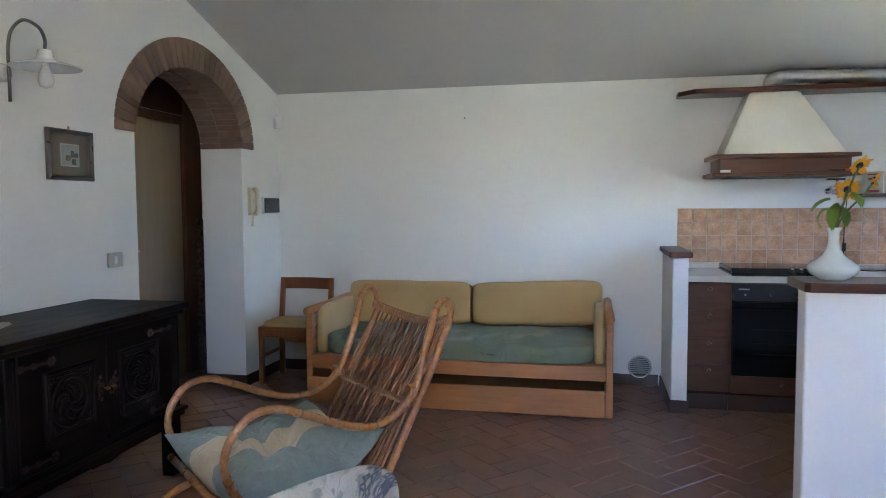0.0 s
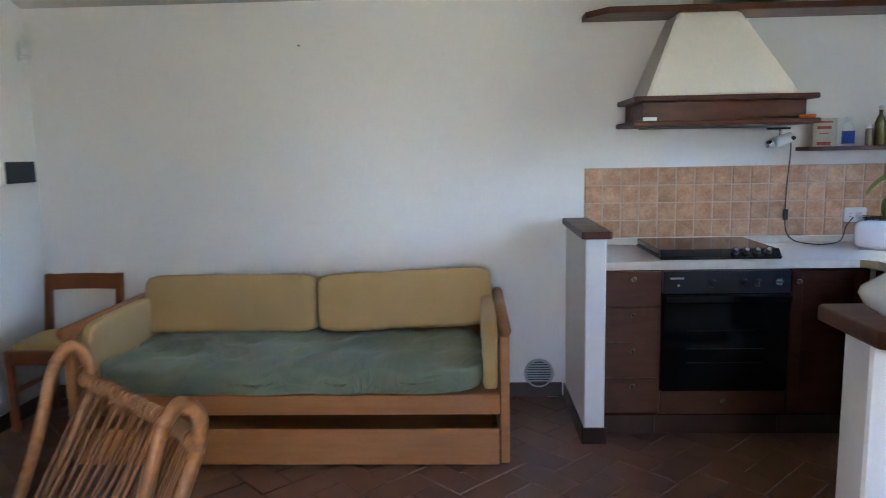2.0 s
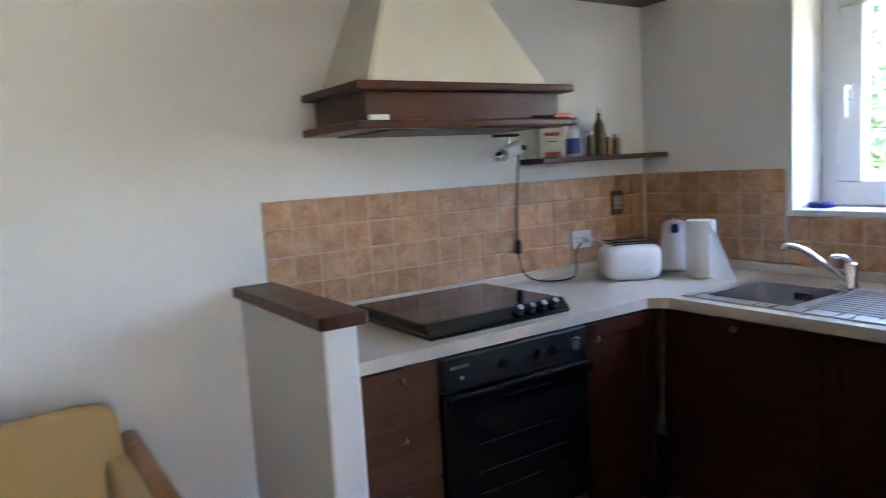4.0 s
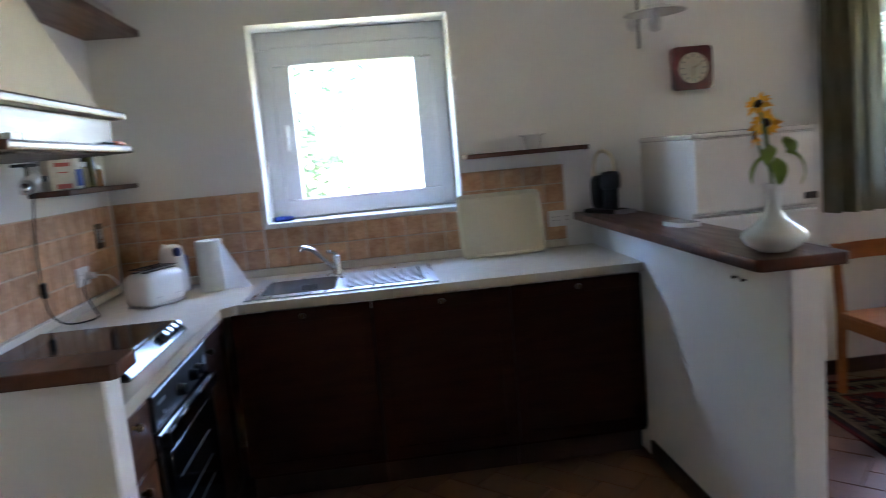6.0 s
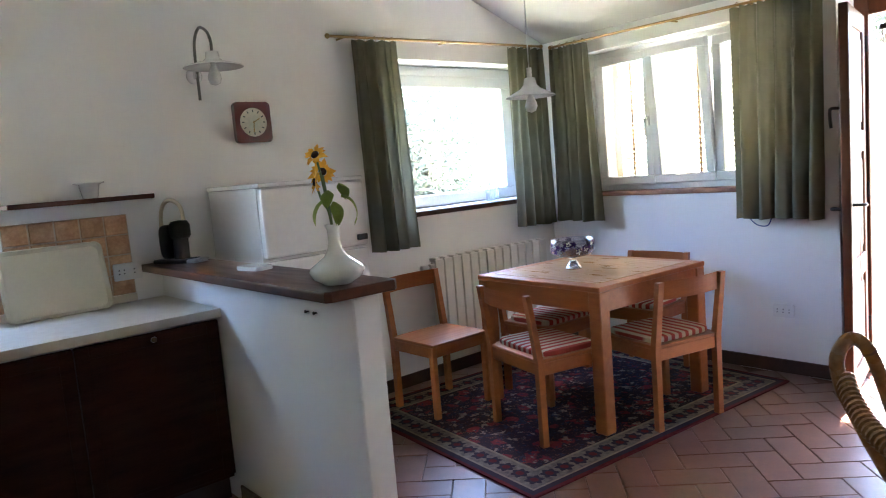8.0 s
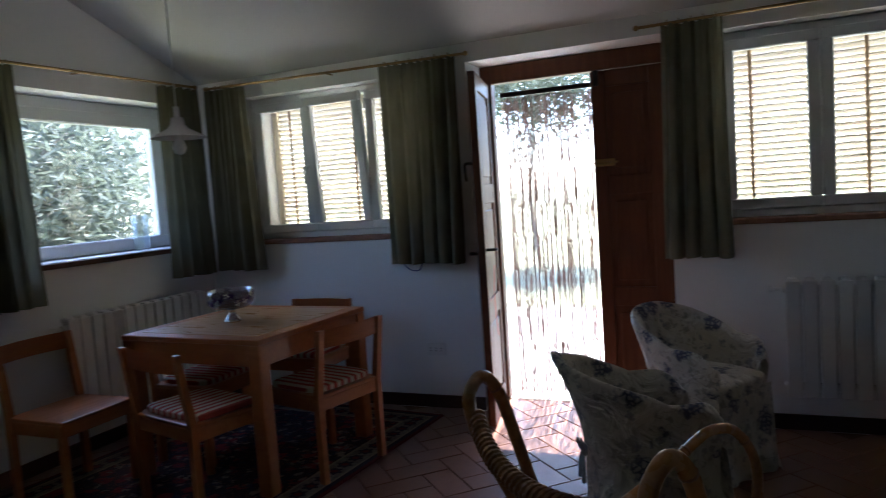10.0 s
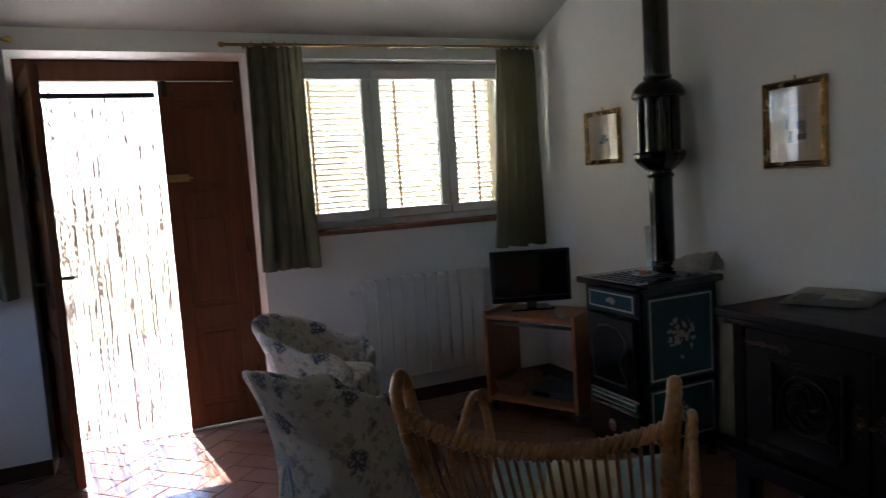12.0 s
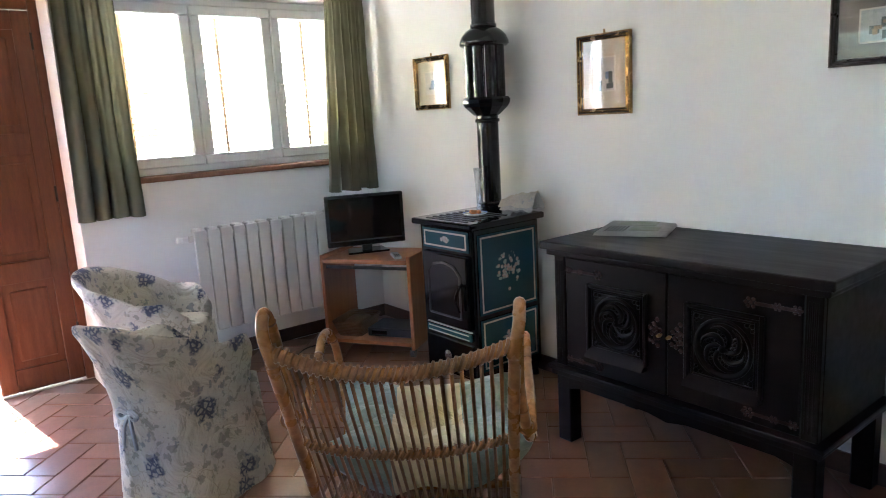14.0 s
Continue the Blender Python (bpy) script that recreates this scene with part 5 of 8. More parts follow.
for i, x in enumerate((0.0, SW_ - 0.045)):
    bm = box(x, 0.0, 0.0, x + 0.045, 0.06, 0.625, 0.006)
    box(x, SD - 0.06, 0.0, x + 0.045, SD, 0.625, 0.006, bm)
    box(x + 0.008, 0.06, 0.05, x + 0.037, SD - 0.06, 0.10, 0.003, bm)
    box(x + 0.008, 0.06, 0.36, x + 0.037, SD - 0.06, 0.44, 0.003, bm)
    part("arm_frame", bm, SOFAWOOD, sf)
    bm = cyl((x + 0.0225, -0.03, 0.640), (x + 0.0225, SD, 0.640), 0.030, n=18)
    bmesh.ops.bevel(bm, geom=[e for e in bm.edges if len(e.link_faces) == 2 and e.calc_face_angle(0) > 1.2], offset=0.006, segments=2, affect="EDGES")
    part("arm_roll", bm, SOFAWOOD, sf, "round wooden arm rest", True)
    bm = cushion(0.075, SD - 0.12, 0.36, 6, 0.003, 12, i)
    part("arm_pad", bm, YELLOWC, sf, "mustard arm cushion", True).matrix_basis = Matrix.Translation((0.085 if i == 0 else SW_ - 0.085, SD / 2 - 0.01, 0.305))
bm = cushion(SW_ - 0.22, SD - 0.06, 0.128, 7, 0.0, 64)
for v in bm.verts:
    c = v.co
    fold = 0.010 * noise.noise(Vector((c.x * 3.1, c.y * 5.0, 1.7))) + 0.007 * noise.noise(Vector((c.x * 11, c.y * 7, 4.2)))
    fold += 0.012 * max(0.0, 1 - 9 * abs(noise.noise(Vector((c.x * 4.2 - c.y * 2.5, c.y * 1.6, 8.3))))) * min(1.0, max(0.0, 0.25 - c.y) * 3)
    crease = 0.010 * math.sin(c.x * 16 + 3 * noise.noise(Vector((c.x * 2, c.y * 3, 0)))) * max(0, -c.y / 0.4) ** 2
    v.co.z += (fold * 2.3 + crease * 1.0) if c.z > 0.06 else 0
    if c.y < -0.3:
        v.co.y += crease * 1.3
        v.co.z -= 0.012 if c.z < 0.03 else 0.0
part("mattress", bm, GREENC, sf, "creased sage green mattress cover", True).matrix_basis = Matrix.Translation((SW_ / 2, SD / 2 - 0.045, 0.338))
for k in range(2):
    bm = cushion(0.975, 0.19, 0.325, 9.0, 0.004, 24, 5 * k)
    bmesh.ops.transform(bm, matrix=Matrix.Rotation(radians(-2.2 * k), 4, "Y") @ Matrix.Rotation(radians(-13), 4, "X"), verts=bm.verts)
    part("bolster", bm, YELLOWC, sf, "plump mustard back bolster", True).matrix_basis = Matrix.Translation((0.56 + k * 0.985, SD - 0.15, 0.455 + 0.012 * k))


def square_chair(m, wood, label, pad=None, pad_label="", stretchers=False, w=0.44, d=0.42, hb=0.78, group="", rounded_top=False):
    """A plain wooden chair; seat centre at the origin, facing -y."""
    ob = thing("chair", label, "chair", m, group)
    t = 0.036
    for sx in (-1, 1):
        x = sx * (w / 2 - t / 2)
        part("front_leg", box(x - t / 2, -d / 2, 0, x + t / 2, -d / 2 + t, 0.43, 0.004), wood, ob)
        lean = 0.045
        bm = bmesh.new()
        pts = [(d / 2 - t, 0), (d / 2, 0), (d / 2, 0.43), (d / 2 + lean, hb), (d / 2 + lean - t * 0.8, hb), (d / 2 - t, 0.43)]
        prism(pts, x - t / 2, x + t / 2, 0.003, bm, axis="x")
        part("back_leg", bm, wood, ob)
        part("side_rail", box(x - t * 0.35, -d / 2 + t, 0.365, x + t * 0.35, d / 2 - t, 0.428, 0.003), wood, ob)
        if stretchers:
            part("stretcher", box(x - 0.009, -d / 2 + t, 0.20, x + 0.009, d / 2 - t, 0.225, 0.003), wood, ob)
    part("front_rail", box(-w / 2 + t, -d / 2 + 0.006, 0.365, w / 2 - t, -d / 2 + 0.026, 0.428, 0.003), wood, ob)
    part("rear_rail", box(-w / 2 + t, d / 2 - 0.03, 0.365, w / 2 - t, d / 2 - 0.008, 0.428, 0.003), wood, ob)
    if stretchers:
        part("stretcher", box(-w / 2 + t, d / 2 - 0.027, 0.26, w / 2 - t, d / 2 - 0.009, 0.29, 0.003), wood, ob)
    part("seat", box(-w / 2 + 0.004, -d / 2 - 0.006, 0.428, w / 2 - 0.004, d / 2 - t * 0.2, 0.446, 0.006, seg=2), wood, ob)
    y0 = d / 2 + 0.018
    def rail(u, v, w=w):
        x = (u - 0.5) * (w - 2 * t + 0.004)
        return (x, y0 + 0.030 * (1 - (2 * u - 1) ** 2), hb - 0.092 + 0.080 * v + 0.012 * v)
    part("backrest", grid_surface(rail, 12, 2, thick=0.018), wood, ob)
    if pad:
        bm = cushion(w - 0.045, d - 0.05, 0.036, 7, 0.002, 12)
        part("seat_pad", bm, pad, ob, pad_label, True).matrix_basis = Matrix.Translation((0, -0.012, 0.444))
    return ob

ORANGEWOOD = stuff("orange_wood", (0.32, 0.105, 0.035), (0.23, 0.072, 0.024), 0.38, scale=4, fine=30, stretch=(8, 8, 1), bump=0.06, dist=0.002)
square_chair(pose(-2.19, 4.98, 0, 0, 0, 0), ORANGEWOOD, "orange-brown wooden chair with a mustard seat pad", YELLOWC, "mustard seat pad", True, 0.455, 0.40, 0.785)

# air vent in the sofa wall
GREYP = stuff("grey_vent_plastic", (0.45, 0.45, 0.43), (0.36, 0.36, 0.35), 0.5)
av = thing("air_vent", "round grey wall vent with horizontal louvres", "vent", Matrix.Translation((0.445, YN, 0.14)))
bm = lathe([(0.072, 0.0), (0.088, 0.0), (0.088, 0.008), (0.08, 0.014), (0.074, 0.012), (0.072, 0.0)], 36)
bmesh.ops.transform(bm, matrix=Matrix.Rotation(radians(90), 4, "X"), verts=bm.verts)
part("ring", bm, GREYP, av)
part("backing", cyl((0, -0.001, 0), (0, -0.003, 0), 0.074, n=32), BLACKPLASTIC, av)
for k in range(9):
    z = -0.06 + k * 0.015
    hw_ = math.sqrt(0.074 ** 2 - z ** 2) - 0.001
    part("louvre", box(-hw_, -0.010, z - 0.004, hw_, -0.004, z + 0.004, 0.001), GREYP, av)

# on the west wall by the arch
ic = thing("intercom", "cream wall intercom handset with a coiled cord", "intercom", WP(4.82, 1.405))
part("base", prism(rounded(0.085, 0.21, 0.01), -0.03, 0.0, 0.004, axis="y"), CREAM, ic)
bm = tube(smooth_path([(-0.012, -0.035, 0.09), (-0.012, -0.062, 0.085), (-0.012, -0.066, 0.0), (-0.012, -0.062, -0.085), (-0.012, -0.035, -0.09)], 6), 0.017, 10)
part("handset", bm, CREAM, ic, "cream handset", True)
pts_ = [(-0.012 + 0.018 * math.sin(k * 0.0) - 0.02 * math.sin(math.pi * k / 60) + 0.006 * math.cos(k * 1.3), -0.03 + 0.006 * math.sin(k * 1.3), -0.10 - 0.085 * math.sin(math.pi * k / 60)) for k in range(61)]
part("cord", tube(pts_, 0.003, 5), CREAM, ic)
bx = thing("fuse_box", "white fuse box with a dark tinted window", "fuse box", WP(5.12, 1.375))
part("case", prism(rounded(0.27, 0.135, 0.01), -0.022, 0.0, 0.004, axis="y"), WHITE, bx)
part("window", prism(rounded(0.245, 0.118, 0.006), -0.034, -0.021, 0.003, axis="y"), stuff("tinted_window", (0.035, 0.045, 0.06), None, 0.2, bump=0), bx, "dark tinted window")
al = thing("motion_sensor", "small white alarm sensor high in the corner", "sensor", pose(xw(5.2) + 0.03, YN - 0.06, 2.05, 0, 0, 40))
part("body", box(-0.03, -0.03, -0.05, 0.03, 0.02, 0.05, 0.008, seg=2), WHITE, al)
part("lens", box(-0.02, -0.036, -0.03, 0.02, -0.028, 0.015, 0.004), ENAMEL, al)
part("bracket", box(-0.06, 0.0, -0.04, -0.028, 0.03, 0.04, 0.004), WHITE, al)
ws = thing("light_switch", "white light switch beside the arch", "switch", WP(3.285, 1.075))
part("plate", prism(rounded(0.115, 0.08, 0.006, 2), -0.012, 0.0, 0.002, axis="y"), stuff("ivory_plate", (0.58, 0.55, 0.48), None, 0.4), ws)
part("rocker", box(-0.012, -0.014, -0.022, 0.012, -0.009, 0.022, 0.002), ENAMEL, ws)
nl = thing("nail", "small dark nail in the wall", "nail", Matrix.Translation((-0.893, YN, 2.047)))
part("shank", cyl((0, 0, 0), (0, -0.02, 0.002), 0.004, n=6), IRON, nl)

# pictures
def picture(y0, y1, z0, z1, frame_mat, label, mat_w, art_cols, rim=0.028):
    w, h = y1 - y0, z1 - z0
    ob = thing("framed_picture", label, "picture", WP((y0 + y1) / 2, (z0 + z1) / 2), "pictures on the west wall")
    bm = bmesh.new()
    prof = [(0.0, 0.0), (0.0, 0.020), (0.10, 0.026), (0.24, 0.024), (0.28, 0.013), (0.42, 0.016), (0.56, 0.023), (0.68, 0.020), (0.72, 0.010), (0.84, 0.013), (0.94, 0.016), (1.0, 0.009), (1.0, 0.0)]
    loops = []
    for u, dpt in prof:
        hw2, hh2 = w / 2 - rim * u, h / 2 - rim * u
        loops.append([bm.verts.new((x, -dpt, z)) for x, z in ((-hw2, -hh2), (hw2, -hh2), (hw2, hh2), (-hw2, hh2))])
    for a, b in zip(loops, loops[1:]):
        for k in range(4):
            bm.faces.new((a[k], a[(k + 1) % 4], b[(k + 1) % 4], b[k]))
    fm_ = part("frame", bm, frame_mat, ob)
    for u0, u1, dpt in ((0.30, 0.37, 0.0168), (0.72, 0.77, 0.0140)):
        bm = bmesh.new()
        a, b = rim * u0, rim * u1
        for q in ((-w / 2 + a, -h / 2 + a, -w / 2 + b, h / 2 - a), (w / 2 - b, -h / 2 + a, w / 2 - a, h / 2 - a), (-w / 2 + b, -h / 2 + a, w / 2 - b, -h / 2 + b), (-w / 2 + b, h / 2 - b, w / 2 - b, h / 2 - a)):
            box(q[0], -dpt, q[1], q[2], -0.004, q[3], 0, bm)
        part("dark_line", bm, IRON, fm_, "dark line in the moulding")
    part("mount", box(-w / 2 + rim, -0.008, -h / 2 + rim, w / 2 - rim, -0.002, h / 2 - rim), mat_w, ob, "card mount")
    aw, ah = w * 0.19, h * 0.20
    part("mount_edge", box(-aw - 0.006, -0.0092, -ah - 0.006, aw + 0.006, -0.0078, ah + 0.006), CARD, ob)
    part("print", box(-aw, -0.0105, -ah, aw, -0.0090, ah), art_cols[0], ob, "small landscape print")
    rr = random.Random(int(y0 * 100))
    for k in range(7):
        x, z = rr.uniform(-0.75, 0.75) * aw, rr.uniform(-0.8, 0.2) * ah
        ww, hh = rr.uniform(0.08, 0.3) * aw, rr.uniform(0.08, 0.35) * ah
        x = max(-aw + ww, min(aw - ww, x))
        part("print_patch", box(x - ww, -0.0112 - 0.0001 * k, z - hh, x + ww, -0.0100, min(ah, z + hh)), art_cols[1 + k % 2], ob)
    g = part("glazing", box(-w / 2 + rim, -0.0145, -h / 2 + rim, w / 2 - rim, -0.013, h / 2 - rim), PANE, ob)
    g.visible_shadow = False
    part("hook", cyl((0, -0.005, h / 2), (0, -0.005, h / 2 + 0.018), 0.005, n=8), BRASS, ob)
    return ob

GOLD = stuff("gilt_frame", (0.55, 0.38, 0.17), (0.42, 0.27, 0.11), 0.26, metal=0.9, scale=25, bump=0.1)
SILV = stuff("pewter_frame", (0.20, 0.17, 0.15), (0.12, 0.10, 0.09), 0.3, metal=0.7, scale=25)
MOUNTB = stuff("taupe_mount", (0.22, 0.18, 0.13), None, 0.9)
MOUNTC = stuff("cream_mount", (0.62, 0.55, 0.42), None, 0.9)
ART = [stuff("print_paper", (0.48, 0.50, 0.47), (0.32, 0.36, 0.34), 0.8, scale=40), stuff("print_dark", (0.10, 0.12, 0.10), None, 0.8, scale=50), stuff("print_ochre", (0.30, 0.22, 0.12), None, 0.8, scale=50)]
ART2 = [stuff("print_pale", (0.55, 0.52, 0.46), (0.42, 0.40, 0.36), 0.8, scale=40), ART[1], stuff("print_blue", (0.20, 0.26, 0.36), None, 0.8, scale=50)]
picture(2.822, 3.13, 1.503, 1.758, SILV, "small landscape print in a pewter frame on the wall", MOUNTB, ART, 0.024)
picture(1.672, 1.975, 1.378, 1.745, GOLD, "print with a cream mount in a gilt frame above the dresser", MOUNTC, ART2, 0.030)
picture(0.336, 0.665, 1.455, 1.771, GOLD, "small print in a gilt frame behind the stove", MOUNTC, ART2, 0.030)

# carved dresser
dz = thing("dresser", "black-stained carved oak dresser with two doors", "dresser", Matrix.Translation((xw(2.5) + 0.008, 1.985, 0)))
DD, DL = 0.535, 1.075
part("top", box(0.0, -0.045, 0.848, DD + 0.045, DL + 0.045, 0.882, 0.008, seg=2), BLACKWOOD, dz)
part("cornice", box(0.0, -0.025, 0.822, DD + 0.025, DL + 0.025, 0.848, 0.008, seg=2), BLACKWOOD, dz)
part("carcass", box(0.0, 0.0, 0.345, DD - 0.022, DL, 0.822, 0.004), BLACKWOOD, dz)
for z0, z1, o in ((0.325, 0.345, 0.030), (0.300, 0.325, 0.018)):
    part("base_moulding", box(0.0, -o, z0, DD + o, DL + o, z1, 0.006, seg=2), BLACKWOOD, dz)
bm = bmesh.new()
n = 24
def ap(u):
    return 0.262 - 0.022 * max(0.0, 1 - min(u, 1 - u) / 0.07) - 0.016 * math.exp(-((u - 0.5) / 0.05) ** 2)
poly = [(0.05 + (DL - 0.10) * k / n, ap(k / n)) for k in range(n + 1)] + [(DL - 0.05, 0.302), (0.05, 0.302)]
prism(poly, DD - 0.02, DD + 0.004, 0.0, bm, axis="x")
part("apron", bm, BLACKWOOD, dz, "shaped apron")
for y in (0.0, DL - 0.075):
    for x in (0.005, DD - 0.065):
        part("leg", box(x, y, 0.0, x + 0.07, y + 0.075, 0.302, 0.006), BLACKWOOD, dz)
for y in (0.0, DL - 0.055):
    bm = box(DD - 0.022, y, 0.345, DD + 0.004, y + 0.055, 0.822, 0.004)
    for k in range(3):
        box(DD + 0.003, y + 0.012 + k * 0.012, 0.37, DD + 0.007, y + 0.018 + k * 0.012, 0.80, 0.001, bm)
    part("pilaster", bm, BLACKWOOD, dz, "reeded corner pilaster")


def carved_door(y0, y1, hinge_left):
    d_ = part("door", box(DD - 0.022, y0 + 0.002, 0.35, DD + 0.002, y1 - 0.002, 0.818, 0.004), BLACKWOOD, dz)
    yc, zc, s = (y0 + y1) / 2 + (0.02 if hinge_left else -0.02), 0.585, 0.125
    for a, b, th, xx in ((s + 0.018, s + 0.002, 0.016, 0), (s - 0.008, s - 0.016, 0.010, 0)):
        bm = bmesh.new()
        for q in ((yc - a, zc - a, yc - b, zc + a), (yc + b, zc - a, yc + a, zc + a), (yc - b, zc - a, yc + b, zc - b), (yc - b, zc + b, yc + b, zc + a)):
            box(DD + 0.001, q[0], q[1], DD + 0.002 + th, q[2], q[3], 0.003, bm)
        part("panel_moulding", bm, BLACKWOOD, d_)
    part("panel_sill", prism([(DD + 0.002, zc - s + 0.014), (DD + 0.040, zc - s - 0.032), (DD + 0.002, zc - s - 0.032)], yc - s - 0.012, yc + s + 0.012, 0, axis="y"), BLACKWOOD, d_)
    bm = lathe([(0.098, 0), (0.108, 0.004), (0.106, 0.010), (0.098, 0.012), (0.092, 0.006), (0.088, 0.0)], 36)
    bmesh.ops.transform(bm, matrix=Matrix.Translation((DD + 0.002, yc, zc)) @ Matrix.Rotation(radians(90), 4, "Y"), verts=bm.verts)
    part("carved_ring", bm, BLACKWOOD, d_, smooth=True)
    bm = bmesh.new()
    for k in range(6):
        a0 = math.pi / 3 * k + 0.4
        pth = [(DD + 0.006, yc + r_ * math.cos(a0 + tw), zc + r_ * math.sin(a0 + tw)) for r_, tw in ((0.008, 0), (0.03, 0.35), (0.055, 0.8), (0.075, 1.35), (0.08, 1.8))]
        tube(smooth_path(pth, 5), lambda t: 0.010 * math.sin(math.pi * (0.15 + 0.8 * t)), 7, bm)
        for q in range(3):
            a = a0 + 0.9 + q * 0.25
            bmesh.ops.create_icosphere(bm, subdivisions=1, radius=0.008, matrix=Matrix.Translation((DD + 0.004, yc + (0.035 + 0.012 * q) * math.cos(a), zc + (0.035 + 0.012 * q) * math.sin(a))))
    bmesh.ops.create_icosphere(bm, subdivisions=2, radius=0.016, matrix=Matrix.Translation((DD + 0.004, yc, zc)))
    part("carving", bm, BLACKWOOD, d_, "carved whorl", True)
    for sy in (-1, 1):
        for sz in (-1, 1):
            bm = bmesh.new()
            for q in range(3):
                bmesh.ops.create_icosphere(bm, subdivisions=1, radius=0.011 - 0.002 * q, matrix=Matrix.Translation((DD + 0.004, yc + sy * (0.1 - 0.018 * (q == 1)), zc + sz * (0.1 - 0.018 * (q == 2)))))
            part("corner_leaf", bm, BLACKWOOD, d_, smooth=True)
    for z in (0.765, 0.385):
        bm = bmesh.new()
        a, b = (y0 + 0.008, y0 + 0.155) if hinge_left else (y1 - 0.155, y1 - 0.008)
        box(DD + 0.002, a, z - 0.006, DD + 0.005, b, z + 0.006, 0.001, bm)
        e_ = b if hinge_left else a
        sg = 1 if hinge_left else -1
        for c_, big in ((e_ + sg * 0.014, 1.0), (a + (b - a) * 0.5, 0.7), (a + 0.012 if hinge_left else b - 0.012, 0.8)):
            for q in range(7):
                an, rr_ = 2 * math.pi * q / 6, (0.014 * big if q < 6 else 0.0)
                cy_, cz_ = c_ + 1.25 * rr_ * math.cos(an), z + rr_ * math.sin(an)
                cyl((DD + 0.002, cy_, cz_), (DD + 0.007, cy_, cz_), 0.0072 * big, 0.004 * big, 7, bm)
        part("strap_hinge", bm, COPPER, d_, "pierced copper strap hinge")
    bm = bmesh.new()
    ky = y1 - 0.048 if hinge_left else y0 + 0.048
    for q in range(13):
        an, rr_ = 2.4 * q, 0.010 + 0.0034 * q
        cyl((DD + 0.002, ky + 0.6 * rr_ * math.cos(an), zc + 1.15 * rr_ * math.sin(an)), (DD + 0.006, ky + 0.6 * rr_ * math.cos(an), zc + 1.15 * rr_ * math.sin(an)), 0.010, 0.007, 7, bm)
    part("key_plate", bm, COPPER, d_, "pierced copper key plate")
    part("knob", knob(bmesh.new(), DD + 0.004, ky + (0.028 if hinge_left else -0.028), zc, (1, 0, 0), 0.008), BRASS, d_)

carved_door(0.057, DL / 2, True)
carved_door(DL / 2, DL - 0.057, False)

NEWS = stuff("newsprint", (0.58, 0.57, 0.53), (0.40, 0.40, 0.37), 0.9, scale=60, fine=200, spread=0.6)
PHOTO = stuff("colour_photo", (0.44, 0.43, 0.36), (0.30, 0.33, 0.22), 0.6, scale=30)
nw = thing("newspaper", "folded newspaper lying on the dresser", "newspaper", pose(-2.36, 2.12, 0.8825, 0, 0, 24) @ Matrix.Diagonal((1.3, 1.5, 1, 1)))
for k, s_ in enumerate((1.0, 0.985, 0.97)):
    part("sheet", grid_surface(lambda u, v, k=k, s_=s_: ((u - 0.5) * 0.27 * s_, (v - 0.5) * 0.20 * s_, 0.002 + 0.0042 * k + 0.001 * math.sin(u * 3) * (k > 0)), 6, 4, thick=0.0015), NEWS, nw)
part("photo", box(-0.10, -0.06, 0.0137, -0.02, 0.05, 0.0147), PHOTO, nw)
part("photo", box(0.0, -0.01, 0.0142, 0.08, 0.07, 0.0152), PHOTO, nw)
for k in range(6):
    part("text_bar", box(0.0, -0.075 + k * 0.010, 0.0142, 0.10, -0.071 + k * 0.010, 0.0150), IRON, nw)

# stove
sv = thing("stove", "black cast-iron stove with blue flowered tile panels", "stove", Matrix.Translation((0, 0, 0)))
X0, X1, Y0, Y1 = -2.49, -2.03, 0.985, 1.405
part("top", box(X0 - 0.02, Y0 - 0.03, 0.862, X1 + 0.035, Y1 + 0.03, 0.895, 0.010, seg=2), BLACKGLOSS, sv)
part("body", box(X0, Y0, 0.07, X1, Y1, 0.862, 0.012, seg=2), BLACKGLOSS, sv)
for x in (X0 + 0.03, X1 - 0.03):
    for y in (Y0 + 0.03, Y1 - 0.03):
        part("foot", lathe([(0, 0), (0.026, 0), (0.02, 0.03), (0.028, 0.072), (0, 0.072)], 12, at=(x, y, 0)), BLACKGLOSS, sv)
for k in range(7):
    part("top_grille", box(X0 + 0.17 + k * 0.045, Y0 + 0.05, 0.8945, X0 + 0.185 + k * 0.045, Y1 - 0.05, 0.898), BLACKPLASTIC, sv)
BLUET = stuff("blue_tile", (0.026, 0.078, 0.098), (0.020, 0.060, 0.078), 0.2, scale=8, bump=0.02)
CREAMT = stuff("cream_glaze", (0.55, 0.53, 0.46), None, 0.25)
FLW = stuff("flower_glaze", (0.36, 0.40, 0.36), (0.30, 0.22, 0.17), 0.3, scale=60, spread=0.2)
GRN = stuff("leaf_glaze", (0.22, 0.32, 0.28), None, 0.3)


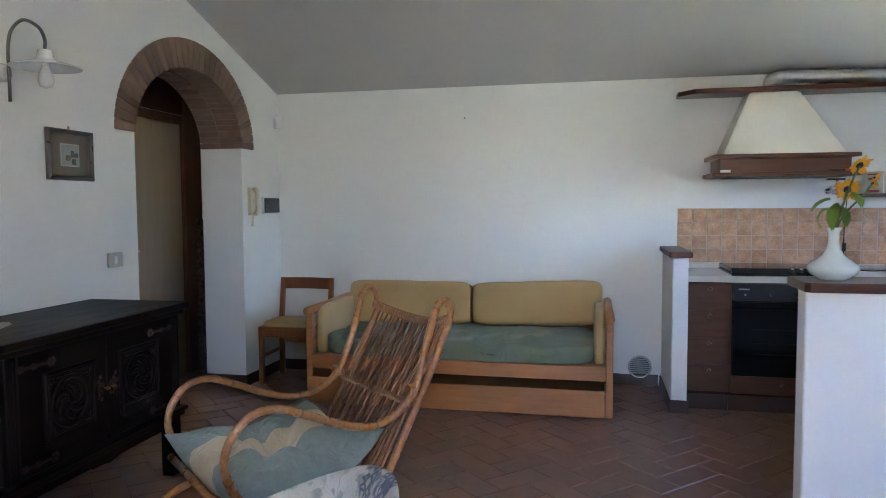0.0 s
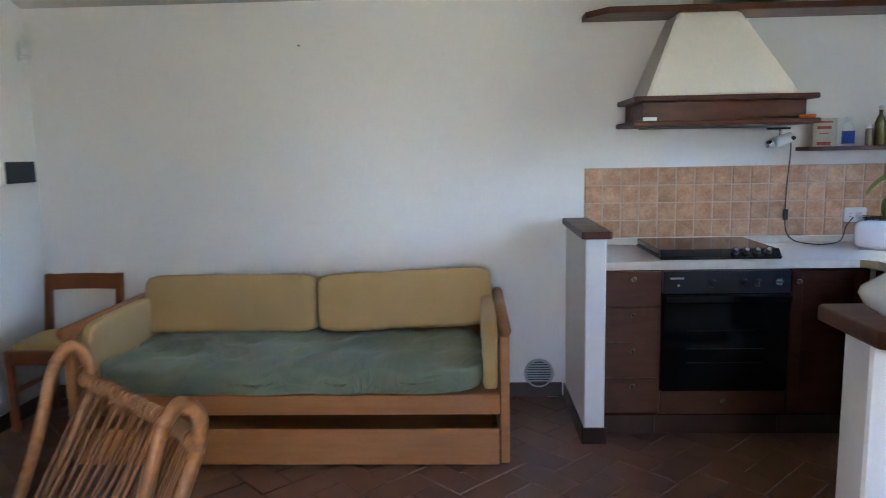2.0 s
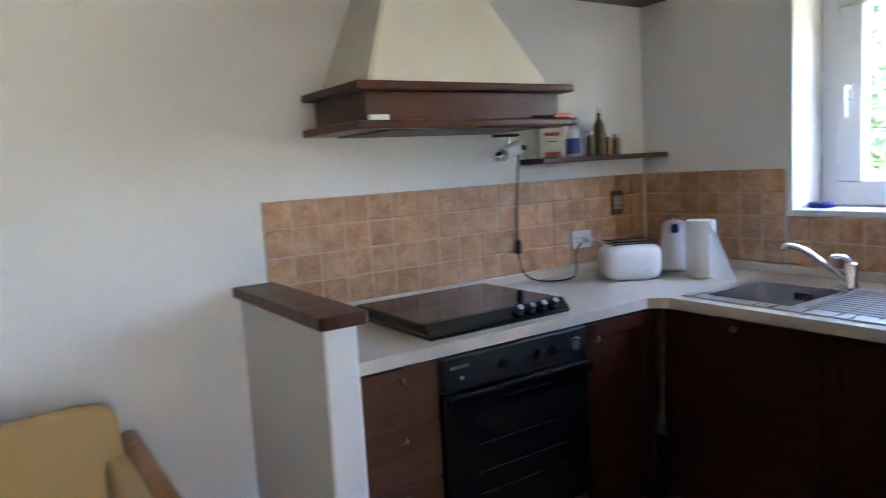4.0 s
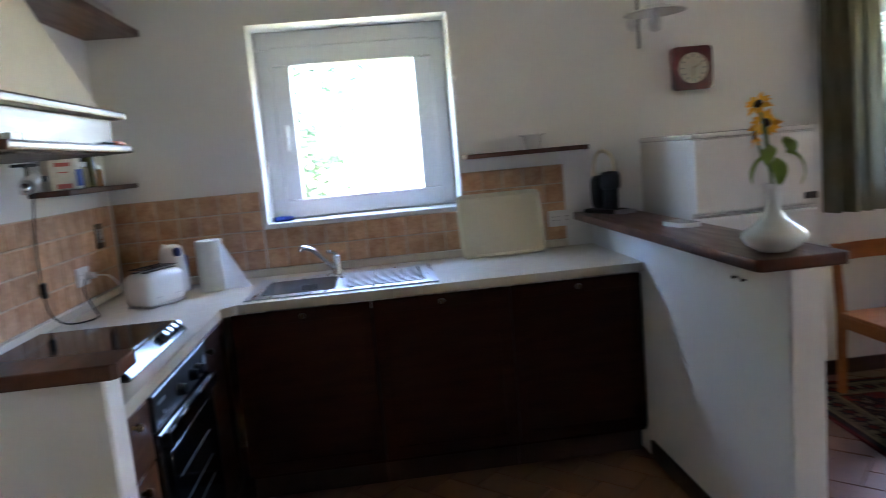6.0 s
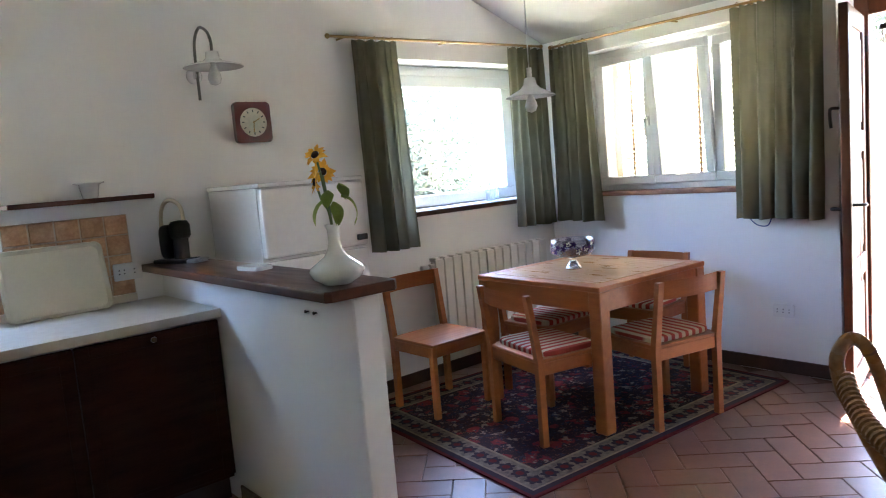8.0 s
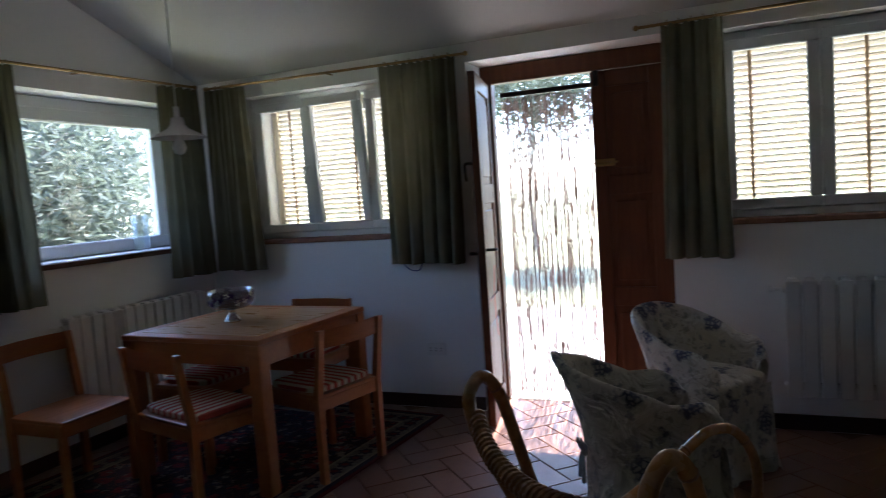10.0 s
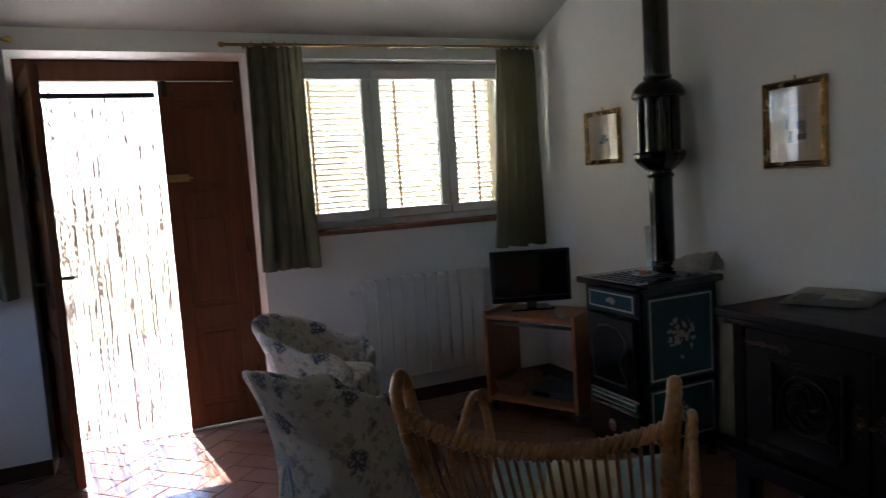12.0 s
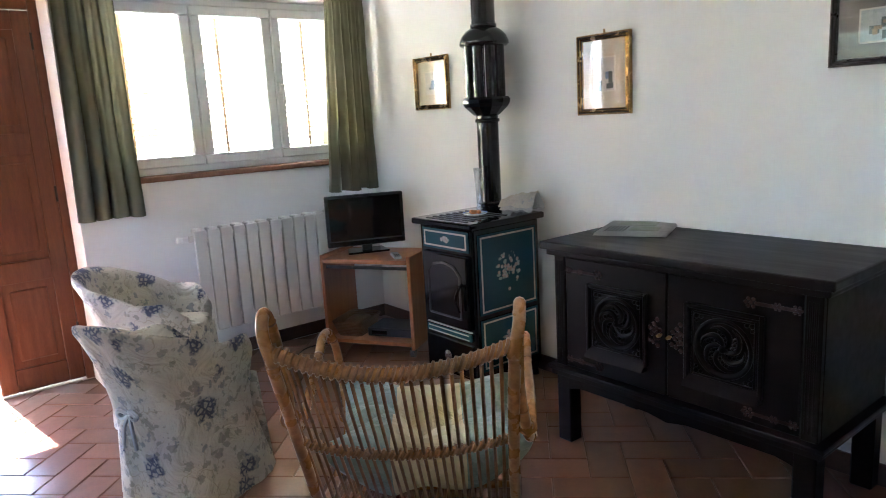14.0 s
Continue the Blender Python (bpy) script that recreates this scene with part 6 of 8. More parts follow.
def tile_panel(put, w, h, flower, petals=26):
    """A framed enamel tile; put maps (u, v, out) to a place, u and v from its centre."""
    def pbox(u0, v0, u1, v1, o0, o1, b=0.0):
        bm = bmesh.new()
        vs = [bm.verts.new(put(u, v, o)) for o in (o0, o1) for u, v in ((u0, v0), (u1, v0), (u1, v1), (u0, v1))]
        for f in ((0, 1, 2, 3), (4, 5, 6, 7), (0, 1, 5, 4), (1, 2, 6, 5), (2, 3, 7, 6), (3, 0, 4, 7)):
            bm.faces.new([vs[k] for k in f])
        return bm
    p_ = part("tile_panel", pbox(-w / 2, -h / 2, w / 2, h / 2, 0.0, 0.007), BLUET, sv, "blue glazed tile panel")
    bm = bmesh.new()
    t = 0.009
    for a in ((-w / 2 + 0.012, -h / 2 + 0.012, -w / 2 + 0.012 + t, h / 2 - 0.012), (w / 2 - 0.012 - t, -h / 2 + 0.012, w / 2 - 0.012, h / 2 - 0.012),
              (-w / 2 + 0.012 + t, -h / 2 + 0.012, w / 2 - 0.012 - t, -h / 2 + 0.012 + t), (-w / 2 + 0.012 + t, h / 2 - 0.012 - t, w / 2 - 0.012 - t, h / 2 - 0.012)):
        q = pbox(a[0], a[1], a[2], a[3], 0.0068, 0.0082)
        me_ = bpy.data.meshes.new("line")
        q.to_mesh(me_)
        bm.from_mesh(me_)
        q.free()
    part("cream_line", bm, CREAMT, p_)
    rr = random.Random(int(w * 1000 + h * 100))
    for mat_, cnt, big in ((GRN, petals, 1.0), (FLW, petals, 1.25)):
        bm = bmesh.new()
        for k in range(cnt):
            a, r_ = rr.uniform(0, 6.283), rr.random() ** 0.6
            u, v = flower * 0.75 * r_ * math.cos(a) * min(1.0, w / h), flower * r_ * math.sin(a) * min(1.0, h / w)
            s_ = 0.0085 * big
            n_ = 6
            vs = [bm.verts.new(put(u + s_ * (1 if mat_ is FLW else 1.4 * math.cos(a) + 0.5) * math.cos(6.283 * j / n_), v + s_ * math.sin(6.283 * j / n_), 0.0078 + 0.0001 * k * 0.1 + (0.0006 if mat_ is FLW else 0))) for j in range(n_)]
            bm.faces.new(vs)
        part("painted_bouquet" if mat_ is FLW else "painted_spray", bm, mat_, p_)["kind"] = "stuff"

YC, XC = (Y0 + Y1) / 2, (X0 + X1) / 2
tile_panel(lambda u, v, o: (XC + u, Y1 + o, 0.625 + v), 0.40, 0.41, 0.11)
tile_panel(lambda u, v, o: (XC + u, Y1 + o, 0.26 + v), 0.40, 0.27, 0.07)
tile_panel(lambda u, v, o: (X1 + o, YC + u, 0.795 + v), 0.36, 0.105, 0.035, 18)
dv = part("fire_door", box(X1, Y0 + 0.03, 0.345, X1 + 0.022, Y1 - 0.03, 0.725, 0.010, seg=2), BLACKGLOSS, sv, "black fire door")
o_ = [(YC - 0.125, 0.40), (YC + 0.125, 0.40), (YC + 0.125, 0.62), (YC + 0.08, 0.665), (YC, 0.68), (YC - 0.08, 0.665), (YC - 0.125, 0.62)]
part("fire_glass", prism(o_, X1 + 0.021, X1 + 0.025, 0, axis="x"), BLACKGLOSS, dv, "dark fire glass")
part("arched_rim", tube([(X1 + 0.024, y, z) for y, z in o_] + [(X1 + 0.024, *o_[0])], 0.007, 6), IRON, dv)
part("handle", tube(smooth_path([(X1 + 0.02, Y1 - 0.075, 0.58), (X1 + 0.05, Y1 - 0.07, 0.56), (X1 + 0.055, Y1 - 0.09, 0.50), (X1 + 0.045, Y1 - 0.075, 0.44)], 5), 0.008, 8), BLACKGLOSS, dv)
part("ash_strip", box(X1, Y0 + 0.03, 0.285, X1 + 0.014, Y1 - 0.03, 0.325, 0.004), BLUET, sv, "blue glazed strip")
part("ash_strip_line", box(X1 + 0.0135, Y0 + 0.045, 0.290, X1 + 0.0152, Y1 - 0.045, 0.296), CREAMT, sv)
part("ash_strip_line", box(X1 + 0.0135, Y0 + 0.045, 0.314, X1 + 0.0152, Y1 - 0.045, 0.320), CREAMT, sv)
part("ash_strip_line", box(X1, Y0 + 0.03, 0.33, X1 + 0.010, Y1 - 0.03, 0.338, 0.002), CREAMT, sv)
ad_ = part("ash_door", box(X1, Y0 + 0.03, 0.09, X1 + 0.016, Y1 - 0.03, 0.27, 0.006), BLACKGLOSS, sv)
part("air_wheel", lathe([(0, 0), (0.03, 0), (0.03, 0.008), (0.012, 0.014), (0, 0.014)], 16), CHROME, ad_).matrix_basis = Matrix.Translation((X1 + 0.016, YC, 0.18)) @ Matrix.Rotation(radians(90), 4, "Y")

px, py = -2.41, 1.135
pi_ = thing("stove_pipe", "black enamelled stove pipe with a ribbed heat exchanger", "stove pipe", Matrix.Translation((px, py, 0.8955)))
part("pipe", cyl((0, 0, 0), (0, 0, 0.60), 0.058, n=28), BLACKGLOSS, pi_, smooth=False)
part("pipe", cyl((0, 0, 0.90), (0, 0, 1.98), 0.062, n=28), BLACKGLOSS, pi_)
for z in (0.03, 0.47, 0.52):
    part("collar", lathe([(0.058, z), (0.066, z + 0.004), (0.066, z + 0.018), (0.058, z + 0.022)], 28), BLACKGLOSS, pi_, smooth=True)
part("lower_cap", lathe([(0.058, 0.505), (0.072, 0.512), (0.118, 0.553), (0.128, 0.572), (0.130, 0.590), (0.120, 0.602), (0.0, 0.604)], 12), BLACKGLOSS, pi_)
part("upper_cap", lathe([(0.0, 0.862), (0.118, 0.862), (0.130, 0.872), (0.129, 0.888), (0.118, 0.915), (0.095, 0.940), (0.070, 0.955), (0.061, 0.958)], 24), BLACKGLOSS, pi_, smooth=True)
part("collar", lathe([(0.060, 0.955), (0.069, 0.958), (0.069, 0.975), (0.060, 0.978)], 28), BLACKGLOSS, pi_, smooth=True)
for k in range(8):
    a = 2 * math.pi * (k + 0.5) / 8
    part("exchanger_tube", cyl((0.082 * math.cos(a), 0.082 * math.sin(a), 0.595), (0.082 * math.cos(a), 0.082 * math.sin(a), 0.87), 0.027, n=12), BLACKGLOSS, pi_)
part("wall_spacer", cyl((-0.06, 0, 0.62), (-0.14, 0, 0.62), 0.008, n=8), CHROME, pi_)

pl_ = thing("plate", "small white plate with food on the stove", "plate", Matrix.Translation((-2.215, 1.222, 0.8985)))
part("plate", lathe([(0, 0), (0.04, 0), (0.065, 0.010), (0.066, 0.013), (0.04, 0.005), (0, 0.005)], 28), PORC, pl_, smooth=True)
part("blue_rim", lathe([(0.058, 0.0115), (0.062, 0.0135), (0.064, 0.0135)], 28), BLUEP, pl_)
fb = bmesh.new()
for k, (x, y) in enumerate(((0, 0), (0.02, 0.01), (-0.015, 0.015), (0.005, -0.02))):
    bmesh.ops.create_icosphere(fb, subdivisions=2, radius=0.014, matrix=Matrix.Translation((x, y, 0.016)) @ Matrix.Diagonal((1, 1, 0.8, 1)))
part("biscuits", fb, stuff("baked", (0.40, 0.14, 0.04), (0.3, 0.1, 0.03), 0.6, scale=60), pl_, smooth=True)
gv = thing("glass_vase", "slender clear glass vase on the stove", "vase", Matrix.Translation((-2.30, 1.163, 0.8985)))
CLEAR = glass("clear_glass", (0.90, 0.93, 0.94), 0.16)
part("vase", lathe([(0, 0), (0.022, 0), (0.022, 0.01), (0.014, 0.03), (0.016, 0.12), (0.024, 0.235), (0.022, 0.235), (0.014, 0.12), (0.012, 0.035), (0, 0.02)], 24), CLEAR, gv, smooth=True)
bg = thing("paper_bag", "crumpled pile of folded papers behind the pipe", "papers", pose(-2.445, 1.335, 0.8985, 0, 0, 12))
def crump(u, v, k=0):
    x, y = (u - 0.5) * 0.13, (v - 0.5) * 0.20
    return (x + 0.015 * noise.noise(Vector((u * 4, v * 4, k))), y + 0.015 * noise.noise(Vector((u * 4, v * 4, k + 9))), 0.01 + 0.045 * k + (0.08 - 0.02 * k) * math.sin(math.pi * u) * (0.6 + 0.5 * v) + 0.02 * noise.noise(Vector((u * 5, v * 5, k + 3))))
for k in range(2):
    part("folded_sheet", grid_surface(lambda u, v, k=k: crump(u, v, k * 0.5), 10, 12, thick=0.002), NEWS if k == 0 else CARD, bg)

# tv on its trolley
CHERRY = stuff("cherry_veneer", (0.37, 0.135, 0.045), (0.27, 0.092, 0.032), 0.35, scale=4, fine=40, stretch=(8, 8, 1), bump=0.05, dist=0.002)
tc = thing("tv_trolley", "cherry veneer television trolley on castors", "tv stand", Matrix.Translation((-1.84, 0.19, 0)) @ Matrix.Rotation(radians(120), 4, "Z"))
TW2, TD = 0.60, 0.39
part("top", box(0.0225, -0.004, 0.575, TW2 - 0.0225, TD, 0.60, 0.004), CHERRY, tc)
for x in (0.0, TW2 - 0.022):
    part("side", box(x, 0.0, 0.055, x + 0.022, TD, 0.622, 0.003), CHERRY, tc)
part("bottom_shelf", box(0.022, 0.0, 0.075, TW2 - 0.022, TD, 0.097, 0.003), CHERRY, tc)
part("drawer_rail", box(0.022, 0.03, 0.535, TW2 - 0.022, 0.05, 0.552, 0.002), BLACKPLASTIC, tc)
for x in (0.03, TW2 - 0.03):
    for y in (0.04, TD - 0.04):
        bm = cyl((x - 0.012, y, 0.026), (x + 0.012, y, 0.026), 0.026, n=14)
        box(x - 0.016, y - 0.016, 0.03, x + 0.016, y + 0.016, 0.058, 0.003, bm)
        part("castor", bm, BLACKPLASTIC, tc)
stb = thing("set_top_box", "black set-top box on the trolley shelf", "video player", tc.matrix_world @ Matrix.Translation((0.40, 0.19, 0.0975)))
part("case", box(-0.15, -0.11, 0.004, 0.15, 0.11, 0.055, 0.004), BLACKPLASTIC, stb)
part("display", box(-0.12, -0.112, 0.018, -0.02, -0.1095, 0.04), BLACKGLOSS, stb)
WICK = stuff("wicker", (0.20, 0.10, 0.045), (0.12, 0.055, 0.025), 0.6, scale=30, fine=90, bump=0.5)
bk_ = thing("wicker_basket", "small brown wicker basket on the trolley shelf", "basket", tc.matrix_world @ Matrix.Translation((0.13, 0.17, 0.0975)))
bm = bmesh.new()
for k in range(9):
    s_ = 0.085 + 0.003 * k
    o = rounded(2 * s_ * 0.95, 2 * s_ * 1.3, 0.03, 3)
    tube([(x, y, 0.006 + k * 0.011) for x, y in o] + [(o[0][0], o[0][1], 0.006 + k * 0.011)], 0.006, 5, bm)
part("weave", bm, WICK, bk_)
part("base", box(-0.075, -0.10, 0.001, 0.075, 0.10, 0.008), WICK, bk_)
part("contents", cushion(0.13, 0.18, 0.05, 4, 0.015, 8), WICK, bk_).matrix_basis = Matrix.Translation((0, 0, 0.045))

tv = thing("television", "small black flat television on a stand, switched off", "television", Matrix.Translation((-2.155, 0.245, 0.6005)) @ Matrix.Rotation(radians(157), 4, "Z"))
part("cabinet", box(-0.245, -0.012, 0.045, 0.245, 0.025, 0.365, 0.008, seg=2), BLACKPLASTIC, tv)
part("screen", box(-0.225, -0.0135, 0.085, 0.225, -0.0115, 0.348), stuff("dark_screen", (0.016, 0.010, 0.009), None, 0.06, bump=0, rough_var=0.03), tv, "dark glossy screen")
bpy.data.materials["dark_screen"].node_tree.nodes["Principled BSDF"].inputs["Specular IOR Level"].default_value = 0.9
part("chin", box(-0.235, -0.016, 0.052, 0.235, -0.012, 0.078, 0.002), BLACKGLOSS, tv)
part("neck", box(-0.03, 0.0, 0.01, 0.03, 0.03, 0.06, 0.004), BLACKPLASTIC, tv)
part("foot", prism([(-0.13, -0.06), (0.13, -0.06), (0.11, 0.10), (-0.11, 0.10)], 0.0, 0.012, 0.003), BLACKGLOSS, tv)
rm_ = thing("remote_control", "grey remote control beside the television", "remote", tc.matrix_world @ pose(0.47, 0.10, 0.6005, 0, 0, 35))
part("case", box(-0.022, -0.075, 0, 0.022, 0.075, 0.018, 0.005, seg=2), stuff("grey_plastic", (0.30, 0.30, 0.30), None, 0.4), rm_)
for k in range(10):
    part("button", box(-0.014 + 0.011 * (k % 3), -0.05 + 0.018 * (k // 3), 0.0178, -0.008 + 0.011 * (k % 3), -0.042 + 0.018 * (k // 3), 0.0195), BLACKPLASTIC, rm_)
wc = thing("tv_cable", "loose black cable on the floor by the trolley", "cable", Matrix.Translation((0, 0, 0)))
part("wire", tube(smooth_path([(-1.95, 0.05, 0.006), (-1.80, 0.02, 0.006), (-1.68, 0.10, 0.006), (-1.62, 0.22, 0.006)], 8), 0.004, 6), BLACKPLASTIC, wc)
part("plug", box(-1.64, 0.20, 0.0, -1.60, 0.26, 0.03, 0.008), BLACKPLASTIC, wc)


# radiators
def radiator(m, n, lab):
    ob = thing("radiator", lab, "radiator", m, "radiators")
    w = 0.080
    proto = None
    for k in range(n):
        if proto is None:
            bm = box(0.0045, -0.085, 0.0, w - 0.0045, -0.07, 0.62, 0.004, seg=1)
            box(0.028, -0.07, 0.02, w - 0.028, 0.0, 0.60, 0.004, bm)
            box(0.016, -0.072, 0.60, w - 0.016, 0.0, 0.628, 0.006, bm)
            s_ = part("section", bm, RADIATOR, ob)
            proto = s_.data
        else:
            s_ = new("section", proto)
            s_.parent = ob
        s_.matrix_basis = Matrix.Translation((k * w, 0, 0))
    for z in (0.05, 0.57):
        part("header", cyl((-0.01, -0.035, z), (n * w + 0.01, -0.035, z), 0.02, n=12), RADIATOR, ob)
    part("valve", lathe([(0, 0), (0.012, 0), (0.012, 0.03), (0.018, 0.035), (0.018, 0.06), (0, 0.06)], 12), WHITE, ob).matrix_basis = Matrix.Translation((-0.02, -0.035, 0.57)) @ Matrix.Rotation(radians(-90), 4, "Y")
    for k in (1, n - 2):
        part("bracket", box(k * w + 0.03, -0.03, 0.50, k * w + 0.05, 0.045, 0.53, 0.002), WHITE, ob)
    return ob

radiator(Matrix.Translation((-1.20, YS + 0.045, 0.215)) @ Matrix.Rotation(radians(180), 4, "Z"), 13, "cream aluminium panel radiator under the window")
radiator(Matrix.Translation((XE - 0.045, 1.13, 0.215)) @ Matrix.Rotation(radians(-90), 4, "Z"), 14, "cream aluminium panel radiator behind the table")
wall_socket("wall_socket", SP_(0.872, 0.392), 0.125, 0.082, "white three-module wall socket", WHITE, (-0.036, 0.0, 0.036))
wall_socket("wall_switch", SP_(-0.71, 1.075), 0.08, 0.085, "small cream switch beside the front door", CREAM, (-0.012, 0.012))

# armchairs under loose flowered covers
def floral(name):
    """Cream cotton with navy flower sprays, thin olive tendrils and small grey leaves."""
    m = stuff(name, (0.56, 0.52, 0.44), (0.46, 0.425, 0.355), 0.92, scale=9, fine=240, bump=0.35, sheen=0.2, dist=0.003)
    nd, lk = m.node_tree.nodes, m.node_tree.links
    bs = nd["Principled BSDF"]
    tcn = nd.new("ShaderNodeTexCoord")
    prev = bs.inputs["Base Color"].links[0].from_socket

    def node(kind, op=None, **vals):
        n = nd.new(kind)
        if op:
            n.operation = op
        for k, v in vals.items():
            n.inputs[k].default_value = v
        return n

    def warped(amount, scale):
        ns = node("ShaderNodeTexNoise", Scale=scale, Detail=2.0)
        sc = node("ShaderNodeVectorMath", "SCALE", Scale=amount)
        ad = node("ShaderNodeVectorMath", "ADD")
        lk.new(tcn.outputs["Object"], ns.inputs["Vector"]), lk.new(ns.outputs["Color"], sc.inputs[0])
        lk.new(tcn.outputs["Object"], ad.inputs[0]), lk.new(sc.outputs[0], ad.inputs[1])
        return ad.outputs[0]

    def ramp(src, lo, hi, a=1.0, b=0.0):
        r = nd.new("ShaderNodeMapRange")
        r.inputs["From Min"].default_value, r.inputs["From Max"].default_value = lo, hi
        r.inputs["To Min"].default_value, r.inputs["To Max"].default_value = a, b
        lk.new(src, r.inputs["Value"])
        return r.outputs["Result"]

    def times(a, b):
        n = node("ShaderNodeMath", "MULTIPLY")
        lk.new(a, n.inputs[0]), lk.new(b, n.inputs[1])
        return n.outputs[0]

    def voronoi(scale, vec, feature="F1"):
        v = node("ShaderNodeTexVoronoi", Scale=scale)
        v.feature = feature
        lk.new(vec, v.inputs["Vector"])
        return v

    def lay(mask, col):
        nonlocal prev
        mx = nd.new("ShaderNodeMix")
        mx.data_type = "RGBA"
        mx.inputs["B"].default_value = (*col, 1)
        lk.new(mask, mx.inputs["Factor"]), lk.new(prev, mx.inputs["A"])
        prev = mx.outputs["Result"]

    patch = node("ShaderNodeTexNoise", Scale=7.0, Detail=1.0)
    lk.new(tcn.outputs["Object"], patch.inputs["Vector"])
    vine = voronoi(9.0, warped(0.16, 12.0), "DISTANCE_TO_EDGE")
    lay(times(ramp(vine.outputs["Distance"], 0.006, 0.030, 0.6, 0.0), ramp(patch.outputs["Fac"], 0.48, 0.54, 0.0, 1.0)), (0.30, 0.265, 0.20))
    leaf = voronoi(19.0, warped(0.07, 34.0))
    lay(times(ramp(leaf.outputs["Distance"], 0.30, 0.38, 0.8, 0.0), ramp(patch.outputs["Fac"], 0.42, 0.48, 0.0, 1.0)), (0.27, 0.25, 0.215))
    sprig = voronoi(15.0, warped(0.09, 40.0))
    lay(times(ramp(sprig.outputs["Distance"], 0.22, 0.30, 0.75, 0.0), ramp(patch.outputs["Fac"], 0.52, 0.58, 1.0, 0.0)), (0.20, 0.205, 0.23))
    bloom = voronoi(6.6, warped(0.075, 26.0))
    petal = voronoi(46.0, warped(0.012, 60.0), "DISTANCE_TO_EDGE")
    lay(ramp(bloom.outputs["Distance"], 0.29, 0.36, 0.6, 0.0), (0.35, 0.335, 0.32))
    lay(times(ramp(bloom.outputs["Distance"], 0.26, 0.34, 1.0, 0.0), ramp(petal.outputs["Distance"], 0.10, 0.22, 0.95, 0.2)), (0.06, 0.07, 0.12))
    lk.new(prev, bs.inputs["Base Color"])
    return wrinkled(m, 8.0, 0.035)

FLORAL = floral("flowered_cotton")


def armchair(m, label, seed):
    """A tub chair under a loose cover; origin under the seat, facing -y."""
    ob = thing("armchair", label, "armchair", m, "flowered armchairs")
    def ring(a, k=1.0):
        c, s = math.cos(a), math.sin(a)
        p = 3.0
        r = 1 / (abs(c) ** p + abs(s) ** p) ** (1 / p)
        return 0.24 * r * c * k, 0.245 * r * s * k
    def rim(a):
        back = max(0.0, math.sin(a))
        edge = min(math.degrees(a) + 52, 232 - math.degrees(a))
        return 0.590 + 0.150 * back ** 0.9 - 0.085 * math.exp(-(edge / 13) ** 2)
    def shell(u, v):
        a = radians(-52 + 284 * u)
        t = v
        if t < 0.55:
            q = t / 0.55
            z = rim(a) * q
            k = 1.11 - 0.37 * q + 0.89 * max(0, q - 0.5) ** 1.5 + (0.014 * math.sin(a * 11 + seed + 2 * noise.noise(Vector((a, z * 3, seed)))) + 0.03 * noise.noise(Vector((a * 3, z * 4, seed))) + 0.018 * noise.noise(Vector((a * 8, z * 9, seed)))) * (1 - 0.6 * q)
        elif t < 0.68:
            q = (t - 0.55) / 0.13
            z = rim(a) + 0.030 * math.sin(math.pi * q)
            k = 1.054 - 0.165 * q + 0.035 * math.sin(math.pi * q)
        else:
            q = (t - 0.68) / 0.32
            z = rim(a) * (1 - q) + 0.40 * q
            k = 0.889 - 0.09 * q
        x, y = ring(a, k)
        up = z / rim(a) if t < 0.68 else z / rim(a)
        y += 0.095 * max(0.0, math.sin(a)) * up ** 2 - 0.035 * (1 - up)
        return (x, y, z + 0.006 * noise.noise(Vector((x * 9, y * 9, seed))))
    part("cover", grid_surface(shell, 72, 40), FLORAL, ob, "loose flowered cotton cover", True)
    def apron(u, v):
        x = (u - 0.5) * 0.38
        return (x, -0.225 - 0.035 * (1 - v) - 0.012 * math.sin(u * 17 + seed) * (1 - v), 0.01 + 0.41 * v)
    part("front_skirt", grid_surface(apron, 20, 12), FLORAL, ob, "", True)
    bm = cushion(0.41, 0.43, 0.10, 5, 0.012, 14, seed)
    part("seat_cushion", bm, FLORAL, ob, "flowered seat cushion", True).matrix_basis = Matrix.Translation((0, -0.02, 0.375))
    RB = stuff("pale_ribbon", (0.55, 0.58, 0.62), None, 0.8) if "pale_ribbon" not in bpy.data.materials else bpy.data.materials["pale_ribbon"]
    bm = bmesh.new()
    for sx in (-1, 1):
        tube(smooth_path([(0, 0.268, 0.40), (sx * 0.03, 0.286, 0.42), (sx * 0.05, 0.280, 0.40), (sx * 0.03, 0.274, 0.385), (0, 0.268, 0.40)], 5), 0.010, 6, bm)
        tube(smooth_path([(0, 0.270, 0.40), (sx * 0.02, 0.282, 0.35), (sx * 0.035, 0.286, 0.27)], 5), 0.008, 6, bm)
    part("tie_bow", bm, RB, ob, "tied cloth bow").matrix_basis = Matrix.Translation((0, -0.02, 0))
    for sx in (-1, 1):
        for y in (-0.21, 0.20):
            part("leg", cyl((sx * 0.13, y * 0.6, 0.0), (sx * 0.13, y * 0.6, 0.37), 0.018, n=10), WHITE, ob)
    return ob

armchair(pose(-0.645, 1.19, 0, 0, 0, -66), "tub armchair under a loose cream cover with blue flowers", 1.0)
armchair(pose(-0.815, 0.345, 0, 0, 0, -127), "tub armchair under a loose cream cover, by the front door", 6.0)

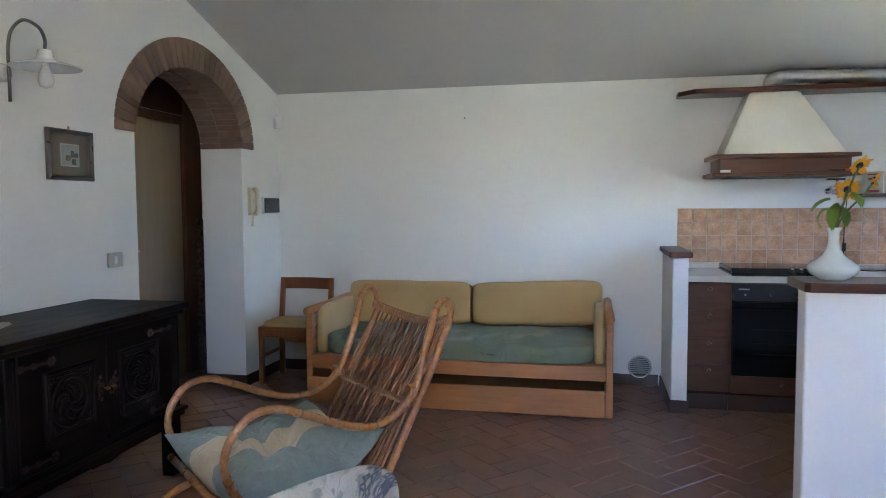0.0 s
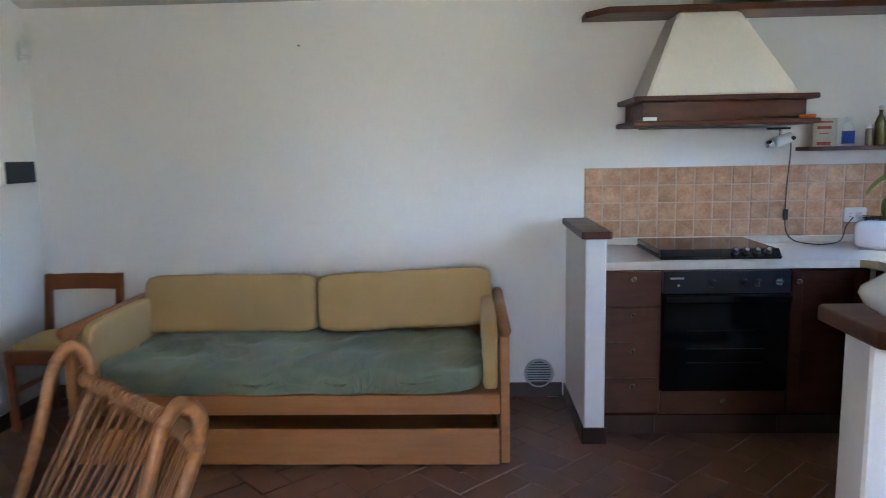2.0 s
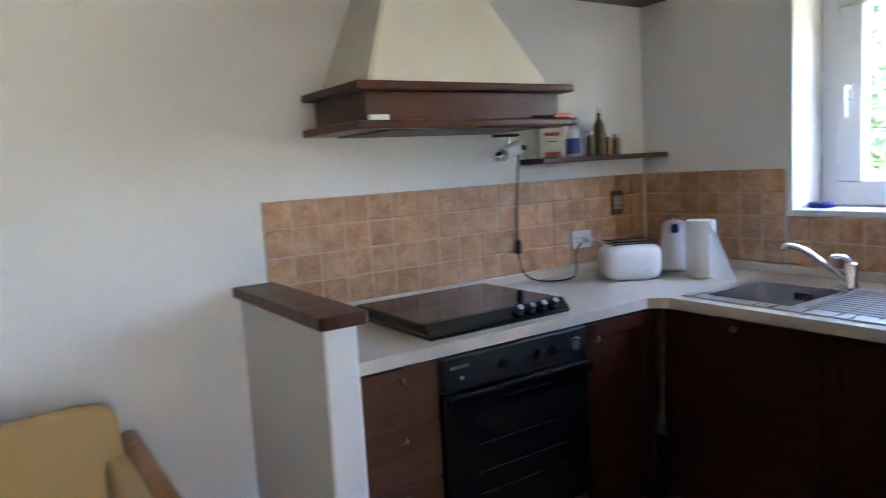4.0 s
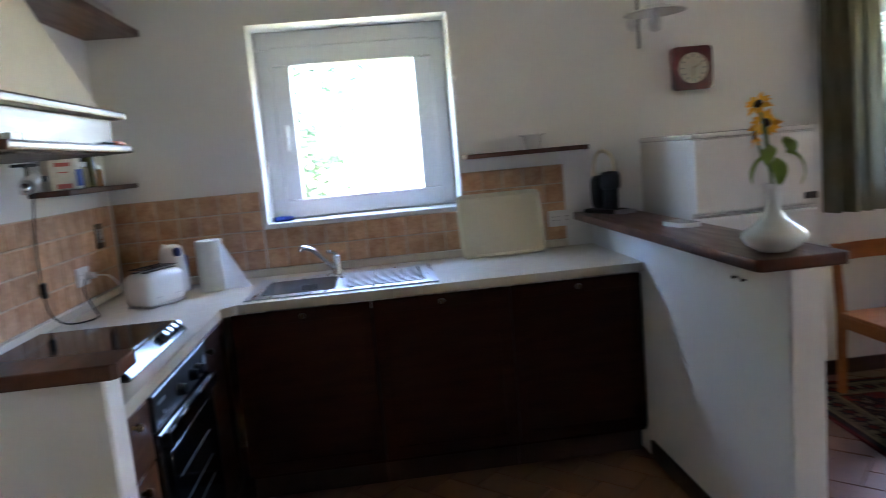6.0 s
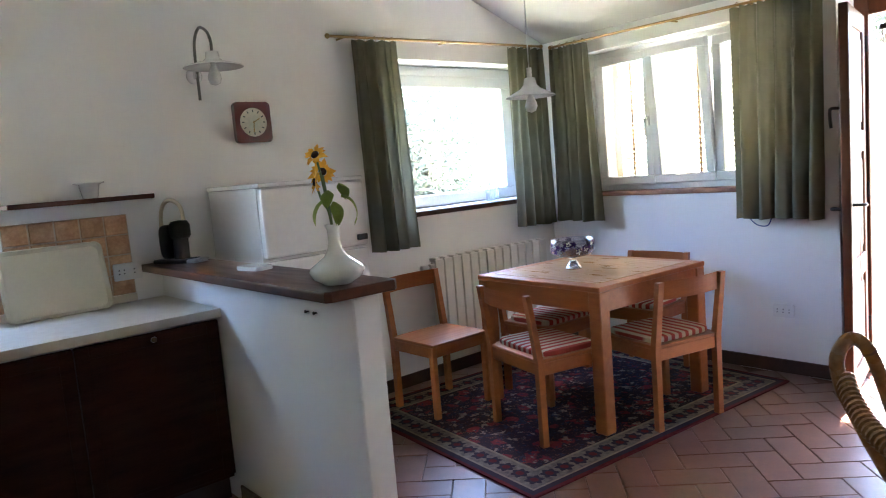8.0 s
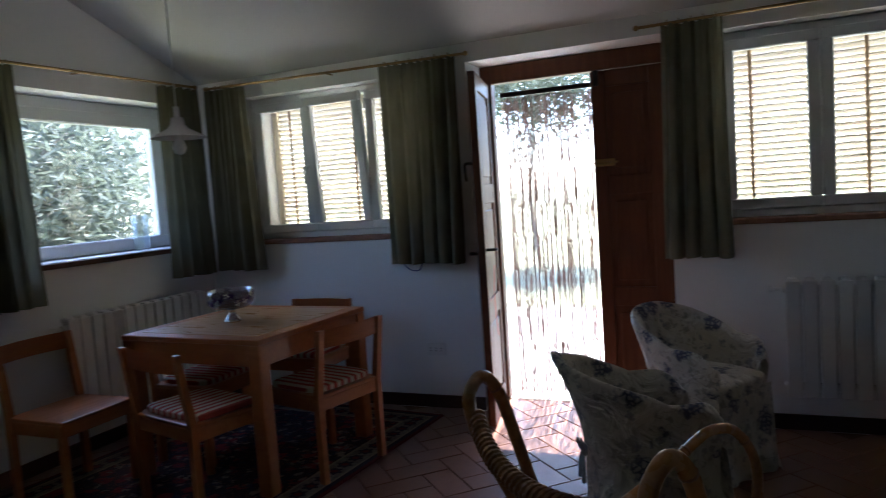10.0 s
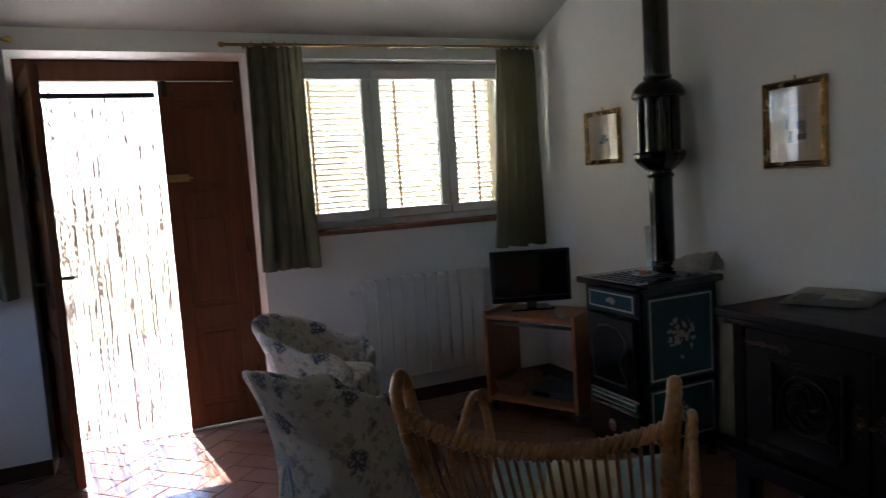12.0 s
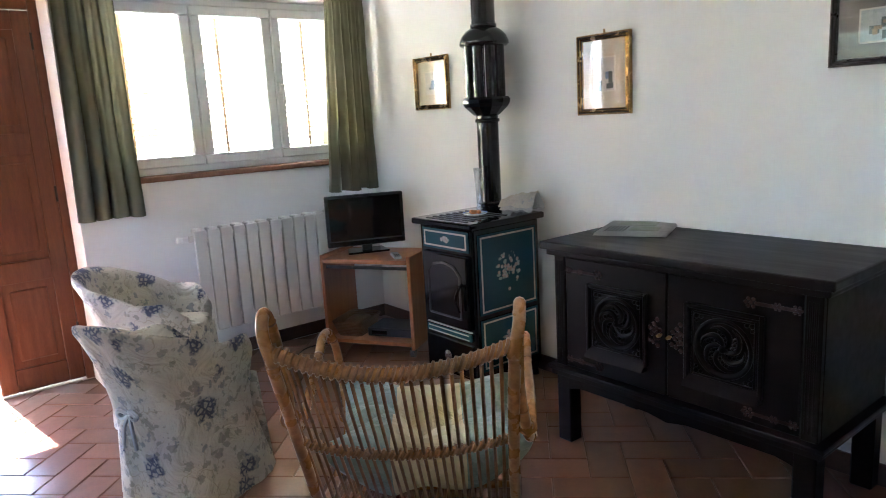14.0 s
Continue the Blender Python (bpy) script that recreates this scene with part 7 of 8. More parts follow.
# rattan rocking chair
rk = thing("rocking_chair", "bent rattan lounge chair with a wrapped spindle back", "chair", Matrix.Translation((-1.04, 2.28, 0)) @ Matrix.Rotation(math.atan2(-0.745, -0.667) - math.pi / 2, 4, "Z"))
for sx in (-1, 1):
    xs = lambda a: sx * a
    tl = 0.018 * sx
    p_ = [(xs(0.265), -0.575, 0.89), (xs(0.28), -0.580, 0.965), (xs(0.285), -0.545, 1.005), (xs(0.285), -0.505, 0.965), (xs(0.28), -0.465, 0.84), (xs(0.285), -0.43, 0.735), (xs(0.30), -0.385, 0.65 - tl), (xs(0.315), -0.297, 0.588 - tl), (xs(0.325), -0.185, 0.572 - tl), (xs(0.33), -0.057, 0.61 - tl),
          (xs(0.33), 0.055, 0.66 - tl), (xs(0.335), 0.16, 0.70 - tl), (xs(0.335), 0.25, 0.687 - tl), (xs(0.33), 0.31, 0.62 - tl), (xs(0.325), 0.328, 0.55 - tl), (xs(0.315), 0.311, 0.485 - tl), (xs(0.30), 0.272, 0.43), (xs(0.285), 0.20, 0.375), (xs(0.28), 0.10, 0.345)]
    pole_path = smooth_path(p_, 7)
    ap_ = part("arm_pole", tube(pole_path, 0.0145, 10), RATTAN, rk, "bent rattan arm pole", True)
    for k in range(20, len(pole_path) - 4, 17):
        a_, b_ = Vector(pole_path[k]), Vector(pole_path[k + 1])
        part("cane_node", tube([a_, a_.lerp(b_, 0.2), a_.lerp(b_, 0.4)], lambda t: 0.0158, 10), RATTAN_D, ap_, "", True)
    p_ = [(xs(0.27), -0.575, 0.90), (xs(0.265), -0.50, 0.74), (xs(0.265), -0.38, 0.52), (xs(0.27), -0.27, 0.33), (xs(0.28), -0.16, 0.16), (xs(0.28), -0.06, 0.045)]
    part("back_post", tube(smooth_path(p_, 6), 0.0145, 10), RATTAN, rk, "", True)
    p_ = [(xs(0.28), -0.46, 0.075), (xs(0.28), -0.25, 0.035), (xs(0.28), 0.0, 0.017), (xs(0.28), 0.25, 0.035), (xs(0.28), 0.42, 0.09), (xs(0.285), 0.43, 0.17), (xs(0.29), 0.33, 0.27), (xs(0.285), 0.15, 0.315), (xs(0.275), -0.10, 0.335), (xs(0.268), -0.26, 0.36)]
    part("rocker", tube(smooth_path(p_, 6), 0.0150, 10), RATTAN, rk, "", True)
    for y, z in ((-0.400, 0.662 - tl), (0.235, 0.40)):
        bm = bmesh.new()
        for k in range(4):
            tube([(xs(0.30) + 0.022 * math.cos(t), y + 0.006 * k + 0.008, z + 0.022 * math.sin(t)) for t in (2 * math.pi * q / 10 for q in range(11))], 0.004, 5, bm)
        part("binding", bm, RATTAN, rk)


def back_pt(u, t):
    """A point of the back: u across from -1 to 1, t up from the seat."""
    y = -0.235 - 0.335 * t - 0.06 * (1 - u * u) * min(1, t * 1.5)
    z = 0.335 + 0.60 * t - 0.045 * (1 - u * u) * t
    return Vector((0.278 * u, y, z))

for t, r_, wraps in ((0.985, 0.0155, 34), (0.48, 0.0105, 40)):
    pth = [back_pt(-1 + 2 * k / 24, t) for k in range(25)]
    rl = part("back_rail", tube(pth, r_, 10), RATTAN, rk, "curved back rail bound with cane", True)
    bm = bmesh.new()
    for k in range(wraps):
        c = back_pt(-0.96 + 1.92 * k / (wraps - 1), t)
        sl = 0.006
        tube([c + Vector((sl * math.sin(q), (r_ + 0.001) * math.cos(q), (r_ + 0.001) * math.sin(q))) for q in (2 * math.pi * j / 10 for j in range(11))], 0.0048, 5, bm)
    part("cane_wrap", bm, RATTAN_W, rl)["kind"] = "stuff"
NS = 25
for k in range(NS):
    u = -0.94 + 1.88 * k / (NS - 1)
    part("spindle", tube([back_pt(u, t) + Vector((0, 0.004 * math.sin(k * 2.1), 0)) for t in (1.0, 0.75, 0.5, 0.25, 0.0)], 0.0047, 6), RATTAN_D, rk, "", True)
    x = 0.278 * u
    pth = [(x, -0.235, 0.335), (x, -0.12, 0.315), (x, 0.05, 0.30), (x, 0.18, 0.315), (x, 0.29, 0.37), (x, 0.33, 0.41)]
    part("seat_spindle", tube(smooth_path(pth, 3), 0.0052, 6), RATTAN_D, rk, "", True)
for y, z in ((-0.235, 0.33), (0.33, 0.415), (0.10, 0.285)):
    part("cross_bar", cyl((-0.285, y, z), (0.285, y, z), 0.014, n=10), RATTAN, rk, "", True)
for y, z in ((-0.30, 0.045), (0.36, 0.06)):
    part("cross_bar", cyl((-0.28, y, z), (0.28, y, z), 0.013, n=10), RATTAN, rk, "", True)

# patchwork cushion in its seat: sage with a straw-coloured band
def banded(name):
    m = stuff(name, (0.31, 0.365, 0.32), (0.235, 0.285, 0.25), 0.9, scale=38, fine=240, bump=0.5, sheen=0.2, dist=0.003)
    nd, lk = m.node_tree.nodes, m.node_tree.links
    bs = nd["Principled BSDF"]
    base = bs.inputs["Base Color"].links[0].from_socket
    tcn, sep, ab, cmp_, mx = nd.new("ShaderNodeTexCoord"), nd.new("ShaderNodeSeparateXYZ"), nd.new("ShaderNodeMath"), nd.new("ShaderNodeMath"), nd.new("ShaderNodeMix")
    lk.new(tcn.outputs["Object"], sep.inputs[0])
    ab.operation, cmp_.operation = "ABSOLUTE", "LESS_THAN"
    cmp_.inputs[1].default_value = 0.105
    lk.new(sep.outputs["X"], ab.inputs[0]), lk.new(ab.outputs[0], cmp_.inputs[0])
    mx.data_type = "RGBA"
    mx.inputs["B"].default_value = (0.62, 0.52, 0.34, 1)
    lk.new(cmp_.outputs[0], mx.inputs["Factor"]), lk.new(base, mx.inputs["A"])
    lk.new(mx.outputs["Result"], bs.inputs["Base Color"])
    return m

BANDED = wrinkled(banded("banded_cushion"), 9.0, 0.03)


def throw_cushion(m, w, label, seed):
    ob = thing("cushion", label, "cushion", m, "cushions on the rattan chair")
    def sheet(sgn):
        def f(u, v):
            x, y = (u - 0.5) * 2, (v - 0.5) * 2
            puff = (max(0.0, (1 - x ** 4) * (1 - y ** 4))) ** 0.5
            r = math.hypot(x, y)
            an = math.atan2(y, x)
            tuft = 0.92 * math.exp(-(r / 0.30) ** 2)
            fold = 0.30 * (abs(math.sin(3.5 * an + seed + 1.5 * noise.noise(Vector((x, y, seed))))) - 0.55) * math.exp(-((r - 0.42) / 0.32) ** 2) + 0.22 * noise.noise(Vector((x * 2.6, y * 2.6, seed)))
            sling = 0.055 * y * y + 0.020 * x * x
            pin = 1 - 0.10 * (1 - abs(x)) * abs(y) ** 3
            pin2 = 1 - 0.10 * (1 - abs(y)) * abs(x) ** 3
            lift = 0.050 * (abs(x) * abs(y)) ** 1.5
            return (x * w / 2 * pin2, y * w / 2 * pin, 0.05 + sling + lift + sgn * 0.098 * puff * (1 - tuft + 1.5 * fold))
        return f
    bm = grid_surface(sheet(1), 44, 44)
    grid_surface(sheet(-1), 44, 44, bm)
    bmesh.ops.remove_doubles(bm, verts=bm.verts, dist=0.0008)
    part("pillow", bm, BANDED, ob, "", True)
    part("button", lathe([(0, 0.0), (0.012, 0.002), (0.010, 0.008), (0, 0.010)], 12, at=(0, 0, 0.056)), YELLOWC, ob)
    return ob

throw_cushion(rk.matrix_world @ pose(0.015, 0.02, 0.350, -4, 0, 4), 0.60, "sage and straw patchwork cushion on the rattan chair", 0.7)

# ---- dining corner ----
STRIPE = stuff("striped_pad", (0.60, 0.52, 0.40), (0.52, 0.45, 0.34), 0.9, scale=6, fine=240, bump=0.3)
nd, lk = STRIPE.node_tree.nodes, STRIPE.node_tree.links
base = nd["Principled BSDF"].inputs["Base Color"].links[0].from_socket
tcn, wv, mr, mx = nd.new("ShaderNodeTexCoord"), nd.new("ShaderNodeTexWave"), nd.new("ShaderNodeMapRange"), nd.new("ShaderNodeMix")
wv.wave_type, wv.bands_direction = "BANDS", "X"
wv.inputs["Scale"].default_value, wv.inputs["Distortion"].default_value = 6.5, 0.0
lk.new(tcn.outputs["Object"], wv.inputs["Vector"])
mr.inputs["From Min"].default_value, mr.inputs["From Max"].default_value = 0.45, 0.55
lk.new(wv.outputs["Fac"], mr.inputs["Value"])
mx.data_type = "RGBA"
mx.inputs["B"].default_value = (0.36, 0.055, 0.04, 1)
lk.new(mr.outputs["Result"], mx.inputs["Factor"]), lk.new(base, mx.inputs["A"])
lk.new(mx.outputs["Result"], nd["Principled BSDF"].inputs["Base Color"])

G = "chairs round the table"
LB = "honey wood dining chair with a red striped seat pad"
RUGZ = 0.010
square_chair(pose(1.45, 1.33, RUGZ, 0, 0, -14), PINE, LB, STRIPE, "red and cream striped seat pad", w=0.49, d=0.40, hb=0.775, group=G)
square_chair(pose(1.08, 0.80, RUGZ, 0, 0, 76), PINE, LB, STRIPE, "red and cream striped seat pad", w=0.46, d=0.42, hb=0.775, group=G)
square_chair(pose(1.62, 0.165, RUGZ, 0, 0, 180), PINE, LB, STRIPE, "red and cream striped seat pad", w=0.46, d=0.40, hb=0.75, group=G)
square_chair(pose(1.865, 0.80, RUGZ, 0, 0, -92), PINE, LB, STRIPE, "red and cream striped seat pad", w=0.46, d=0.40, hb=0.74, group=G)
square_chair(pose(2.20, 1.43, 0.0, 0, 0, -90), PINE, "honey wood dining chair with a bare seat against the wall", w=0.44, d=0.40, hb=0.80, group=G)

tb = thing("dining_table", "square honey wood dining table with an inlaid top", "table", pose(1.545, 0.785, RUGZ, 0, 0, -3.0))
TS = 0.465
part("tabletop", box(-TS, -TS, 0.742, TS, TS, 0.770, 0.004), PINE, tb)
INLAY = stuff("table_inlay", (0.50, 0.28, 0.115), (0.40, 0.205, 0.08), 0.3, scale=4, fine=30, stretch=(1, 8, 8), bump=0.06, dist=0.002)
part("top_panel", box(-TS + 0.075, -TS + 0.075, 0.768, TS - 0.075, TS - 0.075, 0.7725, 0.002), INLAY, tb, "lighter inlaid centre panel")
for a in ((-TS + 0.01, -TS + 0.01, TS - 0.01, -TS + 0.032), (-TS + 0.01, TS - 0.032, TS - 0.01, TS - 0.01), (-TS + 0.01, -TS + 0.032, -TS + 0.032, TS - 0.032), (TS - 0.032, -TS + 0.032, TS - 0.01, TS - 0.032)):
    part("apron", box(a[0], a[1], 0.635, a[2], a[3], 0.742, 0.003), PINE, tb)
for sx in (-1, 1):
    for sy in (-1, 1):
        part("leg", box(sx * TS - sx * 0.078, sy * TS - sy * 0.078, 0.0, sx * (TS - 0.002), sy * (TS - 0.002), 0.742, 0.005), PINE, tb)

bw_ = thing("glass_bowl", "footed pressed glass bowl with a blue pattern on the table", "bowl", pose(1.61, 0.84, 0.7830, 0, 0, 0) @ Matrix.Diagonal((0.85, 0.85, 0.97, 1)))
PRESSED = glass("pressed_glass", (0.66, 0.69, 0.84), 0.30)
part("foot", lathe([(0, 0), (0.056, 0), (0.058, 0.006), (0.046, 0.018), (0.026, 0.045), (0.018, 0.062), (0.03, 0.072), (0, 0.074)], 30), CHROME, bw_, "bright silvered foot", True)
part("bowl", lathe([(0, 0.070), (0.06, 0.073), (0.115, 0.084), (0.142, 0.102), (0.149, 0.135), (0.147, 0.184), (0.142, 0.184), (0.143, 0.135), (0.135, 0.108), (0.10, 0.092), (0, 0.085)], 40), PRESSED, bw_, smooth=True)
BLUEG = stuff("blue_enamel", (0.03, 0.035, 0.16), (0.16, 0.08, 0.20), 0.2, scale=40, bump=0)
rng = random.Random(3)
for k in range(46):
    a = 2 * math.pi * k / 46 + rng.uniform(-0.08, 0.08)
    z = rng.uniform(0.112, 0.165)
    bm = bmesh.new()
    c = Vector((0.149 * math.cos(a), 0.149 * math.sin(a), z))
    tq, uq = Vector((-math.sin(a), math.cos(a), 0)), Vector((0, 0, 1))
    bm.faces.new([bm.verts.new(c + Vector((math.cos(a), math.sin(a), 0)) * 0.001 + tq * 0.015 * math.cos(q) * (1 + 0.4 * math.cos(5 * q)) + uq * 0.014 * math.sin(q) * (1 + 0.4 * math.cos(5 * q))) for q in (2 * math.pi * j / 20 for j in range(20))])
    part("painted_spot", bm, BLUEG if k % 3 else WHITE, bw_)

lp = thing("pendant_lamp", "white enamel pendant lamp over the table", "lamp", Matrix.Translation((1.57, 1.16, 1.765)))
part("shade", lathe([(0.012, 0.115), (0.03, 0.11), (0.036, 0.075), (0.055, 0.055), (0.13, 0.016), (0.136, 0.010), (0.13, 0.010), (0.052, 0.045), (0.03, 0.05), (0, 0.052)], 40), ENAMEL, lp, smooth=True)
part("bulb", lathe([(0.014, 0.045), (0.016, 0.015), (0.03, -0.02), (0.034, -0.04), (0.025, -0.065), (0, -0.075)], 20), bpy.data.materials["bulb_glass"], lp, "unlit frosted bulb", True)
part("holder", cyl((0, 0, 0.11), (0, 0, 0.165), 0.014, n=12), WHITE, lp)
part("cord", cyl((0, 0, 0.16), (0, 0, roof_z(1.16) - 1.765), 0.003, n=6), WHITE, lp)

# rug
def rug_material():
    m = stuff("rug_wool", (0.022, 0.017, 0.028), (0.04, 0.022, 0.026), 0.97, scale=8, fine=300, bump=0.5, dist=0.003)
    nd, lk = m.node_tree.nodes, m.node_tree.links
    bs = nd["Principled BSDF"]
    bs.inputs["Specular IOR Level"].default_value = 0.1
    prev = bs.inputs["Base Color"].links[0].from_socket
    tcn = nd.new("ShaderNodeTexCoord")
    for sc, lo, hi, c in ((9, 0.33, 0.39, (0.19, 0.028, 0.034)), (14, 0.25, 0.31, (0.27, 0.205, 0.165)), (20, 0.28, 0.34, (0.035, 0.04, 0.07)), (30, 0.18, 0.24, (0.30, 0.13, 0.08))):
        vo, mr, mx = nd.new("ShaderNodeTexVoronoi"), nd.new("ShaderNodeMapRange"), nd.new("ShaderNodeMix")
        vo.inputs["Scale"].default_value, vo.inputs["Randomness"].default_value = sc, 0.9
        ns, scv, ad = nd.new("ShaderNodeTexNoise"), nd.new("ShaderNodeVectorMath"), nd.new("ShaderNodeVectorMath")
        ns.inputs["Scale"].default_value, ns.inputs["Detail"].default_value = sc * 3, 2
        scv.operation = "SCALE"
        scv.inputs["Scale"].default_value = 0.09
        lk.new(tcn.outputs["Object"], ns.inputs["Vector"]), lk.new(ns.outputs["Color"], scv.inputs[0])
        lk.new(tcn.outputs["Object"], ad.inputs[0]), lk.new(scv.outputs[0], ad.inputs[1])
        lk.new(ad.outputs[0], vo.inputs["Vector"])
        mr.inputs["From Min"].default_value, mr.inputs["From Max"].default_value = lo, hi
        mr.inputs["To Min"].default_value, mr.inputs["To Max"].default_value = 1, 0
        lk.new(vo.outputs["Distance"], mr.inputs["Value"])
        mx.data_type = "RGBA"
        mx.inputs["B"].default_value = (*c, 1)
        lk.new(mr.outputs["Result"], mx.inputs["Factor"]), lk.new(prev, mx.inputs["A"])
        prev = mx.outputs["Result"]
    lk.new(prev, bs.inputs["Base Color"])
    return m

RUG = rug_material()
RUGB = stuff("rug_border", (0.33, 0.27, 0.19), (0.20, 0.15, 0.11), 0.97, scale=30, fine=300, bump=0.5)
RUGM = stuff("rug_border_field", (0.27, 0.225, 0.175), (0.06, 0.045, 0.045), 0.97, scale=34, fine=300, bump=0.5)
RUGR = stuff("rug_edge", (0.12, 0.014, 0.018), (0.07, 0.01, 0.014), 0.97, scale=30, fine=300, bump=0.5)
RUGD = stuff("rug_dark", (0.035, 0.025, 0.04), None, 0.97, scale=30, fine=300, bump=0.5)
for m_ in (RUGB, RUGM, RUGR, RUGD):
    m_.node_tree.nodes["Principled BSDF"].inputs["Specular IOR Level"].default_value = 0.1
rg = thing("rug", "dark patterned wool rug with a cream flowered border", "rug", pose(0.957, 2.003, 0, 0, 0, -5.0))
RW, RL = 1.62, 2.08
part("field", box(0.002, -RL + 0.002, 0.0005, RW - 0.002, -0.002, 0.0085, 0.002), RUG, rg)
def band(o0, o1, z, mm, nm):
    bm = bmesh.new()
    for a in ((o0, -o1, RW - o0, -o0), (o0, -RL + o0, RW - o0, -RL + o1), (o0, -RL + o1, o1, -o1), (RW - o1, -RL + o1, RW - o0, -o1)):
        box(a[0], a[1], 0.0005, a[2], a[3], z, 0, bm)
    return part(nm, bm, mm, rg)
band(0.0, 0.018, 0.0098, RUGR, "red_edge")
band(0.018, 0.05, 0.0092, RUGD, "dark_band")
band(0.05, 0.062, 0.0093, RUGB, "cream_line")
band(0.062, 0.19, 0.0089, RUGM, "border")
band(0.19, 0.205, 0.0093, RUGB, "cream_line")
bm = bmesh.new()
bd = bmesh.new()
rng = random.Random(12)
per = [((0.126 + k * 0.097, -0.126)) for k in range(15)] + [((0.126 + k * 0.097, -RL + 0.126)) for k in range(15)] + [((0.126, -0.22 - k * 0.097)) for k in range(18)] + [((RW - 0.126, -0.22 - k * 0.097)) for k in range(18)]
for k, (x, y) in enumerate(per):
    r_ = 0.040
    vs = [bm.verts.new((x + r_ * (1 + 0.22 * math.cos(6 * q)) * math.cos(q), y + r_ * (1 + 0.22 * math.cos(6 * q)) * math.sin(q), 0.0092)) for q in (2 * math.pi * j / 24 for j in range(24))]
    bm.faces.new(vs)
    r_ = 0.022
    vs = [bd.verts.new((x + r_ * math.cos(q), y + r_ * 0.85 * math.sin(q), 0.0096)) for q in (2 * math.pi * j / 10 for j in range(10))]
    bd.faces.new(vs)
part("border_pattern", bm, RUGD, rg)["kind"] = "stuff"
part("border_dot_work", bd, RUGR, rg)["kind"] = "stuff"

# curtains and their rods
def rod(p0, p1, lab):
    ob = thing("curtain_rod", lab, "curtain rod", Matrix.Translation(p0), "curtain rods")
    d = Vector(p1) - Vector(p0)
    part("pole", cyl((0, 0, 0), d, 0.0085, n=12), BRASS, ob)
    for e, s_ in ((Vector((0, 0, 0)), -1), (d, 1)):
        bm = bmesh.new()
        bmesh.ops.create_icosphere(bm, subdivisions=2, radius=0.016, matrix=Matrix.Translation(e + d.normalized() * 0.012 * s_))
        part("finial", bm, BRASS, ob, smooth=True)
    side = Vector((0, -1, 0)) if abs(d.x) > abs(d.y) else Vector((1, 0, 0))
    for t in (0.06, 0.5, 0.94):
        part("bracket", cyl(d * t, d * t + side * 0.10, 0.006, n=8), BRASS, ob)
    return ob

rod((2.50, YS + 0.095, 2.272), (0.515, YS + 0.095, 2.248), "thin brass curtain rod over the shuttered window")
rod((-0.515, YS + 0.095, 2.242), (-2.52, YS + 0.095, 2.262), "thin brass curtain rod over the shuttered window")
rod((XE - 0.095, 1.76, 2.258), (XE - 0.095, -0.10, 2.29), "thin brass curtain rod over the dining window")


def curtain(p0, p1, q0, q1, folds, seed, lab):
    """A gathered curtain from a top line p0-p1 to a bottom line q0-q1."""
    p0, p1, q0, q1 = (Vector(v) for v in (p0, p1, q0, q1))
    ob = thing("curtain", lab, "curtain", Matrix.Translation(p0), "olive curtains")
    d = (p1 - p0).normalized()
    n_ = Vector((-d.y, d.x, 0))
    def f(u, v):
        a, b = p0.lerp(p1, u), q0.lerp(q1, u)
        p = b.lerp(a, v)
        amp = (0.044 + 0.018 * math.sin(seed * 5 + u * 7)) * (1 - 0.6 * v)
        ph = u * folds * 2 * math.pi + 0.5 * math.sin(seed + 3 * u) + 0.6 * noise.noise(Vector((u * 3, v * 1.5, seed)))
        p = p + n_ * (amp * math.sin(ph) + 0.010 * math.sin(2 * ph + seed) + 0.010 * noise.noise(Vector((u * 9, v * 4, seed)))) + d * (0.012 * math.cos(ph * 1.0) * (1 - v))
        p.z += -0.012 * noise.noise(Vector((u * 5, 0, seed))) * (1 - v) + 0.012 * math.sin(ph * 2) * max(0, v - 0.96) * 10
        return p - p0
    part("drape", grid_surface(f, folds * 14, 30), CURTAIN, ob, "gathered olive cotton", True)
    for k in range(folds + 1):
        c = p0.lerp(p1, (k + 0.5) / (folds + 1)) - p0
        bm = tube([c + Vector((0, 0, 0.010)) + 0.017 * (n_ * math.cos(q) + Vector((0, 0, 1)) * math.sin(q)) for q in (2 * math.pi * j / 12 for j in range(13))], 0.002, 5)
        part("ring", bm, BRASS, ob)
    return ob

CY = YS + 0.095
CX = XE - 0.095
LC = "olive green cotton curtain hanging from a brass rod"
curtain((CX, 1.60, 2.245), (CX, 1.27, 2.25), (CX - 0.005, 1.60, 0.945), (CX - 0.005, 1.24, 0.94), 4, 1.0, LC)
curtain((CX, 0.25, 2.265), (CX, -0.12, 2.27), (CX - 0.01, 0.28, 0.955), (CX - 0.01, -0.13, 0.95), 5, 2.0, LC)
curtain((2.53, CY, 2.26), (2.17, CY, 2.255), (2.55, CY + 0.01, 0.96), (2.10, CY + 0.01, 0.96), 4, 3.0, LC)
curtain((1.10, CY, 2.245), (0.575, CY, 2.24), (1.10, CY + 0.01, 0.975), (0.60, CY + 0.01, 0.97), 5, 4.0, LC)
curtain((-0.635, CY, 2.235), (-0.945, CY, 2.238), (-0.60, CY + 0.01, 0.965), (-0.955, CY + 0.01, 0.965), 4, 5.0, LC)
curtain((-2.22, CY, 2.248), (-2.50, CY, 2.25), (-2.13, CY + 0.01, 0.955), (-2.51, CY + 0.01, 0.955), 5, 6.0, LC)

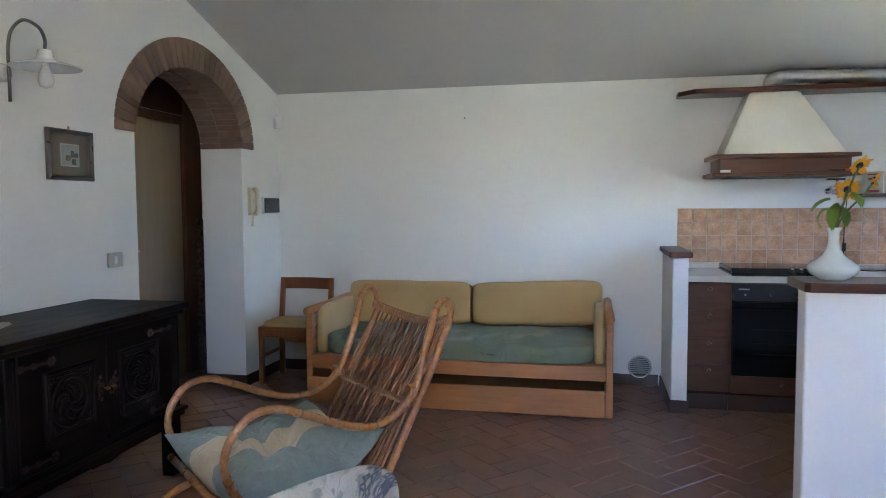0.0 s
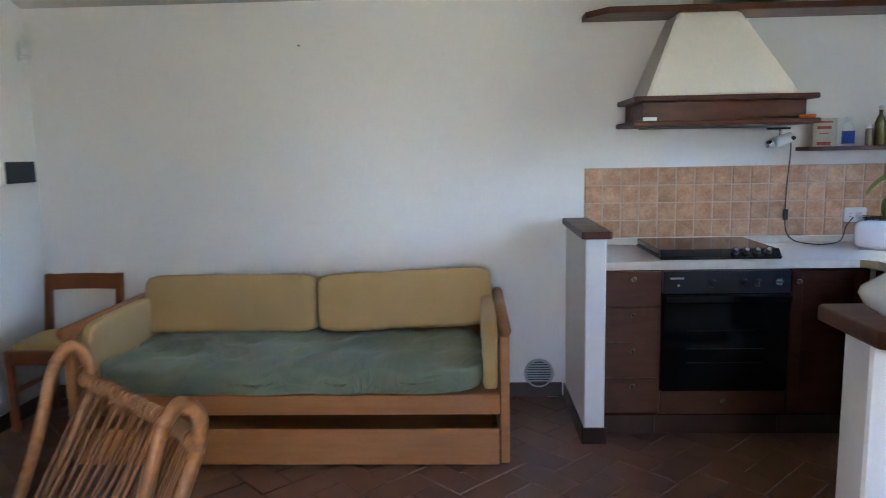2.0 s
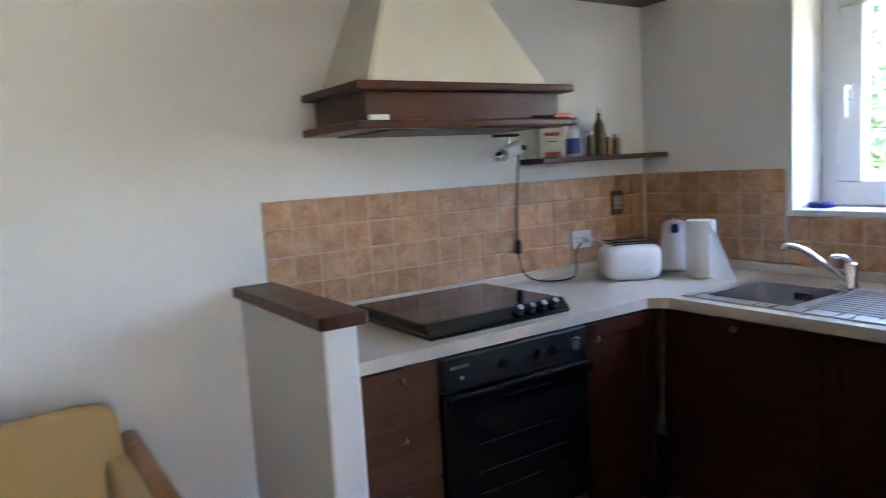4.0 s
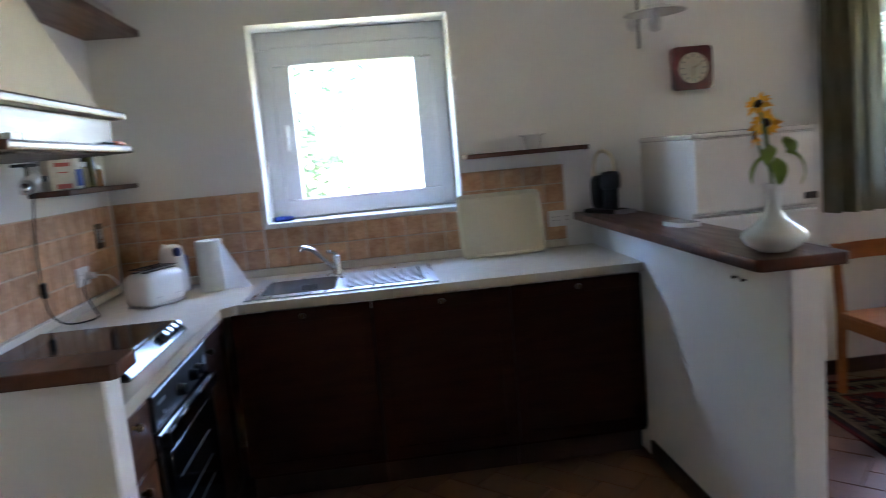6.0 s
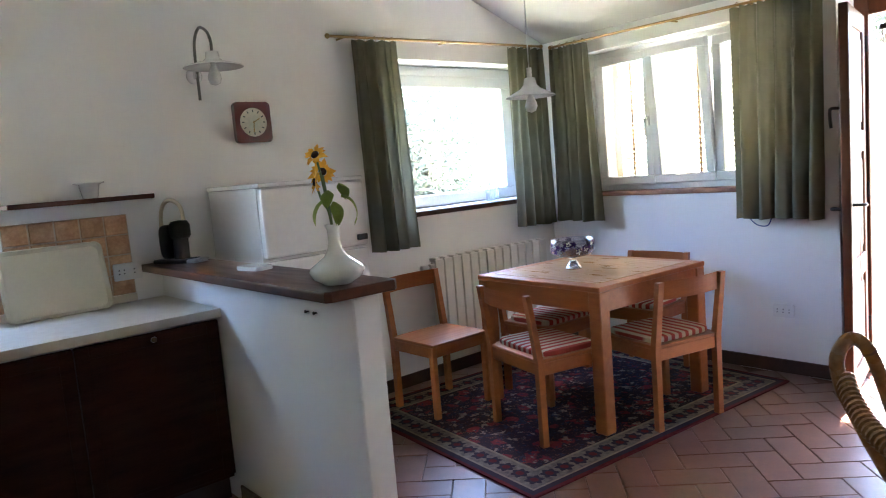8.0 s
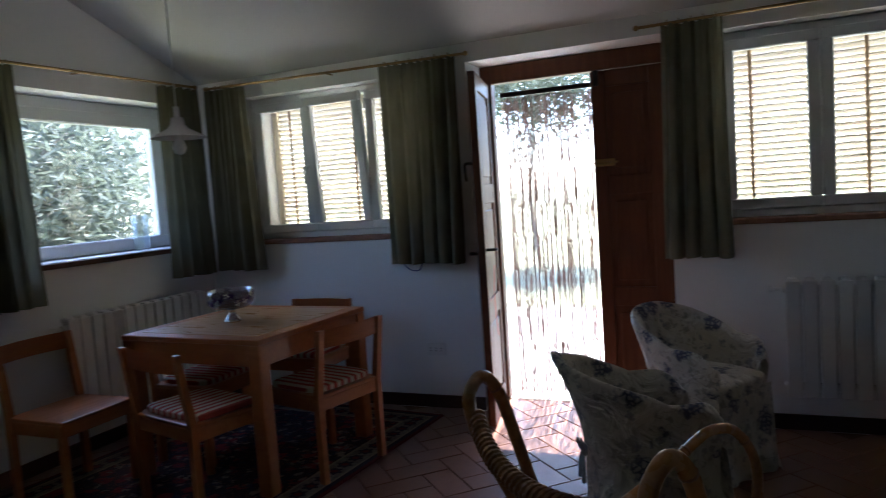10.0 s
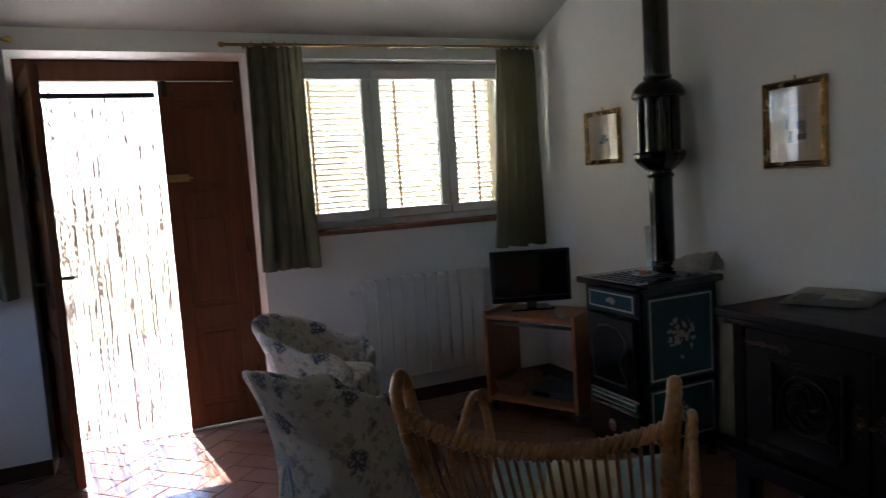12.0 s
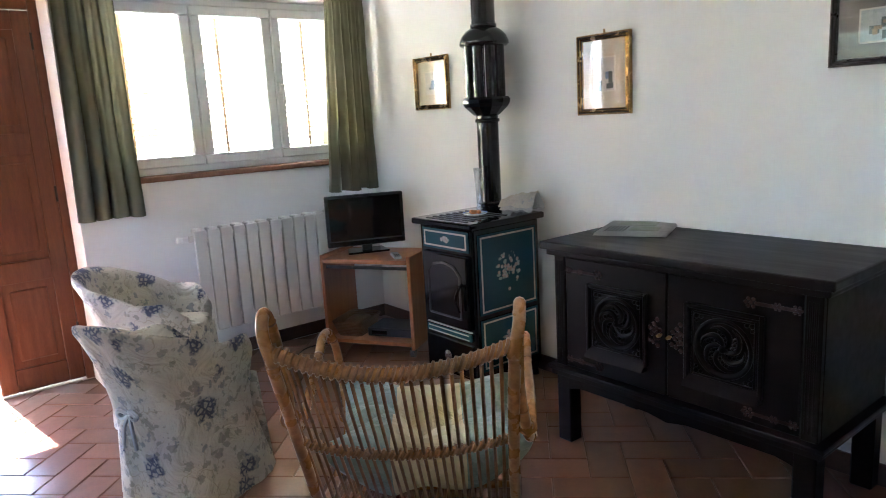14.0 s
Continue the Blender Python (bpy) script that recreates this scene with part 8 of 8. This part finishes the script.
gs = thing("glass_tumbler", "tall clear glass on the dining window sill", "glass", Matrix.Translation((2.79, 0.30, W2[2] + 0.0045)))
part("glass", lathe([(0, 0), (0.05, 0), (0.052, 0.01), (0.058, 0.24), (0.055, 0.24), (0.048, 0.012), (0, 0.012)], 28), CLEAR, gs, smooth=True)
fn = thing("table_fan", "small black fan standing on the window sill", "fan", Matrix.Translation((1.10, YS - 0.06, W3[2] + 0.0045)))
part("base", lathe([(0, 0), (0.04, 0), (0.038, 0.012), (0.01, 0.02), (0.008, 0.04), (0, 0.04)], 18), BLACKPLASTIC, fn)
bm = lathe([(0.055, -0.018), (0.062, -0.012), (0.062, 0.012), (0.055, 0.018), (0.0, 0.024), (0.0, -0.024)], 24)
bmesh.ops.transform(bm, matrix=Matrix.Translation((0, 0, 0.095)) @ Matrix.Rotation(radians(90), 4, "X"), verts=bm.verts)
part("cage", bm, BLACKPLASTIC, fn)
fc = thing("fan_cable", "thin dark cable looping below the curtain", "cable", Matrix.Translation((0, 0, 0)))
part("wire", tube(smooth_path([(1.08, YS + 0.024, 1.15), (1.07, YS + 0.02, 1.0), (1.02, YS + 0.02, 0.93), (0.95, YS + 0.02, 0.92), (0.92, YS + 0.02, 0.97)], 7), 0.0035, 6), BLUEK, fc)

# ---- the hall behind the arch ----
HDOOR = stuff("beige_door", (0.40, 0.30, 0.20), (0.34, 0.25, 0.165), 0.5, scale=3, fine=40, stretch=(8, 8, 1), bump=0.04)
hdr = thing("door_3", "beige flush interior door in the hall, closed", "door", Matrix.Translation((-3.20, 4.20, 0)))
part("leaf", box(-0.02, 0.0, 0.01, 0.02, 0.80, 2.03, 0.004), HDOOR, hdr)
bm = box(0.02, 0.06, 0.95, 0.026, 0.10, 1.12, 0.002)
tube(smooth_path([(0.024, 0.08, 1.05), (0.06, 0.08, 1.05), (0.065, 0.11, 1.05), (0.06, 0.18, 1.045)], 5), 0.008, 8, bm)
part("door_handle", bm, STEEL, hdr)
part("jamb", box(-0.05, 0.80, 0.0, 0.04, 0.87, 2.10, 0.004), DOORWOOD, hdr)
part("jamb", box(-0.05, -0.07, 0.0, 0.04, 0.0, 2.10, 0.004), DOORWOOD, hdr)
part("architrave", box(0.0415, 0.80, 0.0, 0.060, 1.035, 2.395, 0.004), DOORWOOD, hdr, "wide dark brown door lining")
part("head", box(-0.05, 0.0, 2.032, 0.04, 0.80, 2.10, 0.004), DOORWOOD, hdr)
part("transom", box(-0.03, -0.07, 2.101, 0.045, 0.87, 2.398, 0.004), WALNUT, hdr, "dark wooden panel over the door")
struct("wall_hall_door", wall_panel([], [(4.13, 5.07, -0.1, 2.10)], 2.7, 5.24, 2.4, lambda u, d, z: (-3.16 - d, u, z), 0.09), PLASTER, "hall wall with a door")
fb_ = thing("hanging_cloth", "patterned brown cloth hanging beside the hall door", "cloth", Matrix.Translation((-3.02, 4.985, 0.05)))
part("cloth", grid_surface(lambda u, v: (0.05 * math.sin(u * 9) * 0.5, 0.10 * (u - 0.5) + 0.02 * math.sin(u * 14), 1.22 * v), 12, 10, thick=0.004), stuff("brown_pattern", (0.16, 0.11, 0.075), (0.05, 0.035, 0.03), 0.9, scale=30, spread=0.2), fb_)

# ---- bricks, tiles and floor pieces ----
def tile_mesh(name, w, h, t, b=0.003):
    bm = box(-w / 2, -h / 2, 0, w / 2, h / 2, t)
    es = [e for e in bm.edges if all(abs(v.co.z - t) < 1e-6 for v in e.verts)]
    bmesh.ops.bevel(bm, geom=es, offset=b, segments=1, affect="EDGES")
    bmesh.ops.recalc_face_normals(bm, faces=bm.faces)
    me = bpy.data.meshes.new(name)
    bm.to_mesh(me)
    bm.free()
    return me


def splashback(name, put, u0, u1, z0, z1, lab, cut=()):
    """Square wall tiles; put(u, z) gives the pose of a tile lying in the wall with its face to the room."""
    base = struct(name, bmesh.new(), TILEGROUT, lab)
    bm = bmesh.new()
    def corner(u, z, o):
        return put(u, z) @ Vector((0, 0, o))
    P = 0.1015
    cols, rows_ = max(1, round((u1 - u0) / P)), max(1, round((z1 - z0) / P))
    pu, pz = (u1 - u0) / cols, (z1 - z0) / rows_
    vs = [bm.verts.new(corner(u, z, o)) for o in (0.0, 0.005) for u, z in ((u0, z0), (u1, z0), (u1, z1), (u0, z1))]
    for f in ((0, 1, 2, 3), (4, 5, 6, 7), (0, 1, 5, 4), (1, 2, 6, 5), (2, 3, 7, 6), (3, 0, 4, 7)):
        bm.faces.new([vs[k] for k in f])
    bmesh.ops.recalc_face_normals(bm, faces=bm.faces)
    bm.to_mesh(base.data)
    bm.free()
    me = tile_mesh(name + "_tile", pu - 0.006, pz - 0.006, 0.008)
    me.materials.append(WALLTILE)
    r = random.Random(len(name))
    for i in range(cols):
        for j in range(rows_):
            t = new("tile", me)
            t.parent = base
            t.matrix_basis = put(u0 + (i + 0.5) * pu, z0 + (j + 0.5) * pz) @ pose(0, 0, r.uniform(-0.0006, 0.0006), r.uniform(-0.5, 0.5), r.uniform(-0.5, 0.5), r.uniform(-0.4, 0.4))

NT = lambda u, z: Matrix.Translation((u, YN, z)) @ Matrix.Rotation(radians(90), 4, "X")
ET = lambda u, z: Matrix.Translation((XE, u, z)) @ Matrix.Rotation(radians(-90), 4, "Z") @ Matrix.Rotation(radians(90), 4, "X")
splashback("splashback_1", NT, 0.702, 2.657, 0.939, 1.336, "terracotta-coloured wall tiles above the worktop")
splashback("splashback_2", ET, 4.568, 5.290, 0.939, 1.336, "terracotta-coloured wall tiles beside the window")
splashback("splashback_3", ET, 3.538, 4.564, 0.939, 1.141, "terracotta-coloured wall tiles below the window")
splashback("splashback_4", ET, 2.99, 3.534, 0.939, 1.336, "terracotta-coloured wall tiles beside the tray")

# brick lining of the arch
ar = thing("brick_arch", "rounded arch of thin reddish bricks", "", Matrix.Translation((0, 0, 0)))
ar["kind"] = "structure"
OH, OR_ = 0.775, 0.655
def el(a, h, r):
    return A_C - h * math.cos(a), A_Z + r * math.sin(a)
NB = 34
bm = bmesh.new()
for k in range(NB):
    a0, a1 = math.pi * (k + 0.07) / NB, math.pi * (k + 0.93) / NB
    b = bmesh.new()
    c = []
    for x in (0.012, -0.17):
        for a, h, r in ((a0, A_H - 0.004, A_R - 0.004), (a1, A_H - 0.004, A_R - 0.004), (a1, OH, OR_), (a0, OH, OR_)):
            y, z = el(a, h, r)
            c.append(b.verts.new((xw(y) + x, y, z)))
    for f in ((0, 1, 2, 3), (4, 5, 6, 7), (0, 1, 5, 4), (1, 2, 6, 5), (2, 3, 7, 6), (3, 0, 4, 7)):
        b.faces.new([c[i] for i in f])
    bmesh.ops.recalc_face_normals(b, faces=b.faces)
    bmesh.ops.bevel(b, geom=list(b.edges), offset=0.0022, segments=1, affect="EDGES")
    part("brick", b, BRICK, ar)
    b = bmesh.new()
    c = []
    for x in (-0.176, -TW - 0.004):
        for a, h, r in ((a0, A_H - 0.005, A_R - 0.005), (a1, A_H - 0.005, A_R - 0.005), (a1, A_H + 0.04, A_R + 0.04), (a0, A_H + 0.04, A_R + 0.04)):
            y, z = el(a, h, r)
            c.append(b.verts.new((xw(y) + x, y, z)))
    for f in ((0, 1, 2, 3), (4, 5, 6, 7), (0, 1, 5, 4), (1, 2, 6, 5), (2, 3, 7, 6), (3, 0, 4, 7)):
        b.faces.new([c[i] for i in f])
    bmesh.ops.recalc_face_normals(b, faces=b.faces)
    part("brick", b, BRICK, ar)
b = bmesh.new()
n = 40
ring_ = []
for k in range(n + 1):
    a = math.pi * k / n
    q = []
    for x in (0.006, -TW + 0.004):
        for h, r in ((A_H - 0.001, A_R - 0.001), (OH - 0.004, OR_ - 0.004)):
            y, z = el(a, h, r)
            q.append(b.verts.new((xw(y) + x, y, z)))
    ring_.append(q)
for p, q in zip(ring_, ring_[1:]):
    b.faces.new((p[0], p[1], q[1], q[0])), b.faces.new((p[0], q[0], q[2], p[2])), b.faces.new((p[1], p[3], q[3], q[1]))
b.faces.new((ring_[0][0], ring_[0][1], ring_[0][3], ring_[0][2])), b.faces.new((ring_[-1][0], ring_[-1][1], ring_[-1][3], ring_[-1][2]))
part("mortar_bed", b, MORTAR, ar)

# terracotta floor in herringbone at 45 degrees: the tiles in the middle of the room singly, the rest joined
TLn, TWd = 0.296, 0.146
pitch = 0.15
me = tile_mesh("floor_tile", TLn, TWd, 0.008, 0.003)
me.materials.append(TERRA)
r = random.Random(21)
cells = []
R45 = Matrix.Rotation(radians(45), 4, "Z")
for i in range(-60, 60):
    for j in range(-60, 60):
        k = (i - j) % 4
        if k == 0:
            c, rot = Vector(((i + 1) * pitch, (j + 0.5) * pitch, 0)), 0
        elif k == 3:
            c, rot = Vector(((i + 0.5) * pitch, (j + 1) * pitch, 0)), 90
        else:
            continue
        c = R45 @ c + Vector((0.1, 2.3, 0))
        if -0.66 < c.y < YN + 0.08 and xw(c.y) - 0.12 < c.x < XE + 0.1 or (3.4 < c.y < 5.2 and -3.7 < c.x < -2.3):
            if c.y < YS - 0.05 and not (-0.62 < c.x < 0.52):
                continue
            cells.append((c, rot))
verts, faces = [], []
near = sorted(range(len(cells)), key=lambda q: (cells[q][0].x + 0.35) ** 2 * 0.8 + (cells[q][0].y - 2.2) ** 2 * 0.5)
single = set(near[:300])
tv_ = [v.co.copy() for v in me.vertices]
tf_ = [tuple(p.vertices) for p in me.polygons]
for q, (c, rot) in enumerate(cells):
    m = Matrix.Translation(c + Vector((0, 0, -0.008 + r.uniform(-0.0007, 0.0007)))) @ R45 @ pose(0, 0, 0, r.uniform(-0.18, 0.18), r.uniform(-0.18, 0.18), rot + r.uniform(-0.5, 0.5))
    if q in single:
        t = new("tile", me)
        t.parent = floor
        t.matrix_basis = m
    else:
        o = len(verts)
        verts += [m @ v for v in tv_]
        faces += [tuple(o + k for k in f) for f in tf_]
mj = bpy.data.meshes.new("floor_tiles")
mj.from_pydata(verts, [], faces)
mj.materials.append(TERRA_J)
ft = new("floor_tiles", mj)
ft.parent = floor
tagged(ft, "terracotta floor tiles", "", "", "stuff")
